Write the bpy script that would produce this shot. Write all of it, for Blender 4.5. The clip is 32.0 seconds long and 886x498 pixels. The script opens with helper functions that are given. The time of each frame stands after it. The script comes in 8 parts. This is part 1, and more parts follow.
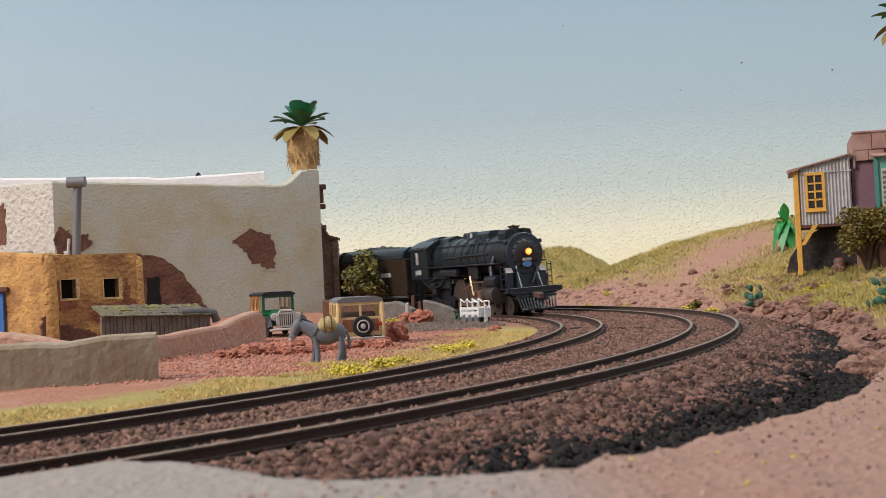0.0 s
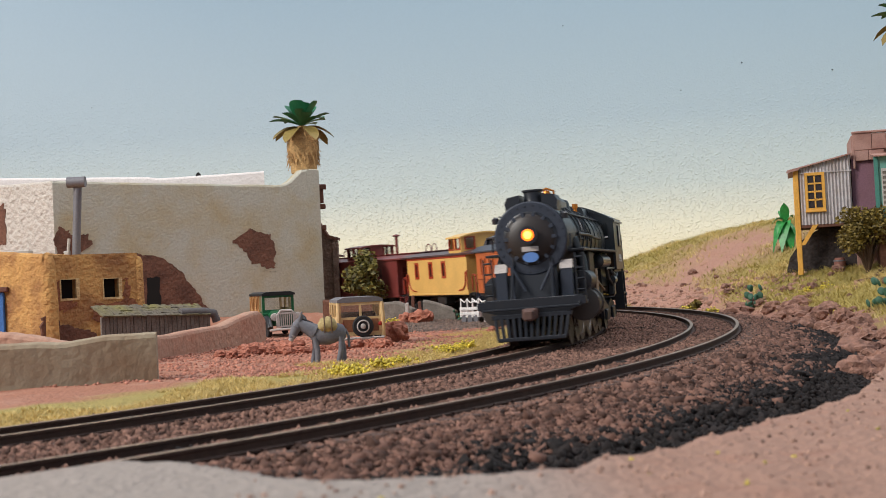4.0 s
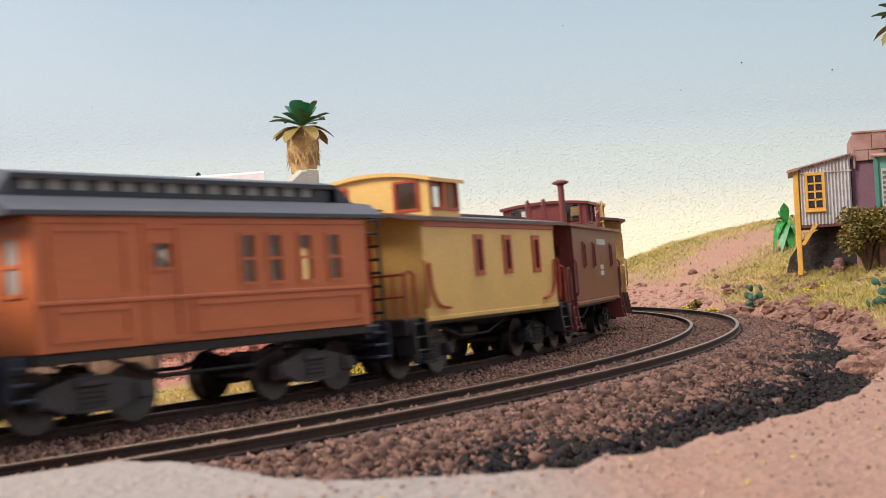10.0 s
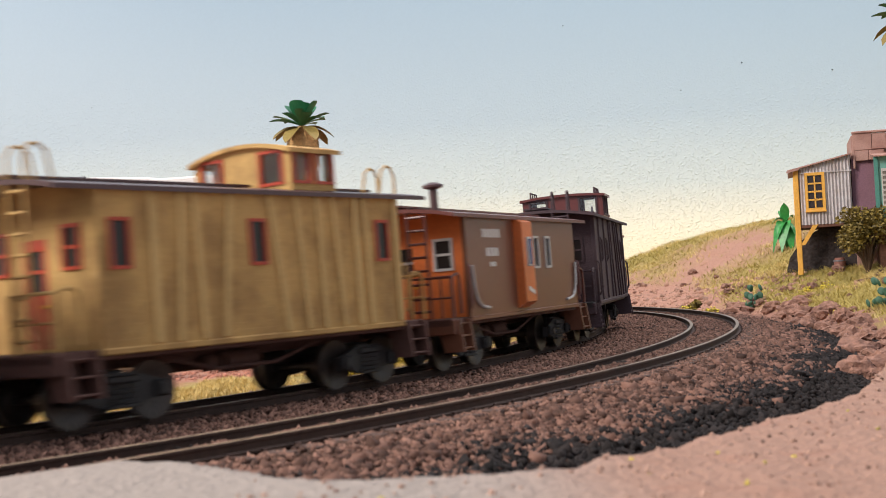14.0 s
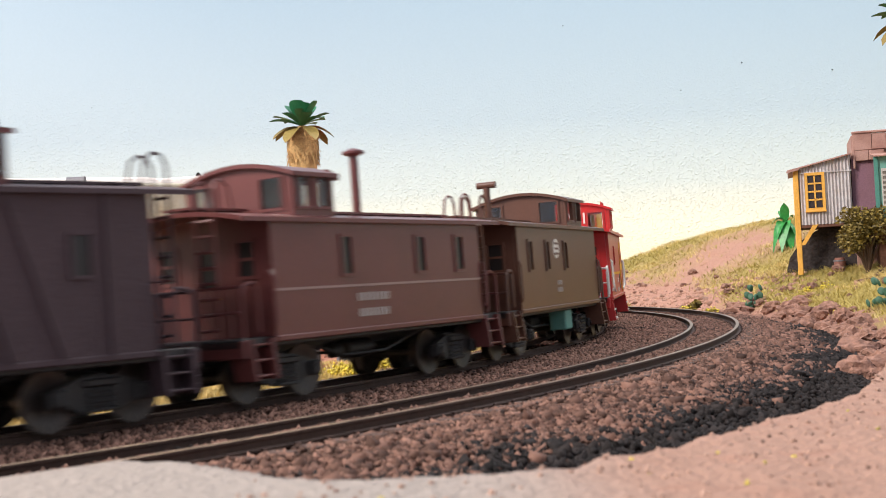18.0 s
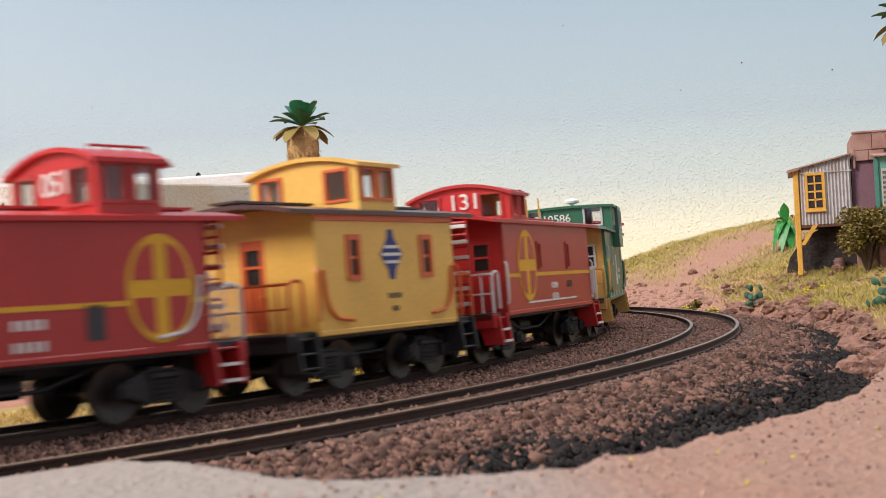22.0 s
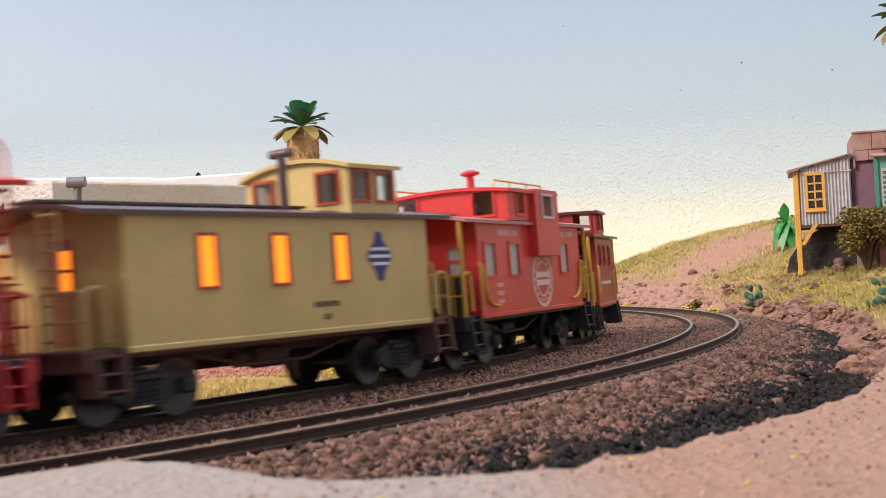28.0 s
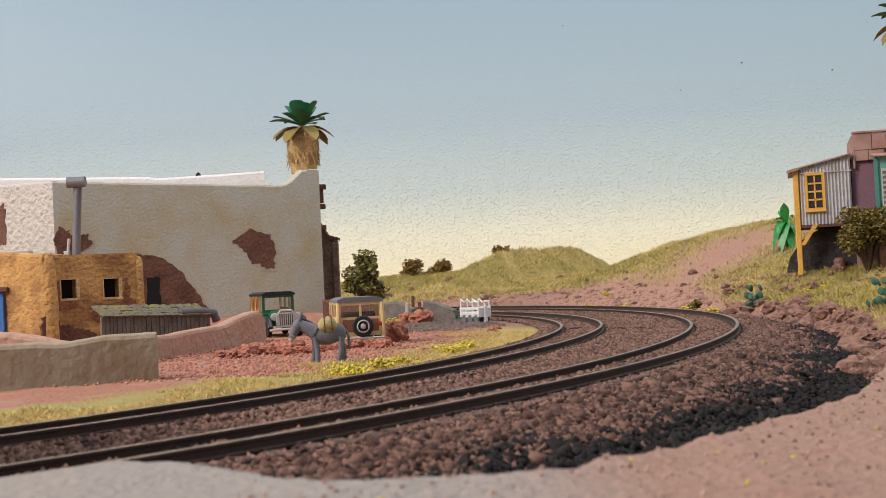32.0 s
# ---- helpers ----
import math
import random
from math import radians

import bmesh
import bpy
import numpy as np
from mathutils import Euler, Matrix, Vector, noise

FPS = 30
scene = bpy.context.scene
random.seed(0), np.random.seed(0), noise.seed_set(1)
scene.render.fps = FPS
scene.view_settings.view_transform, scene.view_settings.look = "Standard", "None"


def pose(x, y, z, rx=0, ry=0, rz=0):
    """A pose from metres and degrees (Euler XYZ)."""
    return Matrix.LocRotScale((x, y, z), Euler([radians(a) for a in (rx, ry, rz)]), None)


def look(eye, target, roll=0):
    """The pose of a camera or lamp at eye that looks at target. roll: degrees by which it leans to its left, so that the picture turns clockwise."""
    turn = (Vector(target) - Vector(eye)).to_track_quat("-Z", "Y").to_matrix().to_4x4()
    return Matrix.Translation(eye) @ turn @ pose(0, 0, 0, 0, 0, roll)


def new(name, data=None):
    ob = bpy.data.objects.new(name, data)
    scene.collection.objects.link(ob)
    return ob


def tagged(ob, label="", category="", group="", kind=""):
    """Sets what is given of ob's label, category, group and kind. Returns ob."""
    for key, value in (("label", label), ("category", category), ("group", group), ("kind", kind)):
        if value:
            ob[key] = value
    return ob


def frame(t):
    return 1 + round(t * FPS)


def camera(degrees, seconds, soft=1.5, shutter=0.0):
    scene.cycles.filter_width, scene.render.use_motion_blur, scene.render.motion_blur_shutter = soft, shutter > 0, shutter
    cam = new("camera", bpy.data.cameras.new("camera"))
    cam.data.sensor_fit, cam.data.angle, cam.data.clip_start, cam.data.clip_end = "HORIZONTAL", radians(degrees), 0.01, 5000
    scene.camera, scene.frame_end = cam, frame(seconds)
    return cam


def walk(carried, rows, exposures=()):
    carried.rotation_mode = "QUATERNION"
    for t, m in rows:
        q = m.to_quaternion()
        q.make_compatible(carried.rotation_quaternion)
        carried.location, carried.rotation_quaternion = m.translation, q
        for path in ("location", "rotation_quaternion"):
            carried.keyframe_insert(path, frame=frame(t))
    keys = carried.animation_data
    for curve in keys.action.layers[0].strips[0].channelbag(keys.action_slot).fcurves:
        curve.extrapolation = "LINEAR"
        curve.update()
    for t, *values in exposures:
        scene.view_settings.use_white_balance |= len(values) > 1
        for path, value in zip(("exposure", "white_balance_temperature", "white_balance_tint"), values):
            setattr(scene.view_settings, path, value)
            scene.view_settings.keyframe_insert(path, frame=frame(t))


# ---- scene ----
# The place is a tabletop model railway in 1:87. Geometry is written in millimetres and scaled by K.
K = 0.001
EYE_Z = 23.36
cam = camera(40.08, 32.0, soft=0.8, shutter=0.9)
cam.data.dof.use_dof = True
cam.data.dof.focus_distance = 0.52
cam.data.dof.aperture_fstop = 80.0
CAM_POSE = look((0, 0, EYE_Z * K), (0, 1, EYE_Z * K + math.tan(0.0223)), -2.836)
walk(cam, [(0.0, CAM_POSE), (32.0, CAM_POSE)], [(0.0, -0.64, 6350, 11), (3.5, -0.64, 6350, 11), (6.0, -0.3, 6450, 13), (7.2, 0.04, 6550, 13), (9.0, -0.22, 6650, 15), (12.5, -0.26, 6650, 15), (14.0, -0.28, 6650, 15), (17.2, 0.04, 6550, 14), (20.0, -0.26, 6600, 15), (25.0, -0.34, 6600, 15), (29.0, -0.2, 6600, 17), (30.5, -0.5, 6550, 15), (32.0, -0.62, 6450, 12)])

# ---- light: a room with ceiling lamps ----
# even bluish fill from all sides, in place of bounce from unbuilt walls
world = bpy.data.worlds.new("room_fill_light")
scene.world = world
world.use_nodes = True
world.node_tree.nodes["Background"].inputs[0].default_value = (0.80, 0.88, 1.0, 1)
world.node_tree.nodes["Background"].inputs[1].default_value = 0.78


def area_lamp(name, eye, target, sx, sy, watts, rgb):
    d = bpy.data.lights.new(name, "AREA")
    d.shape, d.size, d.size_y, d.energy, d.color = "RECTANGLE", sx, sy, watts, rgb
    ob = new(name, d)
    ob.matrix_world = look(eye, target)
    return ob


area_lamp("ceiling_lamp_window_side", (-1.15, -0.1, 0.88), (0.02, 0.55, 0.0), 0.55, 0.55, 38, (1.0, 0.95, 0.87))
area_lamp("ceiling_lamp_strip", (0.5, 0.72, 1.15), (0.42, 0.98, 0.0), 1.3, 0.25, 15.5, (1.0, 0.97, 0.94))


# ---- materials ----
def S(r, g, b):
    f = lambda c: c / 3294.6 if c <= 10.3 else ((c / 255 + 0.055) / 1.055) ** 2.4
    return (f(r), f(g), f(b))


def mat(name, rgb, rough=0.6, metal=0.0, grain=(0.8, 0.12), stain=(9.0, 0.2, None), bump=0.15, bump_mm=0.6, emit=0.0, detail=6):
    """A paint, stone or plastic surface: fine grain, larger stains and relief, sizes in millimetres."""
    m = bpy.data.materials.new(name)
    m.use_nodes = True
    nt = m.node_tree
    n, l = nt.nodes, nt.links
    bs = n["Principled BSDF"]
    bs.inputs["Roughness"].default_value, bs.inputs["Metallic"].default_value = rough, metal
    co = n.new("ShaderNodeTexCoord")
    g = n.new("ShaderNodeTexNoise")
    g.inputs["Scale"].default_value, g.inputs["Detail"].default_value = 1000 / grain[0], detail
    st = n.new("ShaderNodeTexNoise")
    st.inputs["Scale"].default_value, st.inputs["Detail"].default_value = 1000 / stain[0], 5
    l.new(co.outputs["Object"], g.inputs["Vector"])
    l.new(co.outputs["Object"], st.inputs["Vector"])
    ramp = n.new("ShaderNodeMapRange")
    ramp.inputs[1].default_value, ramp.inputs[2].default_value = 0.3, 0.7
    ramp.inputs[3].default_value, ramp.inputs[4].default_value = 1 - grain[1], 1 + grain[1]
    l.new(g.outputs["Fac"], ramp.inputs[0])
    sr = n.new("ShaderNodeMapRange")
    sr.inputs[1].default_value, sr.inputs[2].default_value = 0.42, 0.68
    sr.inputs[3].default_value, sr.inputs[4].default_value = 0.0, stain[1]
    l.new(st.outputs["Fac"], sr.inputs[0])
    mix = n.new("ShaderNodeMix")
    mix.data_type = "RGBA"
    mix.inputs["A"].default_value = (*rgb, 1)
    other = stain[2] or tuple(c * 0.45 for c in rgb)
    mix.inputs["B"].default_value = (*other, 1)
    l.new(sr.outputs[0], mix.inputs["Factor"])
    mul = n.new("ShaderNodeVectorMath")
    mul.operation = "SCALE"
    l.new(mix.outputs["Result"], mul.inputs[0])
    l.new(ramp.outputs[0], mul.inputs["Scale"])
    l.new(mul.outputs[0], bs.inputs["Base Color"])
    if bump:
        bn = n.new("ShaderNodeTexNoise")
        bn.inputs["Scale"].default_value, bn.inputs["Detail"].default_value = 1000 / bump_mm, 4
        l.new(co.outputs["Object"], bn.inputs["Vector"])
        b = n.new("ShaderNodeBump")
        b.inputs["Strength"].default_value, b.inputs["Distance"].default_value = bump, bump_mm * K
        l.new(bn.outputs["Fac"], b.inputs["Height"])
        l.new(b.outputs[0], bs.inputs["Normal"])
    if emit:
        bs.inputs["Emission Color"].default_value = (*rgb, 1)
        bs.inputs["Emission Strength"].default_value = emit
    return m


_mats = {}


def M(name, *a, **k):
    if name not in _mats:
        _mats[name] = mat(name, *a, **k)
    return _mats[name]


# ---- mesh helpers ----
class Geo:
    """A little mesh writer in millimetres."""

    def __init__(self):
        self.v, self.f = [], []

    def add(self, verts, faces, m=None):
        b = len(self.v)
        if m is not None:
            verts = [m @ Vector(p) for p in verts]
        self.v += [tuple(p) for p in verts]
        self.f += [tuple(b + i for i in f) for f in faces]
        return self

    def box(self, x0, x1, y0, y1, z0, z1, c=0.0, m=None):
        """A box with chamfered edges of width c."""
        if c <= 0:
            vs = [(x, y, z) for x in (x0, x1) for y in (y0, y1) for z in (z0, z1)]
            fs = [(0, 1, 3, 2), (4, 6, 7, 5), (0, 4, 5, 1), (2, 3, 7, 6), (0, 2, 6, 4), (1, 5, 7, 3)]
            return self.add(vs, fs, m)
        c = min(c, (x1 - x0) * 0.49, (y1 - y0) * 0.49, (z1 - z0) * 0.49)
        vs, idx = [], {}
        for i, (x, sx) in enumerate(((x0, 1), (x1, -1))):
            for j, (y, sy) in enumerate(((y0, 1), (y1, -1))):
                for k, (z, sz) in enumerate(((z0, 1), (z1, -1))):
                    idx[i, j, k] = len(vs)
                    vs += [(x, y + sy * c, z + sz * c), (x + sx * c, y, z + sz * c), (x + sx * c, y + sy * c, z)]
        I = lambda i, j, k, a: idx[i, j, k] + a
        fs = []
        fs.append((I(0, 0, 0, 0), I(0, 0, 1, 0), I(0, 1, 1, 0), I(0, 1, 0, 0)))
        fs.append((I(1, 0, 0, 0), I(1, 1, 0, 0), I(1, 1, 1, 0), I(1, 0, 1, 0)))
        fs.append((I(0, 0, 0, 1), I(1, 0, 0, 1), I(1, 0, 1, 1), I(0, 0, 1, 1)))
        fs.append((I(0, 1, 0, 1), I(0, 1, 1, 1), I(1, 1, 1, 1), I(1, 1, 0, 1)))
        fs.append((I(0, 0, 0, 2), I(0, 1, 0, 2), I(1, 1, 0, 2), I(1, 0, 0, 2)))
        fs.append((I(0, 0, 1, 2), I(1, 0, 1, 2), I(1, 1, 1, 2), I(0, 1, 1, 2)))
        for a in (0, 1):
            for b in (0, 1):
                fs.append((I(0, a, b, 1), I(1, a, b, 1), I(1, a, b, 2), I(0, a, b, 2)))
                fs.append((I(a, 0, b, 0), I(a, 1, b, 0), I(a, 1, b, 2), I(a, 0, b, 2)))
                fs.append((I(a, b, 0, 0), I(a, b, 1, 0), I(a, b, 1, 1), I(a, b, 0, 1)))
        for key in idx:
            fs.append(tuple(idx[key] + a for a in range(3)))
        return self.add(vs, fs, m)

    def tube(self, p, q, r, n=8, r2=None, cap=True):
        """A cylinder or cone from p to q."""
        p, q = Vector(p), Vector(q)
        r2 = r if r2 is None else r2
        z = (q - p).normalized()
        x = z.orthogonal().normalized()
        y = z.cross(x)
        vs = []
        for a, rr in ((p, r), (q, r2)):
            vs += [a + x * (rr * math.cos(2 * math.pi * i / n)) + y * (rr * math.sin(2 * math.pi * i / n)) for i in range(n)]
        fs = [(i, (i + 1) % n, n + (i + 1) % n, n + i) for i in range(n)]
        if cap:
            fs += [tuple(range(n - 1, -1, -1)), tuple(range(n, 2 * n))]
        return self.add(vs, fs)

    def path(self, pts, r, n=6):
        """A bent rod through the points."""
        pts = [Vector(p) for p in pts]
        vs, fs = [], []
        up = None
        for i, p in enumerate(pts):
            d = (pts[min(i + 1, len(pts) - 1)] - pts[max(i - 1, 0)]).normalized()
            if up is None:
                up = d.orthogonal().normalized()
            up = (up - d * up.dot(d)).normalized()
            w = d.cross(up)
            vs += [p + up * (r * math.cos(2 * math.pi * k / n)) + w * (r * math.sin(2 * math.pi * k / n)) for k in range(n)]
        for i in range(len(pts) - 1):
            fs += [(i * n + k, i * n + (k + 1) % n, (i + 1) * n + (k + 1) % n, (i + 1) * n + k) for k in range(n)]
        fs += [tuple(range(n - 1, -1, -1)), tuple(range((len(pts) - 1) * n, len(pts) * n))]
        return self.add(vs, fs)

    def lathe(self, prof, n=20, m=None):
        """Turns a profile of (r, z) round the z axis; m places it."""
        vs = [(r * math.cos(2 * math.pi * i / n), r * math.sin(2 * math.pi * i / n), z) for r, z in prof for i in range(n)]
        fs = [(a * n + i, a * n + (i + 1) % n, (a + 1) * n + (i + 1) % n, (a + 1) * n + i) for a in range(len(prof) - 1) for i in range(n)]
        fs += [tuple(range(n - 1, -1, -1)), tuple(range((len(prof) - 1) * n, len(prof) * n))]
        return self.add(vs, fs, m)

    def prism(self, poly, a, b, axis="x", m=None):
        """A polygon drawn out from a to b along an axis. poly in the two other axes, in order (y,z), (x,z) or (x,y)."""
        n = len(poly)
        put = {"x": lambda u, v, w: (w, u, v), "y": lambda u, v, w: (u, w, v), "z": lambda u, v, w: (u, v, w)}[axis]
        vs = [put(u, v, w) for w in (a, b) for u, v in poly]
        fs = [(i, (i + 1) % n, n + (i + 1) % n, n + i) for i in range(n)] + [tuple(range(n - 1, -1, -1)), tuple(range(n, 2 * n))]
        return self.add(vs, fs, m)

    def panel(self, u0, u1, v0, v1, holes, w0, w1, axis="y"):
        """A wall between w0 and w1 with right-angled holes (u0, u1, v0, v1) through it."""
        us = sorted({u0, u1, *[h[0] for h in holes], *[h[1] for h in holes]})
        vs_ = sorted({v0, v1, *[h[2] for h in holes], *[h[3] for h in holes]})
        us, vs_ = [u for u in us if u0 <= u <= u1], [v for v in vs_ if v0 <= v <= v1]
        put = {"x": lambda u, v, w: (w, u, v), "y": lambda u, v, w: (u, w, v), "z": lambda u, v, w: (u, v, w)}[axis]
        solid = {}
        for i in range(len(us) - 1):
            for j in range(len(vs_) - 1):
                cu, cv = (us[i] + us[i + 1]) / 2, (vs_[j] + vs_[j + 1]) / 2
                solid[i, j] = not any(h[0] < cu < h[1] and h[2] < cv < h[3] for h in holes)
        for (i, j), on in solid.items():
            if not on:
                continue
            a, b, c, d = us[i], us[i + 1], vs_[j], vs_[j + 1]
            for w in (w0, w1):
                self.add([put(a, c, w), put(b, c, w), put(b, d, w), put(a, d, w)], [(0, 1, 2, 3)])
            for di, dj, e in ((-1, 0, ((a, c), (a, d))), (1, 0, ((b, c), (b, d))), (0, -1, ((a, c), (b, c))), (0, 1, ((a, d), (b, d)))):
                if not solid.get((i + di, j + dj), False):
                    (p, q), (r, s) = e
                    self.add([put(p, q, w0), put(r, s, w0), put(r, s, w1), put(p, q, w1)], [(0, 1, 2, 3)])
        return self

    def mesh(self, name, smooth=0.0):
        me = bpy.data.meshes.new(name)
        me.from_pydata([(x * K, y * K, z * K) for x, y, z in self.v], [], self.f)
        bm = bmesh.new()
        bm.from_mesh(me)
        bmesh.ops.remove_doubles(bm, verts=bm.verts, dist=1e-6)
        bmesh.ops.recalc_face_normals(bm, faces=bm.faces)
        if smooth:
            for f in bm.faces:
                f.smooth = True
            for e in bm.edges:
                e.smooth = len(e.link_faces) == 2 and e.calc_face_angle(0) < radians(smooth)
        bm.to_mesh(me)
        bm.free()
        return me


def P(x, y, z, rx=0, ry=0, rz=0):
    return pose(x * K, y * K, z * K, rx, ry, rz)


def part(name, g, material, parent=None, label="", m=None, smooth=0.0):
    """One mesh object out of a Geo, under a thing or a part."""
    me = g.mesh(name, smooth) if isinstance(g, Geo) else g
    if not me.materials:
        me.materials.append(material)
    ob = new(name, me)
    ob.parent = parent
    if m is not None:
        ob.matrix_basis = m
    if label:
        ob["label"] = label
    return ob


def thing(name, m, label, category, group="", kind=""):
    return tagged(placed(new(name), m), label, category, group, kind)


def placed(ob, m):
    ob.matrix_basis = m
    return ob


def fbm(x, y, size, octaves=4, seed=0):
    """Smooth random relief over arrays, about -1 to 1."""
    out, amp = np.zeros(np.broadcast(x, y).shape), 1.0
    for o in range(octaves):
        u, v = x / size + 17.3 * o + seed * 3.7, y / size - 9.1 * o + seed * 5.3
        i, j = np.floor(u), np.floor(v)
        a, b = u - i, v - j
        a, b = a * a * (3 - 2 * a), b * b * (3 - 2 * b)
        h = lambda p, q: np.modf(np.abs(np.sin(p * 127.1 + q * 311.7 + seed * 13.7) * 43758.5453))[0]
        out += amp * ((h(i, j) * (1 - a) + h(i + 1, j) * a) * (1 - b) + (h(i, j + 1) * (1 - a) + h(i + 1, j + 1) * a) * b)
        amp, size = amp * 0.5, size * 0.47
    return (out - 0.95) / 0.95


# ---- the line: two banked tracks on one circle ----
CX, CY, R_IN, SPACING, SPEED = -485.96, 575.15, 546.56, 51.41, 73.77
GAUGE = 16.5


# past arc place S_TIGHT the curve tightens to a smaller circle that joins the first one smoothly
S_TIGHT, R_FAR = -105.0, 430.0
A_TIGHT = S_TIGHT / R_IN
FX, FY = CX + (R_IN - R_FAR) * math.cos(A_TIGHT), CY + (R_IN - R_FAR) * math.sin(A_TIGHT)


def line_xy(s, off):
    """Plan place and heading angle at arc place s, off millimetres outward of the inner track's middle."""
    s = np.asarray(s, float)
    far = s > S_TIGHT
    a = np.where(far, A_TIGHT + (s - S_TIGHT) / R_FAR, s / R_IN)
    r = np.where(far, R_FAR, R_IN) + off
    return np.where(far, FX, CX) + r * np.cos(a), np.where(far, FY, CY) + r * np.sin(a), a


def on_line(s, off=0.0, z=0.0):
    x, y, a = line_xy(s, off)
    return Vector((float(x), float(y), z))


def car_pose(s):
    x, y, a = line_xy(s, 0.0)
    return Matrix.Translation((float(x) * K, float(y) * K, 0.28 * K)) @ pose(0, 0, 0, 0, 0, math.degrees(float(a)) - 90) @ pose(0, 0, 0, 1.9)


def rho(x, y):
    return np.hypot(x - CX, y - CY)


def rho_line(x, y):
    """Distance from the line, counted so that the inner track lies at R_IN everywhere."""
    far = math.cos(A_TIGHT) * (y - CY) - math.sin(A_TIGHT) * (x - CX) > 0
    return np.where(far, np.hypot(x - FX, y - FY) + R_IN - R_FAR, rho(x, y))


def lerp_table(x, table):
    return np.interp(x, [p[0] for p in table], [p[1] for p in table])


def sm(x, a, b):
    t = np.clip((x - a) / (b - a), 0, 1)
    return t * t * (3 - 2 * t)


FORE_EDGE = [(-700, 60), (-90, 118), (-49, 135), (-40, 143), (-30, 138), (-12.5, 120), (5, 123), (20, 137), (40, 165), (68, 204), (85, 242), (110, 300), (600, 330)]
FORE_Z = [(-60, 4.5), (-12, 4.5), (5, 3.5), (20, 2.5), (40, 1.5), (68, 1.0), (85, 0.5), (140, 4.0), (300, 12.0)]
RIDGE = [(-3.2, 2), (-1.2, 2), (-0.5, 4), (-0.3, 10), (0.0, 26), (0.25, 46), (0.47, 57), (0.595, 45), (0.612, 38), (0.65, 31), (0.7, 25), (0.75, 15), (0.80, 21), (0.845, 48.5), (0.853, 45), (0.883, 31), (0.95, 26), (1.0, 28), (1.05, 26), (1.2, 22), (2.0, 12), (3.2, 2)]


def ground_z(x, y):
    r, a = rho(x, y), np.arctan2(y - CY, x - CX)
    rl = rho_line(x, y)
    yard = -1.6 + 0.5 * fbm(x, y, 22, 4, 1) + 0.5 * fbm(x, y, 7, 3, 41) - 1.0 * sm(rl, 505, 530) + 6.5 * sm(y, 690, 770) * (1 - sm(x, -70, -30)) * (1 - sm(rl, 470, 505))
    bed = -2.0 + 0.25 * fbm(x, y, 4, 2, 2) - 0.2 * (1 - sm(np.minimum(np.abs(rl - R_IN), np.abs(rl - R_IN - SPACING)), 12.0, 14.5))
    z = yard + (bed - yard) * sm(rl, 524, 532)
    slope = -2.0 - 3.0 * sm(r, 616, 634) - 4.5 * sm(r, 632, 650) + 0.9 * fbm(x, y, 7, 3, 3) * sm(r, 614, 622)
    z = np.where(r > 614, slope, z)
    hill = lerp_table(a, RIDGE) + 3.0 * fbm(x, y, 60, 4, 4)
    bank = (9.0 + 2.0 * fbm(x, y, 18, 4, 5)) * sm(r, 648, 676) + 2.6 * np.abs(fbm(x, y, 13, 4, 9)) * sm(a, 0.2, 0.4) * sm(r, 640, 660) * (1 - sm(r, 715, 760))
    rise = sm(r, 660, 850) * (1 - 0.85 * sm(r, 930, 1060))
    out = slope + bank + (hill - 1.0) * rise + 0.8 * fbm(x, y, 9, 3, 6) * sm(r, 650, 665) + (3.2 * np.abs(fbm(x, y, 26, 4, 44)) + 1.3 * fbm(x, y, 6, 3, 45)) * sm(a, 0.15, 0.3) * sm(r, 655, 680) * (1 - sm(r, 780, 840))
    z = np.where(r > 640, out, z)
    pad = np.exp(-(((x - 245) / 70) ** 2 + ((y - 745) / 45) ** 2) ** 2)
    z = z + (16.5 - z) * pad * 0.96
    edge = lerp_table(x, FORE_EDGE) + 2.0 * fbm(x, y, 9, 3, 7)
    fz = lerp_table(x, FORE_Z) + 0.35 * fbm(x, y, 14, 3, 8) + (0.9 * np.abs(fbm(x, y, 9, 4, 18)) + 0.3 * fbm(x, y, 2.6, 2, 19)) * sm(x, -10, 15)
    w = sm(edge - y, -3.5, 3.5) * sm(r, 618, 626)
    return z + (fz - z) * w


def axis_steps(parts):
    out = []
    for a, b, st in parts:
        out += list(np.arange(a, b, st))
    return np.array(out + [parts[-1][1]], float)


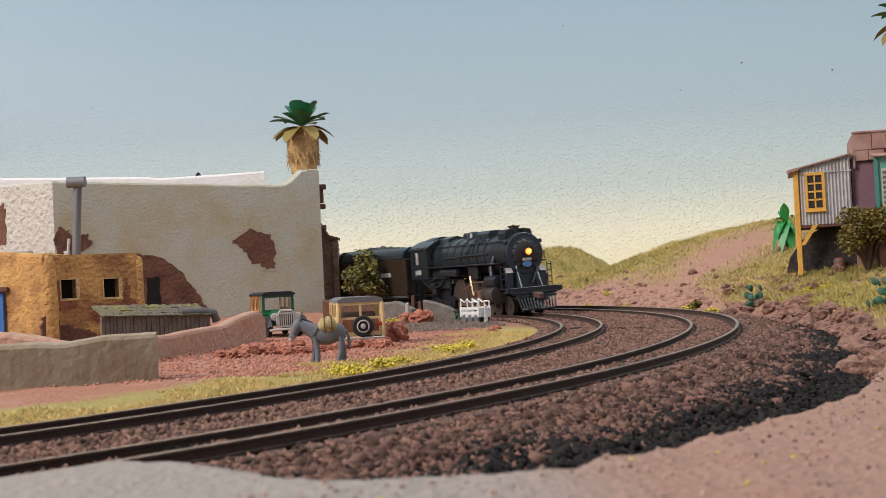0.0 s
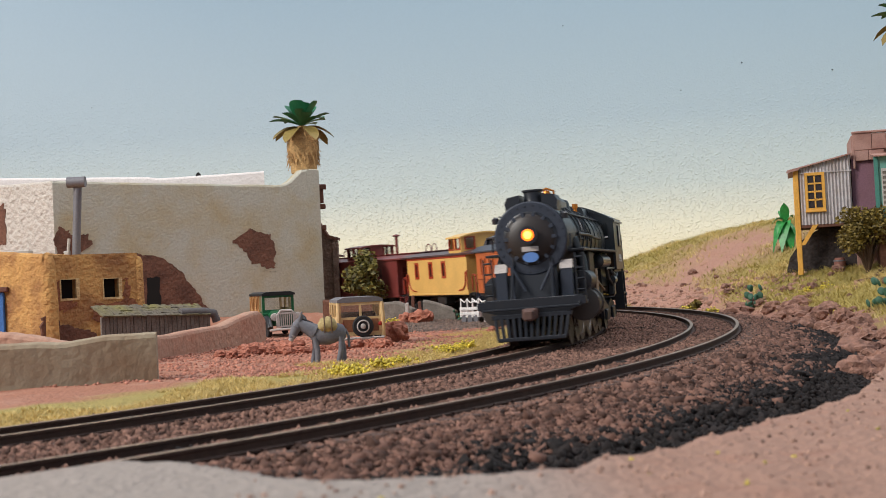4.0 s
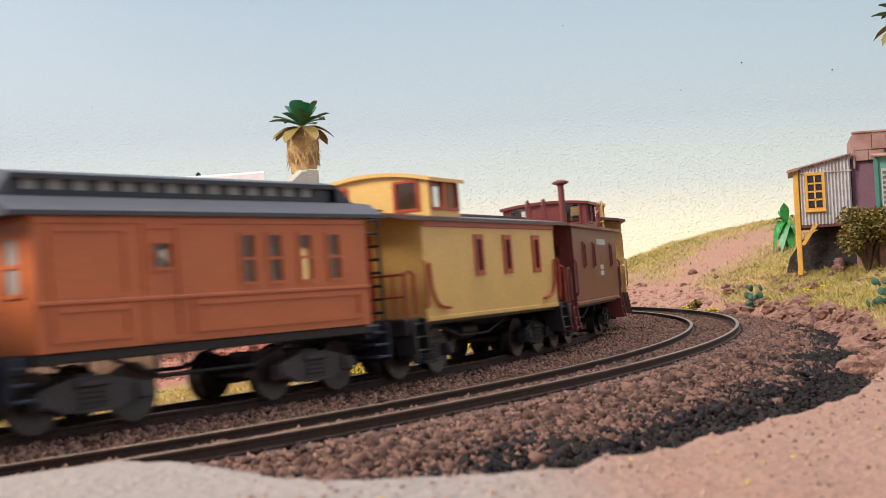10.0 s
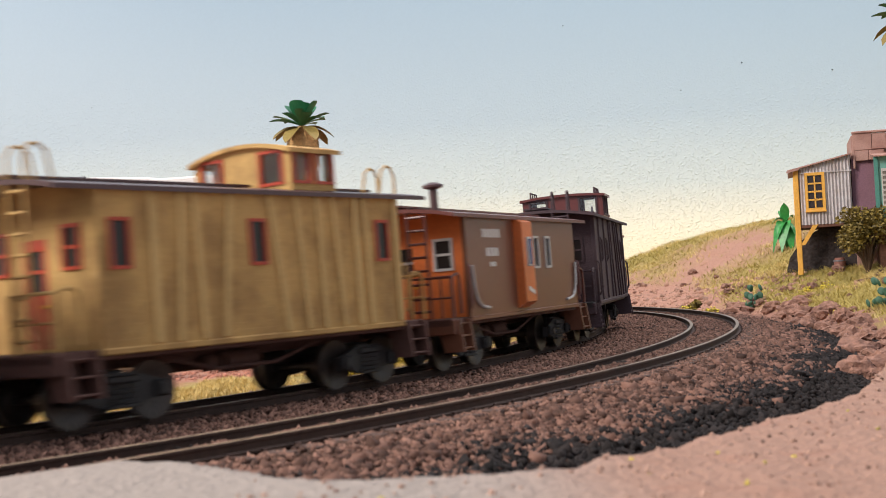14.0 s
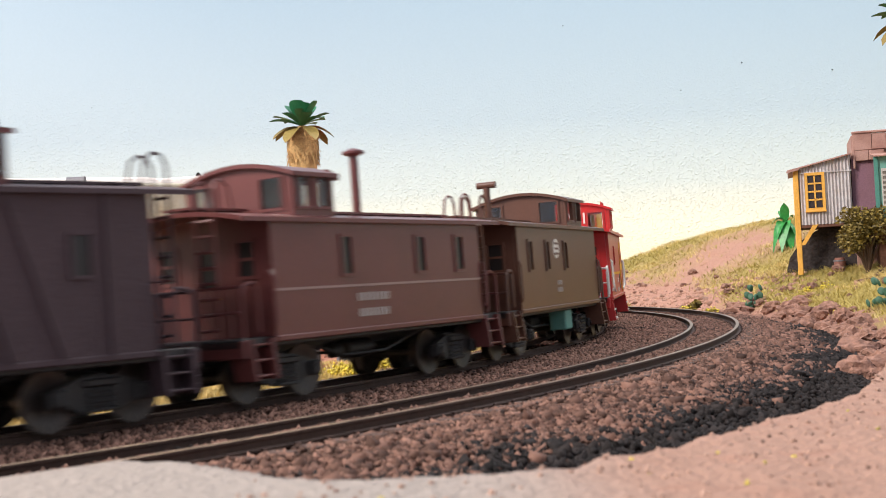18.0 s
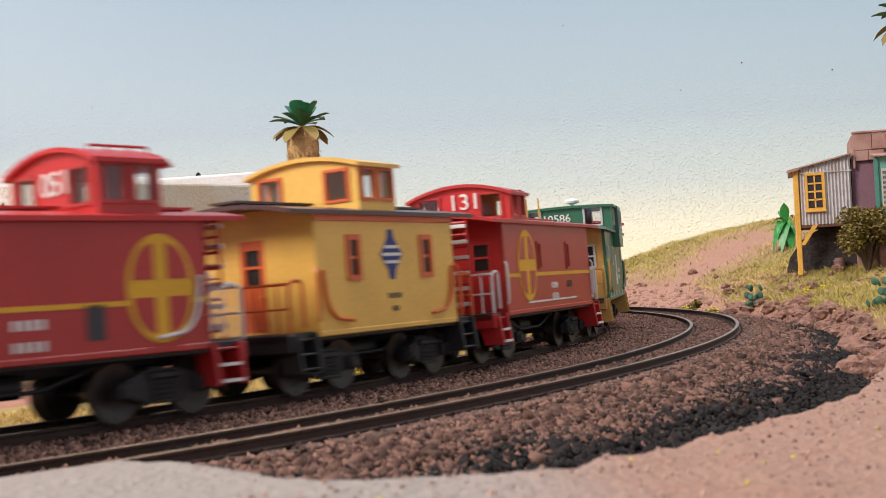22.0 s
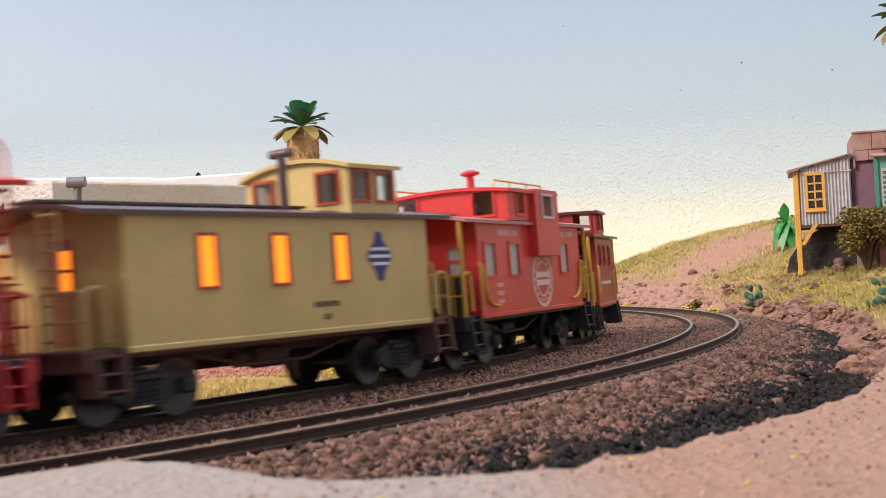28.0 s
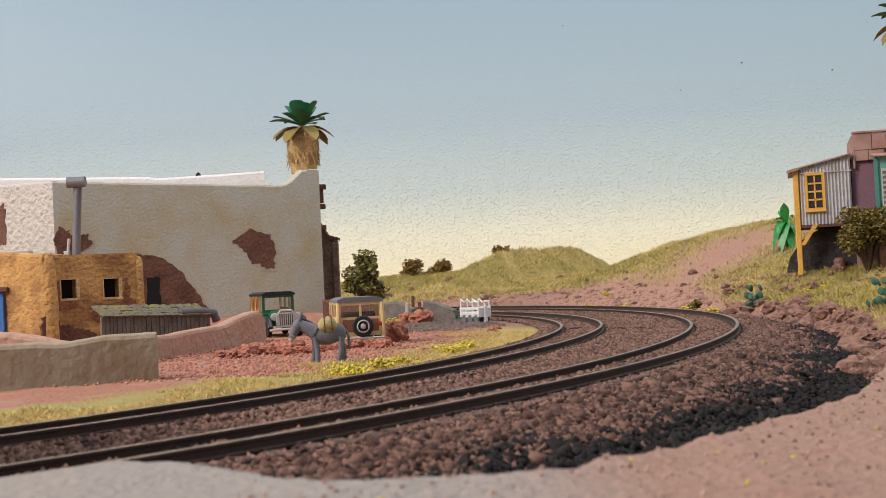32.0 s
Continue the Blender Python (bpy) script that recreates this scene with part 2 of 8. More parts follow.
def build_ground():
    xs = axis_steps([(-1500, -150, 30), (-150, -60, 2.4), (-60, 200, 1.3), (200, 330, 2.4), (330, 560, 8), (560, 1500, 40)])
    ys = axis_steps([(-300, 90, 15), (90, 330, 1.3), (330, 700, 2.4), (700, 1150, 4), (1150, 1480, 10)])
    gx, gy = np.meshgrid(xs, ys)
    gz = ground_z(gx, gy)
    nx, ny = len(xs), len(ys)
    co = np.stack([gx, gy, gz], -1).reshape(-1, 3) * K
    i = np.arange(nx * ny).reshape(ny, nx)
    q = np.stack([i[:-1, :-1], i[:-1, 1:], i[1:, 1:], i[1:, :-1]], -1).reshape(-1, 4)
    me = bpy.data.meshes.new("ground")
    me.vertices.add(len(co))
    me.vertices.foreach_set("co", co.astype(np.float32).ravel())
    me.loops.add(q.size)
    me.loops.foreach_set("vertex_index", q.ravel().astype(np.int32))
    me.polygons.add(len(q))
    me.polygons.foreach_set("loop_start", np.arange(0, q.size, 4, dtype=np.int32))
    me.update(calc_edges=True)
    me.polygons.foreach_set("use_smooth", np.ones(len(q), bool))
    # what the ground is made of, spot by spot
    x, y = gx.ravel(), gy.ravel()
    col = ground_colour(x, y)
    att = me.color_attributes.new("soil", "FLOAT_COLOR", "POINT")
    att.data.foreach_set("color", np.concatenate([col, np.ones((len(col), 1))], 1).astype(np.float32).ravel())
    m = mat("layout_soil", (0.3, 0.2, 0.15), rough=0.95, grain=(1.1, 0.16), bump=0.8, bump_mm=1.3)
    nt = m.node_tree
    at = nt.nodes.new("ShaderNodeVertexColor")
    at.layer_name = "soil"
    mix = next(n for n in nt.nodes if n.type == "MIX")
    nt.links.new(at.outputs["Color"], mix.inputs["A"])
    nt.links.new(at.outputs["Color"], mix.inputs["B"])
    me.materials.append(m)
    return tagged(new("ground", me), "sand, soil and turf scenery of a tabletop layout", "ground", kind="structure")


SAND, PINK, RED, GRASS, DRY = S(154, 119, 102), S(166, 124, 106), S(156, 106, 84), S(152, 136, 76), S(184, 158, 108)
BALLAST, COAL, GREY, DUSK = S(72, 53, 46), S(26, 23, 23), S(150, 139, 131), S(84, 75, 70)


def ground_colour(x, y):
    r, a = rho(x, y), np.arctan2(y - CY, x - CX)
    rl = rho_line(x, y)
    n1, n2 = fbm(x, y, 20, 4, 11), fbm(x, y, 8, 3, 12)
    col = np.tile(np.array(RED), (len(x), 1))

    def lay(c, w):
        nonlocal col
        w = np.clip(w, 0, 1)[:, None]
        col = col * (1 - w) + np.array(c) * w

    lay(PINK, sm(n1, 0.0, 0.3) * 0.6)
    lay(GRASS, sm(rl + 12 * n1, 484, 499) * (1 - sm(a, -0.05, 0.05)))
    lay(DRY, sm(rl + 8 * n2, 508, 519) * (1 - sm(a, -0.1, 0.0)) * 0.6)
    lay(DUSK, np.exp(-(((x + 2) / 34) ** 2 + ((y - 625) / 75) ** 2) ** 2) * np.clip(0.8 + 0.5 * n2, 0.3, 1))
    lay(BALLAST, sm(rl + 2 * n2, 525, 531))
    lay(PINK, sm(rl + 5 * n2, 622, 634) * sm(a, 0.1, 0.3))
    lay(COAL, sm(r + 9 * n1, 628, 640) * (1 - sm(r, 652, 660)))
    lay(PINK, sm(r + 6 * n2, 648, 658))
    lay(S(138, 98, 82), sm(r + 6 * n2, 642, 652) * (1 - sm(r + 8 * n2, 668, 684)) * (1 - sm(a, 0.12, 0.25)) * 0.8)
    turf = sm(r + 26 * n1 + 22 * np.sin(a * 9), 690, 712)
    bare = np.exp(-(((a - 0.43 + 0.05 * n1) / 0.075) ** 2)) * (1 - sm(r, 790, 830))
    lay(GRASS, turf * (1 - bare))
    lay(DRY, turf * (1 - bare) * sm(n2, 0.0, 0.4) * 0.7)
    lay(GRASS, (a < 0.25) * sm(r + 14 * n1, 662, 676))
    edge = lerp_table(x, FORE_EDGE) + 2.0 * fbm(x, y, 9, 3, 7)
    fore = sm(edge - y, -3.0, 2.0) * sm(r, 618, 626)
    lay(SAND, fore)
    lay(S(150, 108, 90), fore * sm(n2, 0.1, 0.5) * 0.5)
    lay(GREY, fore * (1 - sm(x + 6 * n1, -5, 22)))
    return col


build_ground()


# ---- backdrop and room ----
def build_backdrop():
    g = Geo()
    path = [(-1500, -300), (-1500, 1150)]
    path += [(-1500 + 330 * (1 - math.cos(t)), 1150 + 330 * math.sin(t)) for t in np.linspace(0.1, math.pi / 2, 8)]
    path += [(1500 - 330 * (1 - math.cos(t)), 1150 + 330 * math.sin(t)) for t in np.linspace(math.pi / 2, 0.1, 8)]
    path += [(1500, 1150), (1500, -300)]
    n = len(path)
    vs = [(x, y, z) for z in (-60, 700) for x, y in path]
    g.add(vs, [(i, i + 1, n + i + 1, n + i) for i in range(n - 1)])
    m = mat("glowing_sky_paint", (0.5, 0.6, 0.65), rough=0.42, grain=(3.0, 0.015), bump=1.0, bump_mm=2.6)
    nt = m.node_tree
    n_, l = nt.nodes, nt.links
    co = n_.new("ShaderNodeTexCoord")
    sep = n_.new("ShaderNodeSeparateXYZ")
    l.new(co.outputs["Object"], sep.inputs[0])
    mr = n_.new("ShaderNodeMapRange")
    mr.inputs[1].default_value, mr.inputs[2].default_value = 0.0, 0.42
    l.new(sep.outputs["Z"], mr.inputs[0])
    ramp = n_.new("ShaderNodeValToRGB")
    stops = [(0.05, S(252, 238, 204)), (0.17, S(238, 233, 212)), (0.30, S(199, 208, 206)), (0.50, S(170, 186, 195)), (0.9, S(148, 170, 185))]
    el = ramp.color_ramp.elements
    while len(el) < len(stops):
        el.new(0.5)
    for e, (p, c) in zip(el, stops):
        e.position, e.color = p, (*c, 1)
    l.new(mr.outputs[0], ramp.inputs[0])
    mix = next(k for k in n_ if k.type == "MIX")
    l.new(ramp.outputs[0], mix.inputs["A"])
    l.new(ramp.outputs[0], mix.inputs["B"])
    bs = n_["Principled BSDF"]
    # the painted wall also emits a little of its colour to lift the sky
    l.new(ramp.outputs[0], bs.inputs["Emission Color"])
    bs.inputs["Emission Strength"].default_value = 0.12
    bs.inputs["Specular IOR Level"].default_value = 0.3
    bump = next(k for k in n_ if k.type == "BUMP")
    heavy = n_.new("ShaderNodeMapRange")
    heavy.inputs[1].default_value, heavy.inputs[2].default_value = 0.1, 0.3
    heavy.inputs[3].default_value, heavy.inputs[4].default_value = 1.0, 0.02
    l.new(sep.outputs["Z"], heavy.inputs[0])
    l.new(heavy.outputs[0], bump.inputs["Strength"])
    bump.inputs["Distance"].default_value = 0.0011
    specks = n_.new("ShaderNodeMapRange")
    specks.inputs[1].default_value, specks.inputs[2].default_value = 0.5, 0.8
    l.new(bump.inputs["Height"].links[0].from_socket, specks.inputs[0])
    l.new(specks.outputs[0], bump.inputs["Height"])
    fleck = M("dark_fleck", S(70, 72, 76), 0.8, bump=0)
    sky = part("backdrop", g, m, smooth=40)
    for x, z, r in ((376, 266, 0.9), (160, 322, 0.6), (486, 252, 1.0), (300, 236, 0.6), (-420, 250, 0.5)):
        part("paint_fleck", Geo().lathe([(0.2, 0), (r, 0.2), (r * 0.7, 0.7), (0.1, 0.8)], 7, Matrix.Translation((x, 1479.6, z)) @ Matrix.Rotation(math.pi / 2, 4, "X")), fleck, sky)
    tagged(sky, "painted sky backdrop with rolled paint texture", "backdrop", kind="structure")


build_backdrop()


def build_table():
    """The timber table that carries the layout, and the room's floor below it."""
    WOOD = M("bench_timber", S(176, 140, 98), rough=0.7, grain=(2.5, 0.15), stain=(60, 0.3, None), bump=0.2)
    t = thing("layout_table", Matrix.Identity(4), "timber bench table carrying the model railway layout", "table")
    part("table_top", Geo().box(-1500, 1500, -300, 1500, -95, -62, 2), WOOD, t)
    part("fascia_board", Geo().box(-1500, 1500, -318, -300, -120, -4, 2), WOOD, t)
    for x in (-1440, 0, 1440):
        for y in (-240, 1420):
            part("leg", Geo().box(x - 40, x + 40, y - 40, y + 40, -1000, -95, 3), WOOD, t)
    boards = Geo().box(-1800, 1800, -700, 1750, -1040, -1000, 0)
    tagged(part("floor", boards, M("room_floor_boards", S(140, 112, 86), rough=0.5, grain=(20, 0.1), stain=(300, 0.3, None), bump=0.1, bump_mm=20)), "brown room floor under the layout table", "floor", kind="structure")


build_table()


# ---- tracks ----
STEEL = M("rusty_rail_web", S(66, 47, 38), rough=0.8, grain=(1.2, 0.2), bump=0.1)
HEAD = M("polished_rail_head", S(146, 124, 104), rough=0.38, metal=0.7, grain=(2.0, 0.2), bump=0.05)
TIE = M("tie_plastic", S(84, 64, 56), rough=0.85, grain=(0.7, 0.25), bump=0.3)


def build_track(name, r0, z_in, z_out, label):
    t = thing(name, Matrix.Identity(4), label, "railway track", "tracks on the layout", "structure")
    prof = [(-1.2, -2.1), (1.2, -2.1), (1.2, -1.8), (0.3, -1.6), (0.3, -0.7), (0.62, -0.5), (0.62, -0.08), (0.5, 0), (-0.5, 0), (-0.62, -0.08), (-0.62, -0.5), (-0.3, -0.7), (-0.3, -1.6), (-1.2, -1.8)]
    tilt = math.atan2(z_out - z_in, GAUGE)
    for off, z in ((-GAUGE / 2, z_in), (GAUGE / 2, z_out)):
        g = Geo()
        n, k = 480, len(prof)
        stations = np.linspace(-1500.0, 1010.0, n)
        for u, w in prof:
            px, py, _ = line_xy(stations, r0 - R_IN + off + u)
            g.v += [(float(p), float(q), z + w + u * math.tan(tilt)) for p, q in zip(px, py)]
        g.f = [(j * n + i, ((j + 1) % k) * n + i, ((j + 1) % k) * n + i + 1, j * n + i + 1) for i in range(n - 1) for j in range(k)]
        rail = part("rail", g, STEEL, t, smooth=30)
        g = Geo()
        for u, w in ((-0.56, -0.03), (-0.5, 0.03), (0.5, 0.03), (0.56, -0.03)):
            px, py, _ = line_xy(stations, r0 - R_IN + off + u)
            g.v += [(float(p), float(q), z + w + u * math.tan(tilt)) for p, q in zip(px, py)]
        g.f = [(j * n + i, (j + 1) * n + i, (j + 1) * n + i + 1, j * n + i + 1) for i in range(n - 1) for j in range(3)]
        part("rail_head", g, HEAD, rail, "worn bright rail head")
    tie = Geo().box(-1.3, 1.3, -15, 15, -1.6, 0, 0.2)
    for e in (-1, 1):
        for q in (-1, 1):
            tie.box(-0.8, 0.8, e * GAUGE / 2 + q * 1.25 - 0.45, e * GAUGE / 2 + q * 1.25 + 0.45, 0, 0.45)
    me = tie.mesh("sleeper")
    me.materials.append(TIE)
    zm = (z_in + z_out) / 2 - 2.12
    rest = Geo()
    for s in np.arange(-1200.0, 1000.0, 5.7):
        x, y, a = (float(q) for q in line_xy(s, r0 - R_IN))
        turn = pose(0, 0, 0, 0, 0, math.degrees(a) - 90)
        if -465 < s < 465:
            part("sleeper", me, TIE, t, m=Matrix.Translation((x * K, y * K, zm * K)) @ turn @ Matrix.Rotation(tilt, 4, "X"))
        else:
            rest.box(-1.3, 1.3, -15, 15, -1.6, 0, 0, Matrix.Translation((x, y, zm)) @ turn)
    tagged(part("sleeper_row", rest, TIE, t), kind="stuff")


build_track("track_1", R_IN, 0.0, 0.55, "weathered inner model track with brown ties")
build_track("track_2", R_IN + SPACING, 0.62, 1.34, "weathered outer model track with brown ties")


# ---- rolling stock ----
BLACK = M("running_gear_black", S(43, 41, 41), rough=0.5, grain=(0.6, 0.25), bump=0.2)
WHEEL = M("wheel_metal", S(74, 66, 62), rough=0.4, metal=0.5, grain=(0.5, 0.2), bump=0.05)
WHITE = M("white_lettering", S(222, 220, 214), rough=0.6, grain=(0.4, 0.12), bump=0)
DULLWHITE = M("faded_lettering", S(170, 162, 156), rough=0.6, grain=(0.4, 0.12), bump=0)
GOLD = M("yellow_lettering", S(226, 170, 44), rough=0.6, grain=(0.4, 0.1), bump=0)
BLUE = M("blue_lettering", S(52, 62, 122), rough=0.6, grain=(0.4, 0.1), bump=0)


def clear_glass():
    m = bpy.data.materials.new("clear_window_plastic")
    m.use_nodes = True
    n, l = m.node_tree.nodes, m.node_tree.links
    n.remove(n["Principled BSDF"])
    t, g, mx = n.new("ShaderNodeBsdfTransparent"), n.new("ShaderNodeBsdfGlossy"), n.new("ShaderNodeMixShader")
    t.inputs[0].default_value = (0.95, 0.96, 0.96, 1)
    g.inputs["Roughness"].default_value = 0.08
    mx.inputs[0].default_value = 0.06
    l.new(t.outputs[0], mx.inputs[1]), l.new(g.outputs[0], mx.inputs[2])
    l.new(mx.outputs[0], n["Material Output"].inputs[0])
    return m


GLASS = clear_glass()
# opaque near-black pane: the dark inside of a car put into the colour
DARK_PANE = M("unlit_interior_pane", S(30, 27, 27), rough=0.3, grain=(3, 0.1), bump=0)
LAMP_LIT = M("lit_window_glow", S(255, 138, 26), emit=1.7, bump=0)
FROST = M("frosted_grey_pane", S(168, 166, 160), rough=0.3, grain=(2, 0.08), bump=0)


def wheelset_geo(r=4.7, n=20):
    g = Geo().tube((0, -9.5, 0), (0, 9.5, 0), 0.9, 8)
    for e in (-1, 1):
        mt = Matrix.Translation((0, e * 8.2, 0)) @ Matrix.Rotation(-e * math.pi / 2, 4, "X")
        g.lathe([(1.5, -1.0), (r * 0.55, -0.5), (r * 0.8, -0.9), (r, -1.3), (r, 0.9), (r + 0.7, 1.0), (r + 0.7, 1.5), (r * 0.8, 1.4), (r * 0.5, 0.8), (1.2, 0.9)], n, mt)
    return g


WHEELSET = wheelset_geo().mesh("wheelset", 40)
WHEELSET.materials.append(WHEEL)
ROLLING, CARS = [], []


def side_frame_geo(e, base=17.0):
    h = base / 2
    poly = [(-h - 2, 3.4), (-h + 2.4, 3.4), (-h + 4.5, 2.4), (h - 4.5, 2.4), (h - 2.4, 3.4), (h + 2, 3.4), (h + 2, 6.2), (h - 1.5, 7.2), (3.5, 8.4), (-3.5, 8.4), (-h + 1.5, 7.2), (-h - 2, 6.2)]
    g = Geo().prism(poly, e * 11.0, e * 12.4, "y")
    for s in (-1, 1):
        g.box(s * h - 1.6, s * h + 1.6, min(e * 12.4, e * 13.6), max(e * 12.4, e * 13.6), 3.6, 6.6, 0.3)
        g.tube((s * h, e * 13.6, 5.0), (s * h, e * 14.1, 5.0), 1.1, 10)
    for x in (-1.9, 0, 1.9):
        for k in range(4):
            g.tube((x, e * 12.6, 3.1 + k * 0.9), (x, e * 12.6, 3.7 + k * 0.9), 0.85, 8)
    g.box(-3.4, 3.4, min(e * 12, e * 13.4), max(e * 12, e * 13.4), 6.6, 8.0, 0.3)
    g.box(-3.2, 3.2, min(e * 12, e * 13.2), max(e * 12, e * 13.2), 2.2, 3.0, 0.2)
    return g


FRAMES = {}


def truck(parent, x, base=17.0, turn=0.0, material=None, arch=False):
    """A two-axle truck with side frames, springs, bolster and wheelsets."""
    b = Geo().box(-2.2, 2.2, -11, 11, 6.4, 9.0, 0.3)
    for e in (-1, 1):
        b.box(-base / 2 + 5, base / 2 - 5, e * 4 - 0.5, e * 4 + 0.5, 5.0, 6.6)
    t = part("truck", b, material or BLACK, parent, m=P(x, 0, 0, 0, 0, turn))
    for e in (-1, 1):
        if (e, base) not in FRAMES:
            FRAMES[e, base] = side_frame_geo(e, base).mesh("side_frame", 30)
        part("side_frame", FRAMES[e, base], material or BLACK, t)
        w = part("wheelset", WHEELSET, WHEEL, t, m=P(e * base / 2, 0, 4.7))
        ROLLING.append((w, 4.7))
    return t


def coupler(parent, x, e):
    g = Geo().box(min(x, x + e * 6), max(x, x + e * 6), -1.0, 1.0, 8.2, 10.0, 0.3)
    g.box(min(x + e * 5, x + e * 8), max(x + e * 5, x + e * 8), -1.9, 1.9, 7.6, 10.6, 0.6)
    g.tube((x + e * 6.8, 1.2, 7.0), (x + e * 6.8, 1.2, 11.0), 0.7, 8)
    part("coupler", g, BLACK, parent)


def bars(parent, x, z, w, h, y, material, rows=1, name="lettering", gap=1.7, sizes=None):
    """Unreadable lettering as plain bars on a side, seen on both sides of the car."""
    for e in (-1, 1):
        g = Geo()
        for i in range(rows):
            ww = w * (sizes[i] if sizes else 1)
            zz = z - i * h * gap
            n = max(2, round(ww / (h * 0.85))) if name == "lettering" and h > 0.7 and ww > 1.6 * h else 1
            cell = ww / n
            for k in range(n):
                a = x - ww / 2 + cell * (k + 0.2 * (n > 1))
                g.box(a, a + cell * (0.58 if n > 1 else 1.0), min(e * y, e * (y + 0.12)), max(e * y, e * (y + 0.12)), zz - h / 2, zz + h / 2)
        part(name, g, material, parent)


def words(parent, text, x, z, size, y, material, e=1, name="number", ry=0):
    c = bpy.data.curves.new(name, "FONT")
    c.body, c.size, c.align_x, c.align_y, c.extrude, c.offset = text, size * K, "CENTER", "CENTER", 0.1 * K, 0.03 * K * size / 4
    ob = bpy.data.objects.new(name, c)
    scene.collection.objects.link(ob)
    bpy.context.view_layer.update()
    me = bpy.data.meshes.new_from_object(ob.evaluated_get(bpy.context.evaluated_depsgraph_get()))
    bpy.data.objects.remove(ob)
    me.materials.clear()
    me.materials.append(material)
    o = new(name, me)
    o.parent = parent
    o.matrix_basis = P(x, e * y, z, 90, 0, 180 if e > 0 else 0)
    return o


def window(parent, x, z, w, h, y, e, trim, glass, cross=True, axis="y", b=0.55):
    """A framed window in a wall at y (or x), facing outward by e."""
    g = Geo()
    lo, hi = min(e * (y - 0.5), e * (y + 0.35)), max(e * (y - 0.5), e * (y + 0.35))
    g.panel(x - w / 2 - b, x + w / 2 + b, z - h / 2 - b, z + h / 2 + b, [(x - w / 2 + 0.1, x + w / 2 - 0.1, z - h / 2 + 0.1, z + h / 2 - 0.1)], lo, hi, axis)
    f = part("window_frame", g, trim, parent)
    if cross:
        s = Geo()
        a, c = (lo + hi) / 2 - 0.2, (lo + hi) / 2 + 0.2
        if axis == "y":
            s.box(x - w / 2, x + w / 2, a, c, z - 0.3, z + 0.3)
        else:
            s.box(a, c, x - w / 2, x + w / 2, z - 0.3, z + 0.3)
        part("sash_bar", s, trim, f)
    p = Geo()
    q = e * (y - 0.25)
    if axis == "y":
        p.box(x - w / 2, x + w / 2, q - 0.08, q + 0.08, z - h / 2, z + h / 2)
    else:
        p.box(q - 0.08, q + 0.08, x - w / 2, x + w / 2, z - h / 2, z + h / 2)
    pane = part("pane", p, glass, f)
    if glass is GLASS:
        pane.visible_shadow = False
    return f


def arch(w, z, rise, n=9):
    return [(w * math.cos(math.pi * i / (n - 1)), z + rise * math.sin(math.pi * i / (n - 1))) for i in range(n)]


def roof_arch(w, z, rise, n=11):
    """A shallow curved roof section with thickness."""
    top = [(w * (1 - 2 * i / (n - 1)), z + rise * (1 - (1 - 2 * i / (n - 1)) ** 2)) for i in range(n)]
    return top + [(u, v - 0.9) for u, v in reversed(top)]


def ladder(g, x, y, z0, z1, w, along="y", rungs=6, r=0.28):
    for s in (-1, 1):
        a = (x, y + s * w / 2) if along == "y" else (x + s * w / 2, y)
        g.tube((*a, z0), (*a, z1), r, 6)
    for i in range(rungs):
        z = z0 + (z1 - z0) * (i + 0.6) / rungs
        if along == "y":
            g.tube((x, y - w / 2, z), (x, y + w / 2, z), r, 6)
        else:
            g.tube((x - w / 2, y, z), (x + w / 2, y, z), r, 6)
    return g


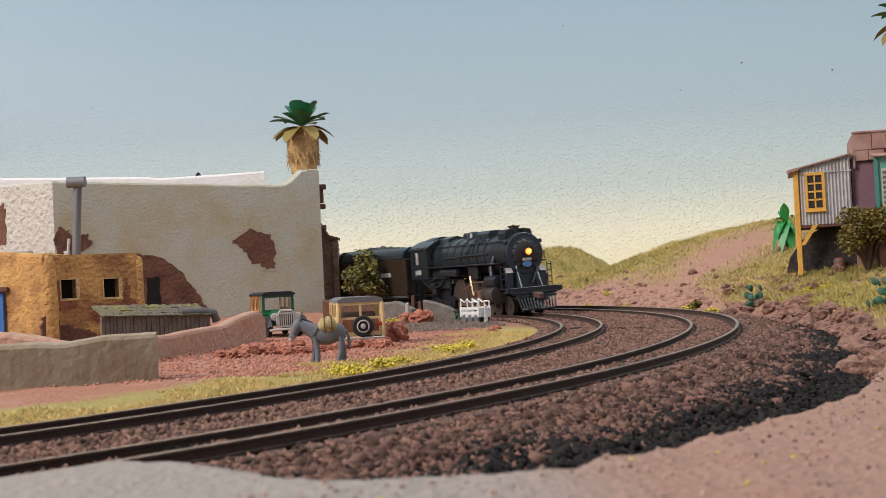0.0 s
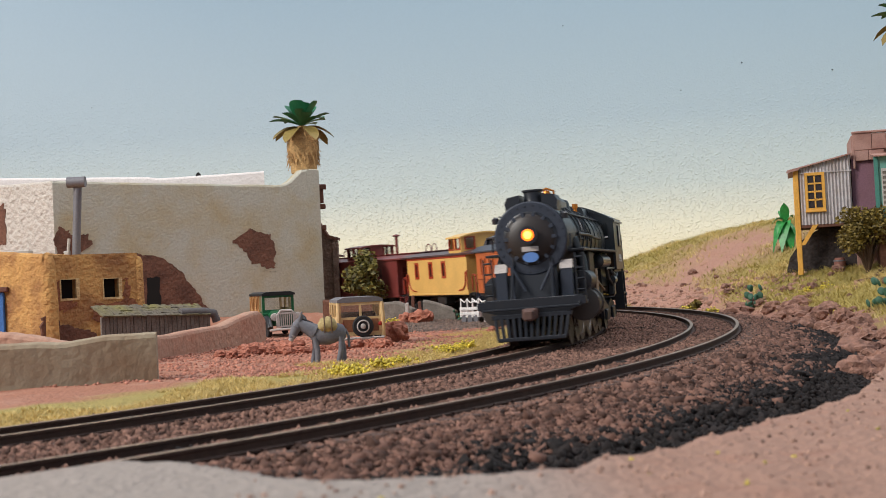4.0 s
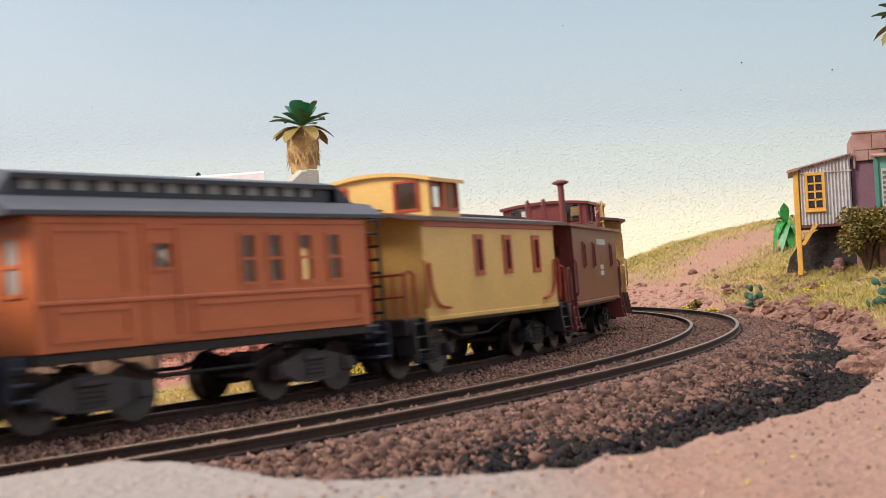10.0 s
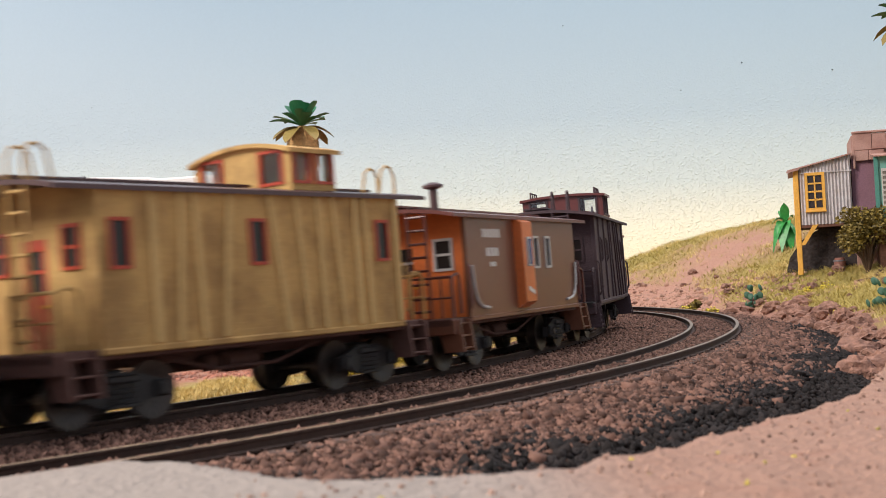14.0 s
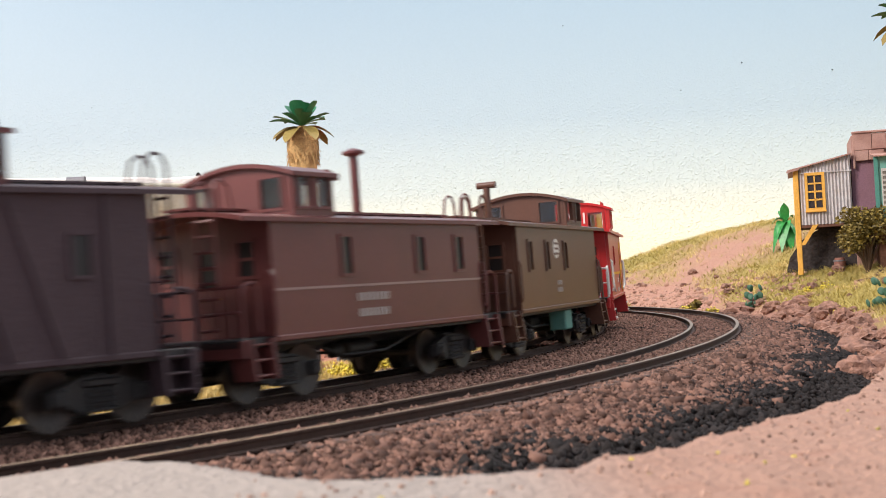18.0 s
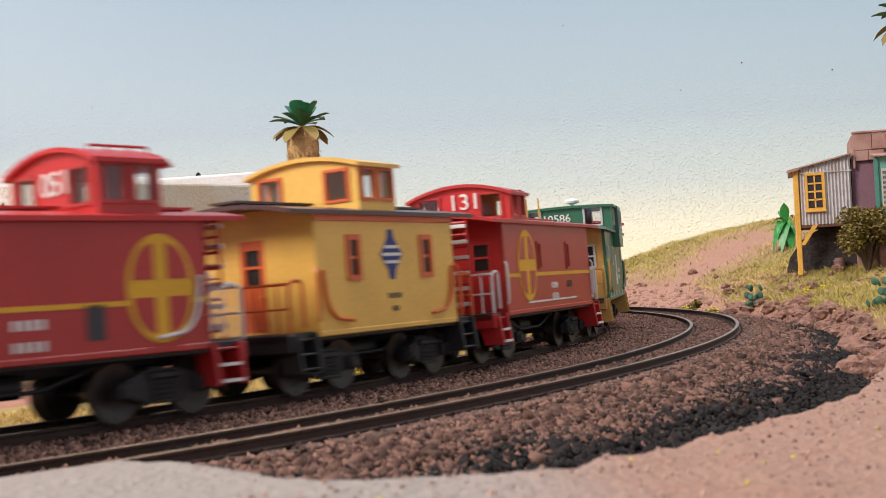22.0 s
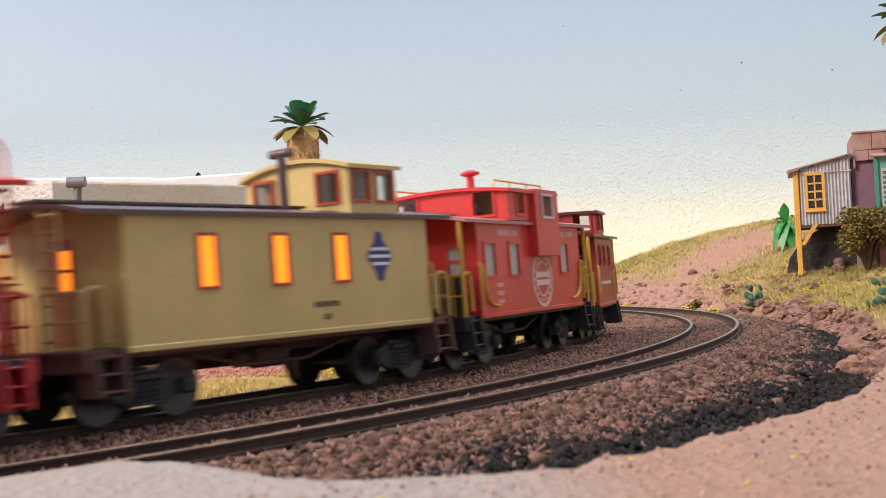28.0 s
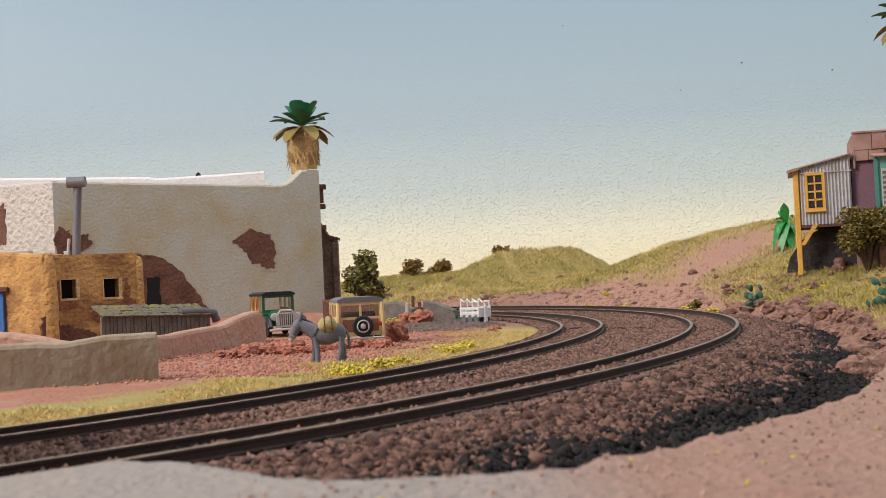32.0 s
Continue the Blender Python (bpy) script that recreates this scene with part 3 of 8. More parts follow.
def caboose(s0, label, L, side, end=None, roof=None, trim=None, rails=None, sill=12.5, eave=36.5, W=16.0, plat=9.0, cup=None, wins=(), win=(3.4, 8.0, 27.0),
            door=None, steps=None, frame=None, jack=None, ladders=True, glass=None, end_glass=None, battens=(), bay=None, rise=2.2, roof_walk=True, truck_x=None, base=17.0,
            loops=None, stripe=None, end_win=True, cup_trim=None, side_rails=None, step_style="block", fascia=None, cup_win=(5.4, 6.4), cup_end_win=(5.6, 6.0), sash=False, name="caboose", category="caboose", cup_roof=None, posts=False, grabs=True, rungs=None, top_rail=None, visor=False, border=0.55, dark_end_sheet=None):
    """A caboose: x runs forward, y to the outside of the curve, z up from the rail tops."""
    end, roof, trim, rails = end or side, roof or side, trim or side, rails or side
    door, steps, frame, glass = door or trim, steps or side, frame or BLACK, glass or DARK_PANE
    end_glass = end_glass or glass
    c = thing(name, car_pose(s0), label, category, "cars of the train")
    CARS.append((c, s0))
    h = L / 2
    ww, wh, wz = win
    holes = [(x - ww / 2, x + ww / 2, wz - wh / 2, wz + wh / 2) for x in wins]
    # walls
    for e in (-1, 1):
        lo, hi = sorted((e * (W - 1.0), e * W))
        hs = list(holes)
        if bay and bay.get("cut"):
            hs = [q for q in hs if not (bay["x0"] < (q[0] + q[1]) / 2 < bay["x1"])]
        wall = part("side_wall", Geo().panel(-h, h, sill, eave, hs, lo, hi, "y"), side, c)
        for q in hs:
            window(wall, (q[0] + q[1]) / 2, wz, ww, wh, W, e, trim, glass, cross=sash, b=border)
        if battens:
            for b in battens:
                x0, x1, bw = b
                g = Geo()
                d = Vector((x1 - x0, 0, eave - sill - 1)).normalized()
                nrm = Vector((d.z, 0, -d.x)) * bw / 2
                a, q = Vector((x0, 0, sill + 0.3)), Vector((x1, 0, eave - 0.7))
                y0, y1 = sorted((e * W, e * (W + 0.5)))
                g.prism([((a + nrm).x, (a + nrm).z), ((q + nrm).x, (q + nrm).z), ((q - nrm).x, (q - nrm).z), ((a - nrm).x, (a - nrm).z)], y0, y1, "y")
                part("batten", g, b_mat(side), wall)
        if fascia:
            part("fascia", Geo().box(-h, h, min(e * W, e * (W + 0.35)), max(e * W, e * (W + 0.35)), eave - 2.2, eave - 0.3, 0.1), fascia, c)
        if stripe:
            zz, th, sm_ = stripe
            part("stripe", Geo().box(-h, h, min(e * W, e * (W + 0.12)), max(e * W, e * (W + 0.12)), zz - th / 2, zz + th / 2), sm_, c)
        part("sill_beam", Geo().box(-h, h, min(e * (W - 2), e * (W + 0.2)), max(e * (W - 2), e * (W + 0.2)), sill - 1.2, sill, 0.2), side, c)
    for e in (-1, 1):
        lo, hi = sorted((e * (h - 1.0), e * h))
        hs = [(-3.2, 3.2, sill + 0.5, sill + 20)]
        if end_win:
            hs += [(-12.0, -8.0, wz - 3.5, wz + 3.5), (8.0, 12.0, wz - 3.5, wz + 3.5)]
        wall = part("end_wall", Geo().panel(-W + 1.05, W - 1.05, sill, eave, hs, lo, hi, "x").prism(roof_arch(W - 1.05, eave, rise)[:11] , lo, hi, "x"), end, c)
        if end_win:
            for y in (-10.0, 10.0):
                window(wall, y, wz, 4.0, 7.0, h, e, trim, glass, axis="x")
        dz = sill + 14.5
        dr = part("door", Geo().panel(-3.2, 3.2, sill + 0.5, sill + 20, [(-2.0, 2.0, dz - 4, dz + 3.5)], lo + 0.2 if e > 0 else lo, hi if e < 0 else hi - 0.0, "x"), door, c)
        part("pane", Geo().box(e * h - e * 0.6 - 0.08, e * h - e * 0.6 + 0.08, -2.0, 2.0, dz - 4, dz + 3.5), end_glass, dr)
        part("sash_bar", Geo().box(min(e * (h - 0.7), e * (h + 0.1)), max(e * (h - 0.7), e * (h + 0.1)), -2.0, 2.0, dz - 0.5, dz + 0.1), trim, dr)
        part("door_handle", Geo().tube((e * h, 2.5, sill + 8), (e * (h + 0.7), 2.5, sill + 8), 0.35, 6), GOLD, dr)
    part("floor", Geo().box(-h - plat, h + plat, -W + 1.2, W - 1.2, sill - 2.0, sill - 0.05, 0.2), frame, c)
    # roof
    rf = part("roof", Geo().prism(roof_arch(W + 1.2, eave, rise), -h - plat, h + plat, "x"), roof, c, smooth=40)
    if roof_walk:
        a0, a1 = -h - plat + 1, h + plat - 1
        segs = [(a0, a1)] if not cup else [(a0, cup["x1"] - 1), (cup["x0"] + 1, a1)]
        for a, b in segs:
            if b - a < 4:
                continue
            for y in (-2.4, 0, 2.4):
                part("walk_plank", Geo().box(a, b, y - 1.0, y + 1.0, eave + rise + 0.5, eave + rise + 1.0), roof, rf)
            for x in np.arange(a + 2, b, 10):
                part("walk_cleat", Geo().box(x, x + 0.8, -3.6, 3.6, eave + rise - 0.4, eave + rise + 0.5), roof, rf)
    # cupola
    if cup:
        x0, x1, cw, top = cup["x0"], cup["x1"], cup.get("w", 14.0), cup["top"]
        crise = cup.get("rise", 2.0)
        ez = top - crise
        zb = eave + (0.3 if cw > W - 3 else 1.0)
        wz2 = (zb + ez) / 2 + 0.8
        cwd, chh = cup_win[0], min(cup_win[1], ez - zb - 1.6)
        ct = cup_trim or trim
        xm = (x0 + x1) / 2
        for e in (-1, 1):
            lo, hi = sorted((e * (cw - 0.9), e * cw))
            n = cup.get("n", 2)
            xs = [xm] if n == 1 else [x1 + (x0 - x1) * (i + 0.5) / n for i in range(n)]
            cwx = min(cwd, (x0 - x1) / n - 2.2)
            hs = [(x - cwx / 2, x + cwx / 2, wz2 - chh / 2, wz2 + chh / 2) for x in xs]
            wl = part("cupola_side", Geo().panel(x1, x0, zb, ez, hs, lo, hi, "y"), cup.get("side", side), c)
            for x in xs:
                window(wl, x, wz2, cwx, chh, cw, e, ct, GLASS, cross=False)
            lo, hi = sorted((x0 - 0.9, x0)) if e > 0 else sorted((x1, x1 + 0.9))
            ew = cup_end_win[0]
            nn = cup.get("n_end", 2)
            ys = [-cw * 0.62, cw * 0.62] if nn == 2 else [-cw * 0.68, 0, cw * 0.68]
            hs = [(y - ew / 2, y + ew / 2, wz2 - chh / 2, wz2 + chh / 2) for y in ys]
            g = Geo().panel(-cw + 0.95, cw - 0.95, zb, ez, hs, lo, hi, "x")
            g.prism(roof_arch(cw - 0.95, ez, crise)[:11], lo, hi, "x")
            we = part("cupola_end", g, cup.get("end", end), c)
            for y in ys:
                window(we, y, wz2, ew, chh, x0 if e > 0 else -x1, e, ct, GLASS, cross=False, axis="x")
        part("cupola_roof", Geo().prism(roof_arch(cw + 1.0, ez, crise), x1 - 1.2, x0 + 1.2, "x"), cup_roof or roof, c, smooth=40)
        if visor:
            for e, xx in ((-1, x1),):
                part("visor", Geo().prism([(xx, ez + 1.2), (xx + e * 3.4, ez - 0.6), (xx + e * 3.4, ez - 1.1), (xx, ez + 0.4)], -cw * 0.95, cw * 0.95, "y"), cup_roof or roof, c)
        if top_rail:
            for e in (-1, 1):
                g = Geo().path([(x1, e * cw * 0.8, ez + 0.6), (x1 + 0.5, e * cw * 0.8, ez + 2.6), (x0 - 0.5, e * cw * 0.8, ez + 2.6), (x0, e * cw * 0.8, ez + 0.6)], 0.3)
                for x in (x1 + (x0 - x1) * 0.33, x1 + (x0 - x1) * 0.67):
                    g.tube((x, e * cw * 0.8, ez + 0.4), (x, e * cw * 0.8, ez + 2.6), 0.25, 5)
                part("roof_rail", g, top_rail, c)
    # end platforms
    for e in (-1, 1):
        xe = e * (h + plat)
        part("end_beam", Geo().box(min(xe, xe - e * 1.6), max(xe, xe - e * 1.6), -W + 0.5, W - 0.5, sill - 4.0, sill - 0.3, 0.3), steps, c)
        for q in (-1, 1):
            g = Geo()
            y1, y0 = W - 0.3, W - 5.5
            xa = e * (h + 1.2)
            xb = e * (h + plat - 1.8)
            lo, hi = min(xa, xb), max(xa, xb)
            for k, zz in enumerate((sill - 1.2, sill - 4.2, sill - 7.2)):
                g.box(lo, hi, min(q * (y0 + k * 0.8), q * (y1 + k * 0.4)), max(q * (y0 + k * 0.8), q * (y1 + k * 0.4)), zz - 0.4, zz, 0.1)
            for xx in (lo, hi):
                g.prism([(q * (y0 - 0.5), sill - 0.3), (q * (y1 + 0.3), sill - 0.3), (q * (y1 + 1.2), sill - 8.2), (q * (y0 + 1.5), sill - 8.2)], xx - 0.35, xx + 0.35, "x")
            g.prism([(q * (y0 - 0.4), sill - 0.3), (q * (y0 + 0.4), sill - 0.3), (q * (y0 + 2.2), sill - 8.2), (q * (y0 + 1.5), sill - 8.2)], lo, hi, "x")
            st = part("step", g, steps, c)
            if rungs:
                t = Geo()
                for k, zz in enumerate((sill - 4.2, sill - 7.2)):
                    t.box(lo + 0.6, hi - 0.6, min(q * (y1 + 0.5 + k * 0.4), q * (y1 + 1.1 + k * 0.4)), max(q * (y1 + 0.5 + k * 0.4), q * (y1 + 1.1 + k * 0.4)), zz - 0.5, zz + 0.1)
                part("tread_edge", t, rungs, st, "white tread edges")
            # corner rail and curved grab iron
            g = Geo()
            yr = q * (W - 0.8)
            pts = [(xe - e * 0.6, yr, sill), (xe - e * 0.6, yr, sill + 8.6)]
            pts += [(xe - e * (0.6 + 2 * (1 - math.cos(t))), yr, sill + 8.6 + 2 * math.sin(t)) for t in (0.5, 1.0, 1.57)]
            pts += [(xe - e * 4.2, yr, sill + 10.6), (xe - e * 5.0, yr, sill + 9.8), (xe - e * 5.2, yr, sill + 1)]
            g.path(pts, 0.38)
            g.path([(e * (h + 0.3), q * (W + 0.2), sill + 2), (e * (h + 0.7), q * (W + 0.7), sill + 3), (e * (h + 0.7), q * (W + 0.7), sill + 12), (e * (h + 0.3), q * (W + 0.2), sill + 13)], 0.3)
            part("handrail", g, rails, c)
            if posts:
                g = Geo().tube((xe - e * 0.8, q * (W - 0.9), sill - 0.2), (xe - e * 0.8, q * (W - 0.9), eave - 0.6), 0.55, 8)
                part("roof_post", g, rails, c)
        # added black sheets stand for the dark end platform and its shade
        if dark_end_sheet:
            for q in (-1, 1):
                part("dark_end_sheet", Geo().box(xe - e * 0.9 - 0.25, xe - e * 0.9 + 0.25, min(q * 4.2, q * (W - 1.2)), max(q * 4.2, q * (W - 1.2)), sill, sill + 9.4), dark_end_sheet, c, "added black sheet for the dark platform and its shade")
        for q in (-1, 1):
            pts = [(xe - e * 0.6, q * 4.0, sill), (xe - e * 0.6, q * 4.0, sill + 10), (xe - e * 0.6, q * (W - 1), sill + 10)]
            er = part("end_railing", Geo().path(pts, 0.35), rails, c)
            for y in (6.8, 9.6, 12.4):
                part("railing_post", Geo().tube((xe - e * 0.6, q * y, sill), (xe - e * 0.6, q * y, sill + 10), 0.25, 5), rails, er)
            part("middle_rail", Geo().tube((xe - e * 0.6, q * 4.0, sill + 5), (xe - e * 0.6, q * (W - 1), sill + 5), 0.25, 5), rails, er)
        g = Geo().tube((xe - e * 1.2, -6, sill), (xe - e * 1.2, -6, sill + 12.5), 0.4, 6)
        g.lathe([(2.4, -0.25), (2.7, 0), (2.4, 0.25), (2.1, 0)], 16, Matrix.Translation((xe - e * 1.2, -6, sill + 12.5)))
        for k in range(4):
            t = k * math.pi / 4
            g.tube((xe - e * 1.2 - 2.3 * math.cos(t), -6 - 2.3 * math.sin(t), sill + 12.5), (xe - e * 1.2 + 2.3 * math.cos(t), -6 + 2.3 * math.sin(t), sill + 12.5), 0.2, 5)
        part("brake_wheel", g, rails, c)
        if ladders:
            g = Geo()
            ly = 7.5
            ladder(g, xe - e * 0.4, ly, sill, eave + rise * 0.5, 4.6, "y", 8, 0.34)
            lad = part("ladder", g, loops or rails, c)
            if rungs:
                t = Geo()
                for k in range(6):
                    zz = sill + (eave - sill) * (k + 0.7) / 6
                    t.box(xe + e * 0.1 - 0.4, xe + e * 0.1 + 0.4, ly - 2.4, ly + 2.4, zz - 0.5, zz + 0.5, 0.1)
                part("rung_edge", t, rungs, lad, "white painted rungs")
            g = Geo()
            for s in (-1, 1) if grabs else ():
                y = ly + s * 2.3
                zt = eave + rise * 0.6
                g.path([(xe - e * 0.4, y, zt - 0.5), (xe - e * 0.6, y, zt + 4.5), (xe - e * 1.6, y, zt + 6.2), (xe - e * 3.2, y, zt + 6.6), (xe - e * 5.0, y, zt + 5.4), (xe - e * 6.0, y, zt + 0.6)], 0.32)
            if grabs:
                part("ladder_grab", g, loops or rails, c)
        coupler(c, xe, e)
    if side_rails:
        for e in (-1, 1):
            for q in (-1, 1):
                g = Geo()
                y = e * (W + 0.5)
                xs = q * (h - 1.5)
                pts = [(xs, y, sill + 12.5), (xs - q * 0.5, y, sill + 9)]
                pts += [(xs - q * (0.5 + 5.5 * (1 - math.cos(t))), y, sill + 9 - 7.0 * math.sin(t)) for t in np.linspace(0.2, 1.57, 7)]
                pts += [(xs - q * 9.5, y, sill + 1.6)]
                g.path(pts, 0.38)
                part("grab_rail", g, side_rails, c)
    if jack:
        x, y, zt, jm, style = jack
        g = Geo().tube((x, y, eave), (x, y, zt - 1.5), 1.0, 12)
        if style == "T":
            g.tube((x, y - 2.8, zt - 0.8), (x, y + 2.8, zt - 0.8), 1.0, 10)
        else:
            g.lathe([(1.0, -1.5), (2.6, -0.9), (2.6, -0.4), (1.0, 0.3)], 14, Matrix.Translation((x, y, zt)))
        part("smoke_jack", g, jm, c, smooth=40)
    # underframe
    g = Geo().box(-h - 2, h + 2, -3, 3, sill - 4.2, sill - 2, 0.2)
    for e in (-1, 1):
        g.path([(-h * 0.55, e * 9, sill - 2.4), (-h * 0.2, e * 9, sill - 6.0), (h * 0.2, e * 9, sill - 6.0), (h * 0.55, e * 9, sill - 2.4)], 0.4)
    part("underframe", g, frame, c)
    part("brake_cylinder", Geo().tube((-6, 5, sill - 5), (3, 5, sill - 5), 2.2, 12).tube((5, 5, sill - 5), (8, 5, sill - 5), 1.6, 10), frame, c, smooth=40)
    part("tool_box", Geo().box(-5, 6, -14, -8, sill - 6.8, sill - 2, 0.3), frame, c)
    tx = truck_x or (h - 8)
    for e in (-1, 1):
        truck(c, e * tx, base, -e * math.degrees(math.asin(tx / R_IN)))
    return c


def boarded(m, mm, axis="Z", depth=0.3):
    """Adds the relief of narrow siding boards to a paint."""
    n, l = m.node_tree.nodes, m.node_tree.links
    w, b, co, bs = n.new("ShaderNodeTexWave"), n.new("ShaderNodeBump"), n.new("ShaderNodeTexCoord"), n["Principled BSDF"]
    w.bands_direction, w.wave_profile = axis, "SAW"
    w.inputs["Scale"].default_value, w.inputs["Distortion"].default_value = 314.0 / mm, 0.25
    b.inputs["Strength"].default_value, b.inputs["Distance"].default_value = 0.8, depth * K
    l.new(co.outputs["Object"], w.inputs["Vector"])
    l.new(w.outputs["Fac"], b.inputs["Height"])
    if bs.inputs["Normal"].links:
        l.new(bs.inputs["Normal"].links[0].from_socket, b.inputs["Normal"])
    l.new(b.outputs[0], bs.inputs["Normal"])
    return m


def b_mat(m):
    return paint("pale_batten", (206, 172, 112), rough=0.8) if m is WOOD else m


def paint(name, rgb, rough=0.34, **k):
    k.setdefault("grain", (0.9, 0.07))
    k.setdefault("stain", (14.0, 0.22, None))
    k.setdefault("bump", 0.06)
    return M(name, S(*rgb), rough, **k)


RED_R, TUSCAN, MAROON, BROWN = paint("caboose_red", (190, 44, 44)), paint("oxide_brown", (120, 58, 54)), paint("dark_maroon", (102, 54, 52)), paint("chocolate_brown", (94, 62, 50))
YEL, YEL2, TAN, WOOD = paint("caboose_yellow", (226, 182, 104)), paint("bright_yellow", (230, 180, 86)), paint("weathered_cream", (196, 170, 108)), paint("stained_yellow_wood", (206, 167, 104), rough=0.8, stain=(7, 0.5, S(116, 80, 48)), bump=0.3)
ORANGE, ORANGE2, GREEN, CHAR = paint("coach_orange", (206, 112, 66)), paint("signal_orange", (214, 116, 62)), paint("car_green", (52, 104, 78)), paint("charred_brown", (72, 55, 60), rough=0.7, bump=0.3)
TRIMRED, TRIMOR, DKROOF, RAILY, SILVER = paint("trim_red", (176, 66, 42)), paint("trim_orange", (214, 96, 48)), paint("roof_brown", (84, 60, 60)), paint("rail_yellow", (214, 168, 66)), paint("aluminium_paint", (190, 188, 186), rough=0.3)
REDW, REDC, REDL, OCHRE, BLKROOF = paint("faded_red_wood", (206, 74, 66), rough=0.7, bump=0.25), paint("vermilion_red", (204, 60, 56)), paint("dark_red", (164, 56, 50)), paint("ochre_yellow", (206, 158, 84)), paint("roof_black", (52, 52, 58))

boarded(WOOD, 1.3)
boarded(REDW, 1.3)
boarded(CHAR, 1.5, "X", 0.2)


def disc(parent, x, z, rx, rz, y, material, name="emblem", n=32, t=0.14):
    out = None
    for e in (-1, 1):
        g = Geo().prism([(x + rx * math.cos(2 * math.pi * i / n), z + rz * math.sin(2 * math.pi * i / n)) for i in range(n)], e * y, e * (y + t), "y")
        out = part(name, g, material, parent)
    return out


def ring(parent, x, z, r0, r1, y, material, name="emblem_ring", n=36):
    for e in (-1, 1):
        g = Geo()
        for i in range(n):
            a, b = 2 * math.pi * i / n, 2 * math.pi * (i + 1) / n
            g.prism([(x + r0 * math.cos(a), z + r0 * math.sin(a)), (x + r1 * math.cos(a), z + r1 * math.sin(a)), (x + r1 * math.cos(b), z + r1 * math.sin(b)), (x + r0 * math.cos(b), z + r0 * math.sin(b))], e * y, e * (y + 0.16), "y")
        part(name, g, material, parent)


def diamond(parent, x, z, w, h, y):
    for e in (-1, 1):
        g = Geo()
        g.prism([(x - w, z), (x - w * 0.35, z + h * 0.62), (x - w * 0.22, z + h), (x + w * 0.22, z + h), (x + w * 0.35, z + h * 0.62), (x + w, z), (x + w * 0.35, z - h * 0.62), (x + w * 0.22, z - h), (x - w * 0.22, z - h), (x - w * 0.35, z - h * 0.62)], e * y, e * (y + 0.12), "y")
        part("emblem", g, BLUE, parent)
        g = Geo()
        for k, q in ((-1, 0.62), (0, 0.85), (1, 0.62)):
            g.box(x - w * q, x + w * q, min(e * (y + 0.12), e * (y + 0.2)), max(e * (y + 0.12), e * (y + 0.2)), z + k * h * 0.3 - 0.35, z + k * h * 0.3 + 0.35)
        part("emblem_bar", g, WHITE, parent)


def cross_emblem(parent, x, z, rx, rz, y, base):
    disc(parent, x, z, rx, rz, y, GOLD)
    for e in (-1, 1):
        g = Geo()
        for sx in (-1, 1):
            for sz in (-1, 1):
                n = 8
                pts = [(x + sx * rx * 0.2, z + sz * rz * 0.16)]
                pts += [(x + sx * (rx * 0.2 + rx * 0.62 * math.cos(t)), z + sz * (rz * 0.16 + rz * 0.66 * math.sin(t))) for t in np.linspace(0, math.pi / 2, n)]
                g.prism(pts, e * (y + 0.14), e * (y + 0.22), "y")
        part("emblem_field", g, base, parent)


def widen(c, half, k=17.3):
    """Gives a body its full width; trucks and couplers keep their gauge."""
    for ob in c.children:
        if ob.name.split(".")[0] not in ("truck", "coupler", "underframe", "brake_cylinder"):
            ob.matrix_basis = Matrix.Diagonal((1, k / half, 1, 1)) @ ob.matrix_basis


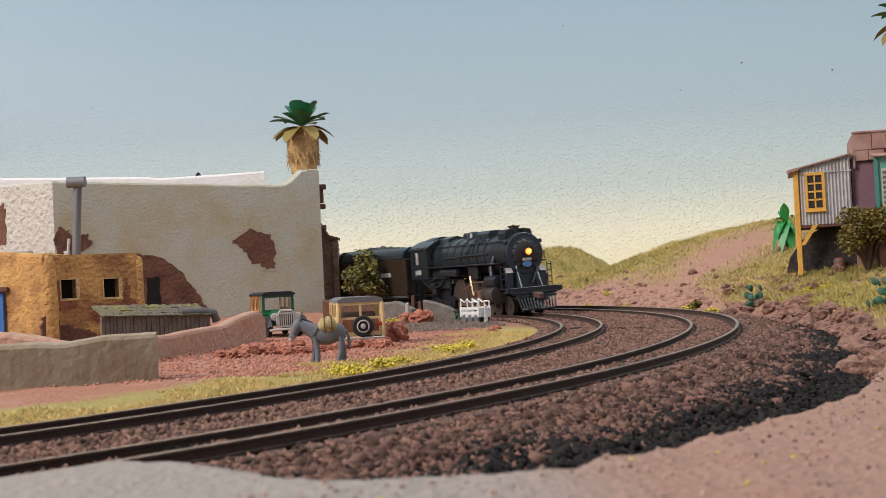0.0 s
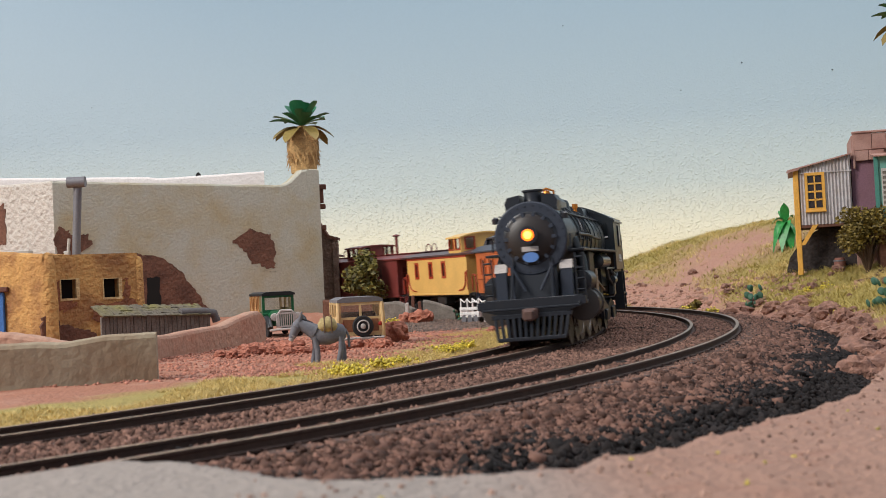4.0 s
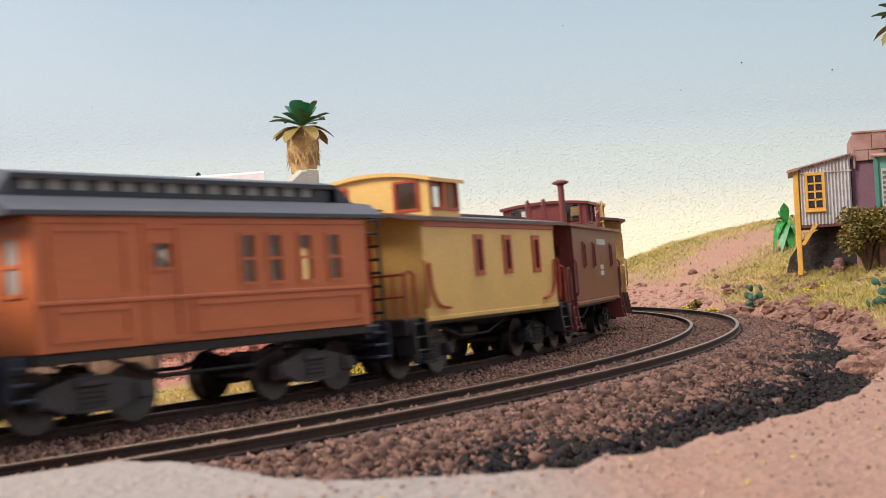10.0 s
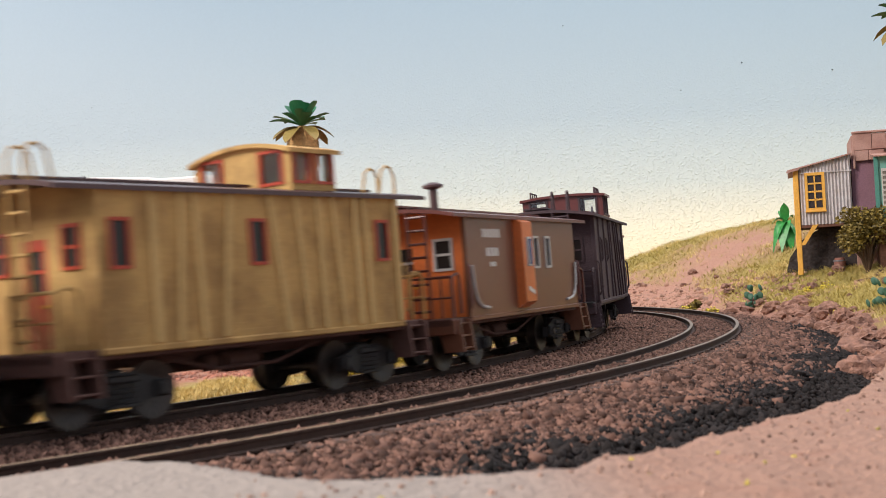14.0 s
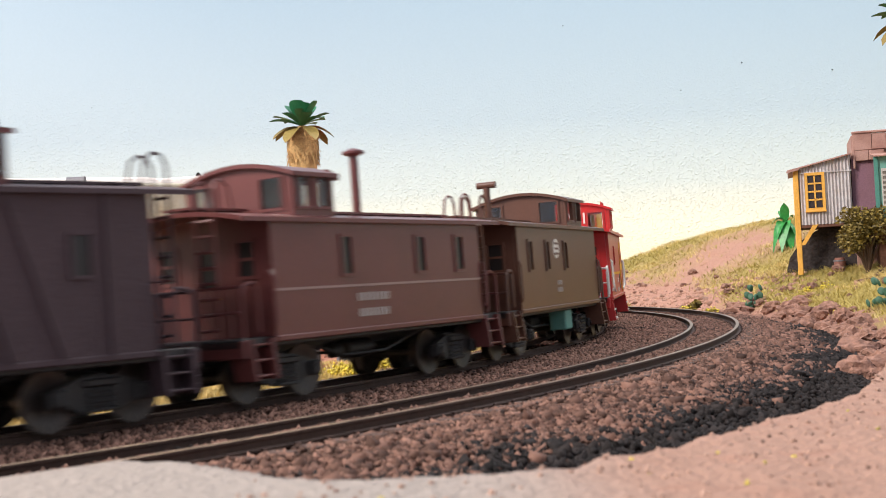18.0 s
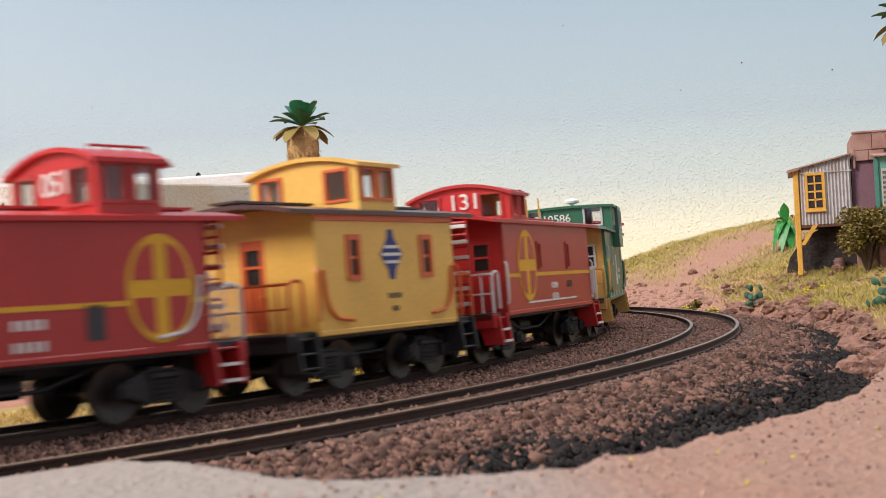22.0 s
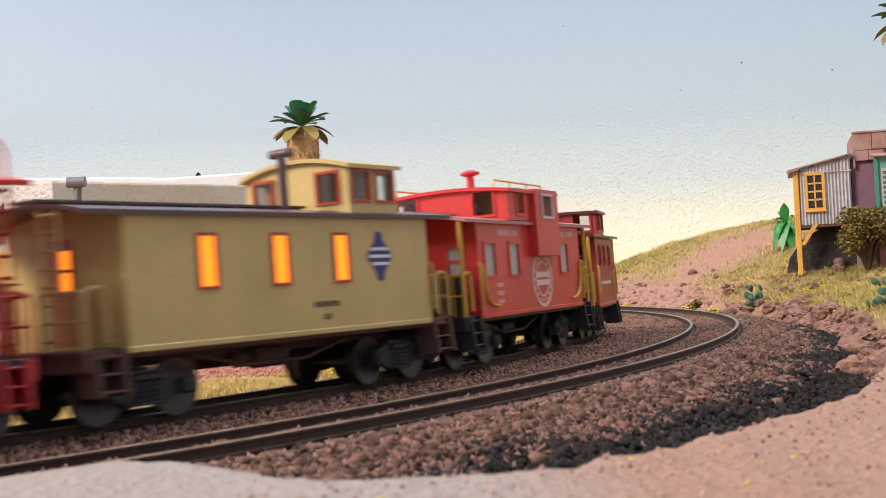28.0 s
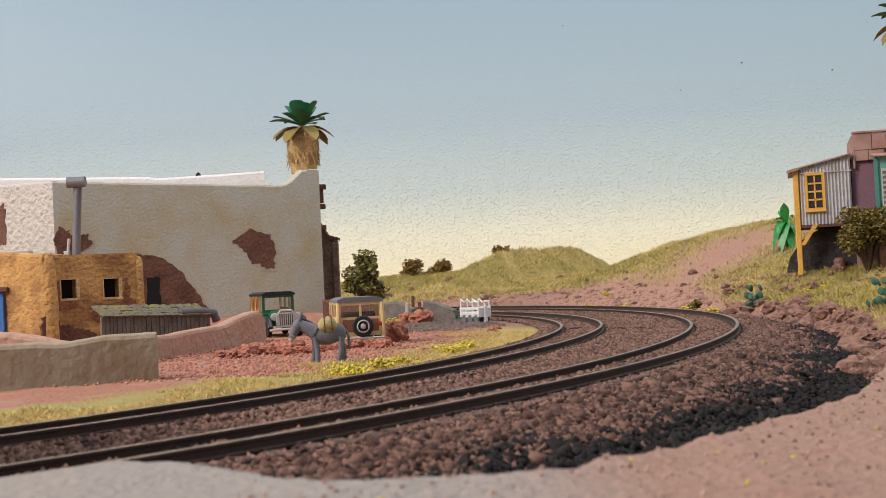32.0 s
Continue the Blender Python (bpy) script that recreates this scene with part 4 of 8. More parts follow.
# the train, from the coach behind the tender to the last car
def build_cars():
    c = caboose(476.5, "yellow caboose with red window trim and brown roof", 80, YEL, roof=DKROOF, trim=TRIMRED, rails=TRIMRED, frame=BLACK, steps=BLACK, sill=13.3, wins=(10.3, -7.1, -26.4), win=(2.9, 8.0, 27.5), border=1.15,
                cup=dict(x0=32.8, x1=16.9, top=48.6, w=15, rise=2.4), cup_roof=YEL, side_rails=TRIMRED, fascia=TRIMRED, end_win=False, jack=None, loops=BLACK, grabs=False)
    c = caboose(573.5, "oxide brown caboose with white lettering and cupola", 81, TUSCAN, roof=TUSCAN, glass=paint("brown_pane", (84, 46, 44), rough=0.3), sill=12.5, wins=(22.7, 5.9, -28.0), win=(3.2, 7.5, 27.0), cup=dict(x0=-2.2, x1=-17.5, top=46.8, w=13.5, rise=1.2), jack=(9, 8, 52.5, TUSCAN, "cap"), visor=False)
    bars(c, -9.5, 31.6, 17, 1.9, 16.0, WHITE, name="lettering")
    bars(c, -8.0, 23.0, 6.2, 1.6, 16.0, WHITE, rows=2, gap=1.3)
    c = caboose(683.1, "weathered yellow wooden caboose with slanted battens", 82, WOOD, roof=DKROOF, trim=TRIMRED, rails=WOOD, frame=M("rusty_frame", S(96, 66, 58), 0.8), steps=M("rusty_frame", S(96, 66, 58), 0.8), sill=13.0, eave=41.0, W=16.5, wins=(36.3, 3.0, -34.8), win=(3.6, 8.0, 31.0),
                cup=dict(x0=-11.0, x1=-24.5, top=53.0, w=13.5, rise=2.4), battens=[(29, 29, 1.6), (24, 22, 1.2), (18, 19, 1.3), (13, 10, 1.4), (-4, -0.5, 1.3), (-10, -8, 1.2), (-15, -14.5, 1.3), (-21, -19, 1.1), (-26, -26, 1.4), (-30, -29, 1.2), (-39.5, -39.5, 1.5)], truck_x=33, roof_walk=True, cup_roof=WOOD, end_win=True)
    c = caboose(791.6, "brown bay-window caboose with orange ends and bay", 80, paint("car_brown", (120, 78, 60)), end=ORANGE2, roof=paint("roof_oxide", (108, 64, 60)), trim=SILVER, rails=paint("rail_oxide", (104, 62, 58)), side_rails=SILVER, grabs=False, sill=12.3, eave=37.6, wins=(-7.1, -16.5), win=(3.4, 8.0, 28.0), door=ORANGE2, end_glass=None, jack=(34, 6, 46.5, DKROOF, "cap"), bay=None, frame=M("rusty_frame", S(96, 66, 58), 0.8), steps=paint("car_brown", (120, 78, 60)))
    for e in (-1, 1):
        b = part("bay", Geo().prism([(15.8 * e, 12.8), (18.4 * e, 14.5), (18.4 * e, 36.0), (15.8 * e, 37.4)], 1.1, 8.7, "x"), ORANGE2, c)
        part("bay_window", Geo().box(2.6, 6.2, min(18.3 * e, 18.7 * e), max(18.3 * e, 18.7 * e), 24.0, 32.0, 0.2), SILVER, b)
        part("bay_pane", Geo().box(2.9, 5.4, min(18.6 * e, 18.8 * e), max(18.6 * e, 18.8 * e), 24.6, 31.4), paint("blue_pane", (60, 74, 120), rough=0.2), b)
        part("bay_stripe", Geo().prism([(2.4, 16.2), (6.6, 17.6), (6.6, 18.8), (2.4, 17.4)], 18.4 * e, 18.55 * e, "y"), WHITE, b)
    bars(c, 24, 33.0, 12, 2.2, 16.0, WHITE, rows=2, gap=2.2, sizes=(1, 0.7))
    bars(c, 24, 25.0, 4, 1.2, 16.0, WHITE)
    c = caboose(901.9, "charred brown wooden caboose with slanted battens", 97, CHAR, roof=CHAR, sill=12.0, eave=40.3, W=16.5, wins=(32.4, 16.1, 0.4, -34.8), win=(3.4, 7.0, 29.0), cup=dict(x0=-9.2, x1=-24.0, top=51.4, w=14.0, rise=1.0, side=MAROON, end=MAROON), cup_roof=MAROON, rails=CHAR, loops=CHAR, top_rail=CHAR,
                battens=[(-2, 4, 1.5), (-14, -8, 1.4), (-22, -14, 1.5), (-31, -22, 1.4), (8, 8, 1.4), (24, 24, 1.2), (40, 40, 1.2), (-40, -40, 1.3)], truck_x=39)
    c = caboose(1016, "dark maroon caboose with white lettering", 79, MAROON, roof=MAROON, wins=(15.2, -13.1, -29.9), win=(3.4, 8.0, 28.0), eave=35.8, cup=dict(x0=29.0, x1=15.5, top=48.6, w=14.0, rise=3.0), jack=(-10, 2, 54, MAROON, "cap"), stripe=(21.5, 0.5, paint("dusty_rivet_line", (150, 122, 118))), visor=True)
    bars(c, 6.5, 19.0, 12, 1.7, 16.0, DULLWHITE, rows=2, gap=2.0, sizes=(1, 0.95))
    c = caboose(1115.7, "chocolate brown caboose with a white round emblem", 79, BROWN, roof=BROWN, wins=(29.1, 13.4, -4.8), win=(3.2, 8.0, 27.0), eave=35.8, cup=dict(x0=-16.8, x1=-33.5, top=48.0, w=14.0, rise=3.2), jack=(1, -4, 51, BROWN, "T"))
    part("tank", Geo().box(-14, -7, 9, 14, 4.5, 10.6, 0.4), paint("teal_tank", (96, 150, 138), rough=0.6), c, "pale teal tank under the floor")
    disc(c, 4.4, 29.0, 2.9, 2.9, 16.0, WHITE)
    for k in (-1, 0, 1):
        bars(c, 4.4, 29.0 + k * 1.5, 3.6, 0.6, 16.15, BROWN, name="emblem_bar")
    bars(c, 3.0, 19.0, 5.0, 1.4, 16.0, DULLWHITE, rows=2, gap=1.5)
    c = caboose(1219.9, "red caboose with gold emblem and white grab irons", 75, paint("side_red", (178, 52, 48)), end=RED_R, roof=RED_R, wins=(13.0,), win=(1.8, 6.0, 27.0), eave=35.8, cup=dict(x0=-17.4, x1=-30.4, top=49.8, w=14.0, rise=3.4, end=RED_R), steps=RED_R, rails=WHITE, loops=RED_R, rungs=WHITE, grabs=False, side_rails=WHITE, top_rail=RED_R, visor=True, stripe=(20.5, 0.9, GOLD), jack=(2, -6, 50, RED_R, "T"))
    cross_emblem(c, -27.6, 22.9, 7.2, 9.8, 16.05, paint("side_red", (178, 52, 48)))
    bars(c, -1.7, 17.8, 6.5, 1.7, 16.0, WHITE, rows=2, gap=2.1)
    bars(c, -14.2, 17.5, 3.6, 6.0, 16.0, BLKROOF)
    o = words(c, "051", 0, 0, 6.2, 0, WHITE)
    o.matrix_basis = P(-17.1, 1.5, 43.0, 90, 0, 90)
    c = caboose(1311.7, "short yellow caboose with orange trim and blue diamond emblem", 53, YEL2, roof=DKROOF, trim=TRIMOR, rails=TRIMOR, wins=(13.5, -14.6), win=(3.0, 7.8, 27.5), border=1.05, sash=True, eave=37.5, cup=dict(x0=7.7, x1=-6.2, top=51.2, w=14.5, rise=2.6), cup_roof=YEL2, door=TRIMOR, side_rails=TRIMOR, fascia=TRIMOR, steps=BLACK, end_win=False, ladders=False, truck_x=18.5, base=15.0, cup_trim=TRIMOR)
    diamond(c, -0.6, 28.0, 4.2, 5.6, 16.0)
    bars(c, -1.0, 18.8, 5.5, 1.2, 16.0, BLKROOF, rows=2, gap=2.4, sizes=(1, 0.5))
    c = caboose(1401.2, "red caboose with gold emblem and white ladder rungs", 77, paint("side_red", (178, 52, 48)), end=RED_R, roof=paint("side_red", (178, 52, 48)), wins=(10.7, -15.8), win=(2.2, 7.0, 27.0), eave=36.6, cup=dict(x0=24.7, x1=12.6, top=48.2, w=14.0, rise=3.4, end=RED_R), steps=RED_R, rails=WHITE, loops=RED_R, rungs=WHITE, grabs=False, visor=True, stripe=(21.8, 1.0, GOLD), jack=(2, -4, 49.5, RED_R, "T"))
    cross_emblem(c, 21.2, 24.4, 7.4, 9.8, 16.05, paint("side_red", (178, 52, 48)))
    bars(c, -1.6, 18.4, 6.0, 1.7, 16.0, WHITE, rows=2, gap=1.8)
    bars(c, -16, 18.4, 5.5, 2.0, 16.0, BLKROOF)
    bars(c, 0, 14.2, 44, 0.5, 16.0, WHITE)
    o = words(c, "131", 0, 0, 6.2, 0, WHITE)
    o.matrix_basis = P(25.0, 1.5, 43.0, 90, 0, 90)
    c = caboose(1508.5, "green wide-cupola caboose with yellow ends", 80, GREEN, end=OCHRE, roof=M("pale_green_roof", S(116, 132, 128), 0.7), trim=SILVER, rails=OCHRE, steps=OCHRE, wins=(32.8, 13.8, -32.4), win=(3.4, 5.6, 27.0), eave=36.5, cup=dict(x0=13, x1=-17.3, top=46.6, w=17.0, rise=0.8, end=GREEN, n=2), side_rails=GREEN, jack=None, cup_roof=GREEN, grabs=False)
    wide_cupola(c, 1.1, -17.3, GREEN, 36.5)
    for e in (-1, 1):
        g = Geo()
        for x0, x1, z0, z1 in ((-6.4, 0.6, 16.2, 18.6), (-6.4, -4.2, 18.6, 22.0), (-2.4, 0.6, 18.6, 21.0), (-5.6, -3.6, 22.0, 25.6), (-2.0, -0.4, 22.6, 25.6), (-5.6, -0.4, 25.6, 27.4)):
            g.box(x0, x1, min(16.0 * e, 16.12 * e), max(16.0 * e, 16.12 * e), z0, z1)
        g.prism([(-0.4, 22.6), (-2.2, 22.6), (-4.4, 18.6), (-2.8, 18.6)], 16.12 * e, 16.2 * e, "y")
        part("emblem", g, WHITE, c)
        for x in (-36, -22, -6, 10, 24, 36):
            part("sill_marker", Geo().box(x - 0.8, x + 0.8, min(16.2 * e, 16.4 * e), max(16.2 * e, 16.4 * e), 12.4, 14.0), WHITE, c)
    bars(c, -15.2, 21.5, 9.0, 1.5, 16.0, WHITE, rows=2, gap=1.7)
    o = words(c, "10586", 0, 0, 4.0, 0, WHITE)
    o.matrix_basis = P(13.3, -2, 42.0, 90, 0, 90)
    g = Geo().lathe([(0.8, 0), (0.8, 1.6), (2.6, 2.0), (2.8, 2.8), (1.6, 3.6), (0.3, 3.9)], 14, Matrix.Translation((-6, 2, 46.6)))
    part("radio_dome", g, WHITE, c, smooth=40)
    for y in (-9, -5):
        part("whip_aerial", Geo().tube((36, y, 37), (37, y, 49), 0.3, 5), OCHRE, c)
    c = caboose(1614.7, "faded red wooden caboose with slanted battens", 88, REDW, roof=REDW, wins=(33, 5.7, -27.9), win=(2.6, 6.0, 31.0), sill=12.7, eave=41.2, W=16.5, plat=7.0, battens=[(41, 41, 2.2), (34, 29, 1.5), (22, 26, 1.6), (14, 20, 1.4), (4, 4, 1.2), (-9, -2, 1.6), (-19, -11, 1.6), (-32, -17, 2.2), (-41, -30, 1.5), (-42, -42, 1.8)], jack=(-26, 4, 48.5, REDW, "T"), steps=RED_R)
    bars(c, -27, 20.5, 5, 1.2, 16.5, WHITE)
    c = caboose(1724.1, "weathered cream caboose with lit orange windows", 88, TAN, roof=DKROOF, trim=TRIMRED, rails=TAN, frame=M("rusty_frame", S(96, 66, 58), 0.8), steps=M("rusty_frame", S(96, 66, 58), 0.8), door=TRIMRED, sill=13.0, wins=(24.6, 5.0, -13.5), win=(4.0, 9.6, 27.5), eave=36.8, glass=None, end_glass=LAMP_LIT, sash=False, cup_roof=TAN, grabs=False, cup=dict(x0=-19.5, x1=-36.0, top=50.6, w=14.5, rise=2.6), jack=(-11, 4, 52, DKROOF, "T"), end_win=False)
    for e in (-1, 1):
        for x in (24.6, 5.0, -13.5):
            part("lit_blind", Geo().box(x - 2.0, x + 2.0, min(e * 15.86, e * 16.05), max(e * 15.86, e * 16.05), 22.8, 32.2), LAMP_LIT, c)
    diamond(c, -26.4, 27.6, 4.6, 5.4, 16.0)
    bars(c, -8, 18.0, 8, 1.2, 16.0, BLKROOF, rows=2, gap=2.2, sizes=(1, 0.3))
    c = caboose(1830.1, "vermilion wide-cupola caboose with round white emblem and yellow rails", 80, REDC, roof=M("pale_roof_red", S(176, 120, 118), 0.6), trim=REDC, rails=RAILY, wins=(32.6, 15.6, -24.9), win=(6.6, 8.4, 26.2), eave=36.3, posts=True, dark_end_sheet=BLACK, top_rail=RAILY, cup=dict(x0=20, x1=-17, top=46.4, w=17.0, rise=1.4, n=2), glass=FROST, sash=False, ladders=False, side_rails=RAILY, steps=BLACK, jack=(16, 6, 51, REDC, "cap"), cup_roof=REDC)
    wide_cupola(c, 2.6, -16.0, REDC, 36.3, 9.5)
    FADED = M("faded_white_print", S(228, 186, 178), 0.6, bump=0)
    ring(c, -5.2, 20.4, 7.0, 8.0, 16.0, FADED)
    ring(c, -5.2, 20.4, 4.6, 5.1, 16.0, FADED)
    bars(c, -5.2, 21.6, 11.4, 1.6, 16.16, FADED, rows=2, gap=1.4, name="emblem_bar")
    for k in range(16):
        t = 2 * math.pi * k / 16
        bars(c, -5.2 + 6.05 * math.cos(t), 20.4 + 6.05 * math.sin(t), 0.9, 1.0, 16.0, FADED, name="emblem_bar")
    bars(c, 22.0, 33.2, 8.5, 1.5, 16.0, FADED)
    bars(c, 14.5, 33.2, 4.5, 1.5, 16.0, FADED)
    bars(c, -25.0, 33.2, 4.0, 1.5, 16.0, FADED)
    bars(c, -31.0, 33.2, 6.0, 1.5, 16.0, FADED)
    bars(c, 27, 19.5, 4.2, 1.1, 16.0, FADED, rows=3, gap=1.9)
    c = caboose(1916.9, "short dark red four-wheel caboose with yellow rails", 40, REDL, roof=paint("roof_dark_red", (92, 50, 50)), trim=REDL, rails=RAILY, steps=BLACK, wins=(11.3, 1.1, -10.5), win=(2.6, 6.2, 27.0), sill=10.6, eave=33.8, cup=dict(x0=5.8, x1=-10.0, top=43.0, w=15.0, rise=0.6, n_end=3), end_win=True, ladders=False, posts=True, truck_x=8.5, base=13.0)
    bars(c, 0, 17.6, 22, 1.0, 16.0, WHITE)


def wide_cupola(c, x0, x1, m, eave, drop=6.0):
    """The side bays of a wide-vision cupola."""
    for e in (-1, 1):
        g = Geo().panel(x1, x0, eave - drop, eave + 9.2, [((x0 + x1) / 2 - 4, (x0 + x1) / 2 + 4, eave + 1.5, eave + 7.5)], min(e * 17.2, e * 18.4), max(e * 17.2, e * 18.4), "y")
        g.box(x1, x0, min(e * 15.9, e * 17.2), max(e * 15.9, e * 17.2), eave - drop, eave - drop + 1)
        for x in (x1, x0 - 1):
            g.box(x, x + 1, min(e * 15.9, e * 17.2), max(e * 15.9, e * 17.2), eave - drop + 1, eave + 9.2)
        b = part("cupola_bay", g, m, c)
        window(b, (x0 + x1) / 2, eave + 4.5, 8, 6, 18.4, e, SILVER, GLASS, cross=False)


def build_coach():
    c = thing("passenger_coach", car_pose(376.6), "orange wooden combine coach with black clerestory roof", "railway coach", "cars of the train")
    CARS.append((c, 376.6))
    h, W, sill, eave = 41, 16.0, 13.0, 35.8
    ws = (-6.3, -13.6, -22.1, -30.6)
    for e in (-1, 1):
        holes = [(x - 1.7, x + 1.7, 23.2, 32.4) for x in ws] + [(12.6, 16.6, 26.5, 31)]
        wall = part("side_wall", Geo().panel(-h, h, sill, eave, holes, min(e * (W - 1), e * W), max(e * (W - 1), e * W), "y"), ORANGE, c)
        for x in ws:
            window(wall, x, 27.8, 3.4, 9.2, W, e, ORANGE, GLASS)
        window(wall, 14.6, 28.75, 4.0, 4.5, W, e, ORANGE, GLASS, cross=False)
        for x0, x1, z0, z1 in ((10.4, 18.8, 13.4, 34.5), (22, 38, 21.6, 34), (22, 38, 14.5, 20.4), (-38, 8, 14.5, 20.4)):
            g = Geo().panel(x0, x1, z0, z1, [(x0 + 0.9, x1 - 0.9, z0 + 0.9, z1 - 0.9)], min(e * W, e * (W + 0.35)), max(e * W, e * (W + 0.35)), "y")
            part("panel_moulding", g, ORANGE, wall)
        part("belt_rail", Geo().box(-h, h, min(e * W, e * (W + 0.5)), max(e * W, e * (W + 0.5)), 20.8, 21.5, 0.1), ORANGE, c)
        part("letter_board", Geo().box(-h, h, min(e * W, e * (W + 0.3)), max(e * W, e * (W + 0.3)), 34.4, 35.6, 0.1), ORANGE, c)
        x0, x1 = (h - 1, h) if e > 0 else (-h, -h + 1)
        hs = [(-3.2, 3.2, 13.5, 33), (8.5, 12.5, 23, 32.4), (-12.5, -8.5, 23, 32.4)]
        en = part("end_wall", Geo().panel(-W + 1.05, W - 1.05, sill, eave + 1.5, hs, x0, x1, "x"), ORANGE, c)
        for y in (-10.5, 10.5):
            window(en, y, 27.7, 4.0, 9.4, h, e, ORANGE, FROST, axis="x")
        d = part("door", Geo().panel(-3.2, 3.2, 13.5, 33, [(-2, 2, 24, 31)], x0 + 0.2, x1 - 0.2, "x"), ORANGE, c)
        part("pane", Geo().box((x0 + x1) / 2 - 0.1, (x0 + x1) / 2 + 0.1, -2, 2, 24, 31), GLASS, d)
        part("end_platform", Geo().box(min(e * h, e * (h + 6)), max(e * h, e * (h + 6)), -W + 2, W - 2, sill - 3.5, sill - 0.2, 0.4), M("dark_blue_black", S(40, 44, 58), 0.6), c)
        coupler(c, e * (h + 6), e)
        for q in (-1, 1):
            g = Geo()
            for k in range(3):
                g.box(min(e * (h + 1), e * (h + 5.5)), max(e * (h + 1), e * (h + 5.5)), min(q * 9.5, q * (15.5 + 0.4 * k)), max(q * 9.5, q * (15.5 + 0.4 * k)), sill - 2.4 - 2.6 * k, sill - 1.8 - 2.6 * k, 0.1)
            g.box(e * (h + 5.5) - 0.3, e * (h + 5.5) + 0.3, min(q * 9.5, q * 16), max(q * 9.5, q * 16), sill - 8, sill, 0.1)
            part("step", g, M("dark_blue_black", S(40, 44, 58), 0.6), c)
    part("floor", Geo().box(-h, h, -W + 1, W - 1, sill - 2, sill - 0.05, 0.2), BLACK, c)
    low = [(-W - 1.2, eave), (-W - 1.2, eave + 0.8), (-W + 2.5, eave + 3.4), (-8.5, eave + 4.4), (8.5, eave + 4.4), (W - 2.5, eave + 3.4), (W + 1.2, eave + 0.8), (W + 1.2, eave)]
    part("lower_roof", Geo().prism(low, -h - 5, h + 5, "x"), M("slate_grey_roof", S(70, 72, 80), 0.45), c, smooth=25)
    wins = [(x, x + 3.4, eave + 5.4, eave + 7.4) for x in np.arange(-34, 34, 5.2)]
    for e in (-1, 1):
        part("clerestory_side", Geo().panel(-h + 1, h - 1, eave + 4.3, eave + 8.2, wins, min(e * 7.6, e * 8.4), max(e * 7.6, e * 8.4), "y"), BLKROOF, c)
        for q in wins:
            part("pane", Geo().box(q[0], q[1], e * 8.0 - 0.1, e * 8.0 + 0.1, q[2], q[3]), FROST, c)
    g = Geo().prism(roof_arch(9.6, eave + 8.0, 1.6), -h + 1, h - 1, "x")
    for e in (-1, 1):
        g2 = Geo()
        a = e * (h - 1)
        pts = [roof_arch(9.6, eave + 8.0, 1.6)[i] for i in range(11)]
        vs = [(a, y, z) for y, z in pts] + [(a + e * 5.5, y * 1.15, eave + 2.2 + 1.8 * (1 - (y / 9.6) ** 2)) for y, z in pts]
        g2.add(vs, [(i, i + 1, 12 + i, 11 + i) for i in range(10)])
        g2.add([(a, 9.6, eave + 8), (a, 9.6, eave + 3.6), (a + e * 5.5, 11.0, eave + 2.2)], [(0, 1, 2)])
        g2.add([(a, -9.6, eave + 8), (a, -9.6, eave + 3.6), (a + e * 5.5, -11.0, eave + 2.2)], [(0, 1, 2)])
        part("roof_hood", g2, M("slate_grey_roof", S(70, 72, 80), 0.45), c, smooth=40)
    part("upper_roof", g, BLKROOF, c, smooth=40)
    for e in (-1, 1):
        rod = part("truss_rod", Geo().path([(-22, e * 10, sill - 2), (-12, e * 10, sill - 6), (12, e * 10, sill - 6), (22, e * 10, sill - 2)], 0.45), BLACK, c)
        for x in (-12, 12):
            part("queen_post", Geo().tube((x, e * 10, sill - 6), (x, e * 10, sill - 2), 0.5, 6), BLACK, rod)
    for x in (-27, 27):
        truck(c, x, 20.0, -math.copysign(2.8, x), M("truck_grey", S(86, 80, 78), 0.7))
    return c


build_coach()
build_cars()
for car, _ in CARS:
    widen(car, 16.2)


# ---- the steam locomotive and its tender ----
LOCO = paint("loco_black", (38, 45, 50), rough=0.28, stain=(10, 0.3, S(52, 50, 48)), bump=0.08)
LOCO2 = paint("loco_smokebox_black", (29, 32, 39), rough=0.36, stain=(8, 0.3, S(46, 42, 42)))
SLATE = paint("slate_front", (46, 52, 64), rough=0.4, stain=(8, 0.3, S(56, 58, 66)))
SOOT = paint("sooty_brown", (44, 36, 33), rough=0.45)
DRIVER = M("driver_brown", S(86, 74, 66), rough=0.4, metal=0.3, grain=(0.7, 0.2), bump=0.05)
RODS = M("rod_steel", S(158, 130, 104), rough=0.35, metal=0.7, grain=(0.7, 0.15), bump=0.05)
SHIELD = M("dull_silver_shield", S(186, 178, 172), rough=0.45, grain=(0.7, 0.15), bump=0.1)
HEADLIGHT = M("headlamp_glow", S(255, 104, 20), emit=5.0, bump=0)
BULB = M("headlamp_bulb", S(255, 160, 66), emit=7.0, bump=0)
BRASS = M("brass", S(190, 120, 50), rough=0.35, metal=0.8, bump=0)
SPINNING = []
SIDE_RODS = []


def along_x(x, y, z):
    """Places a lathe so that its axis runs along +x."""
    return Matrix.Translation((x, y, z)) @ Matrix.Rotation(math.pi / 2, 4, "Y")


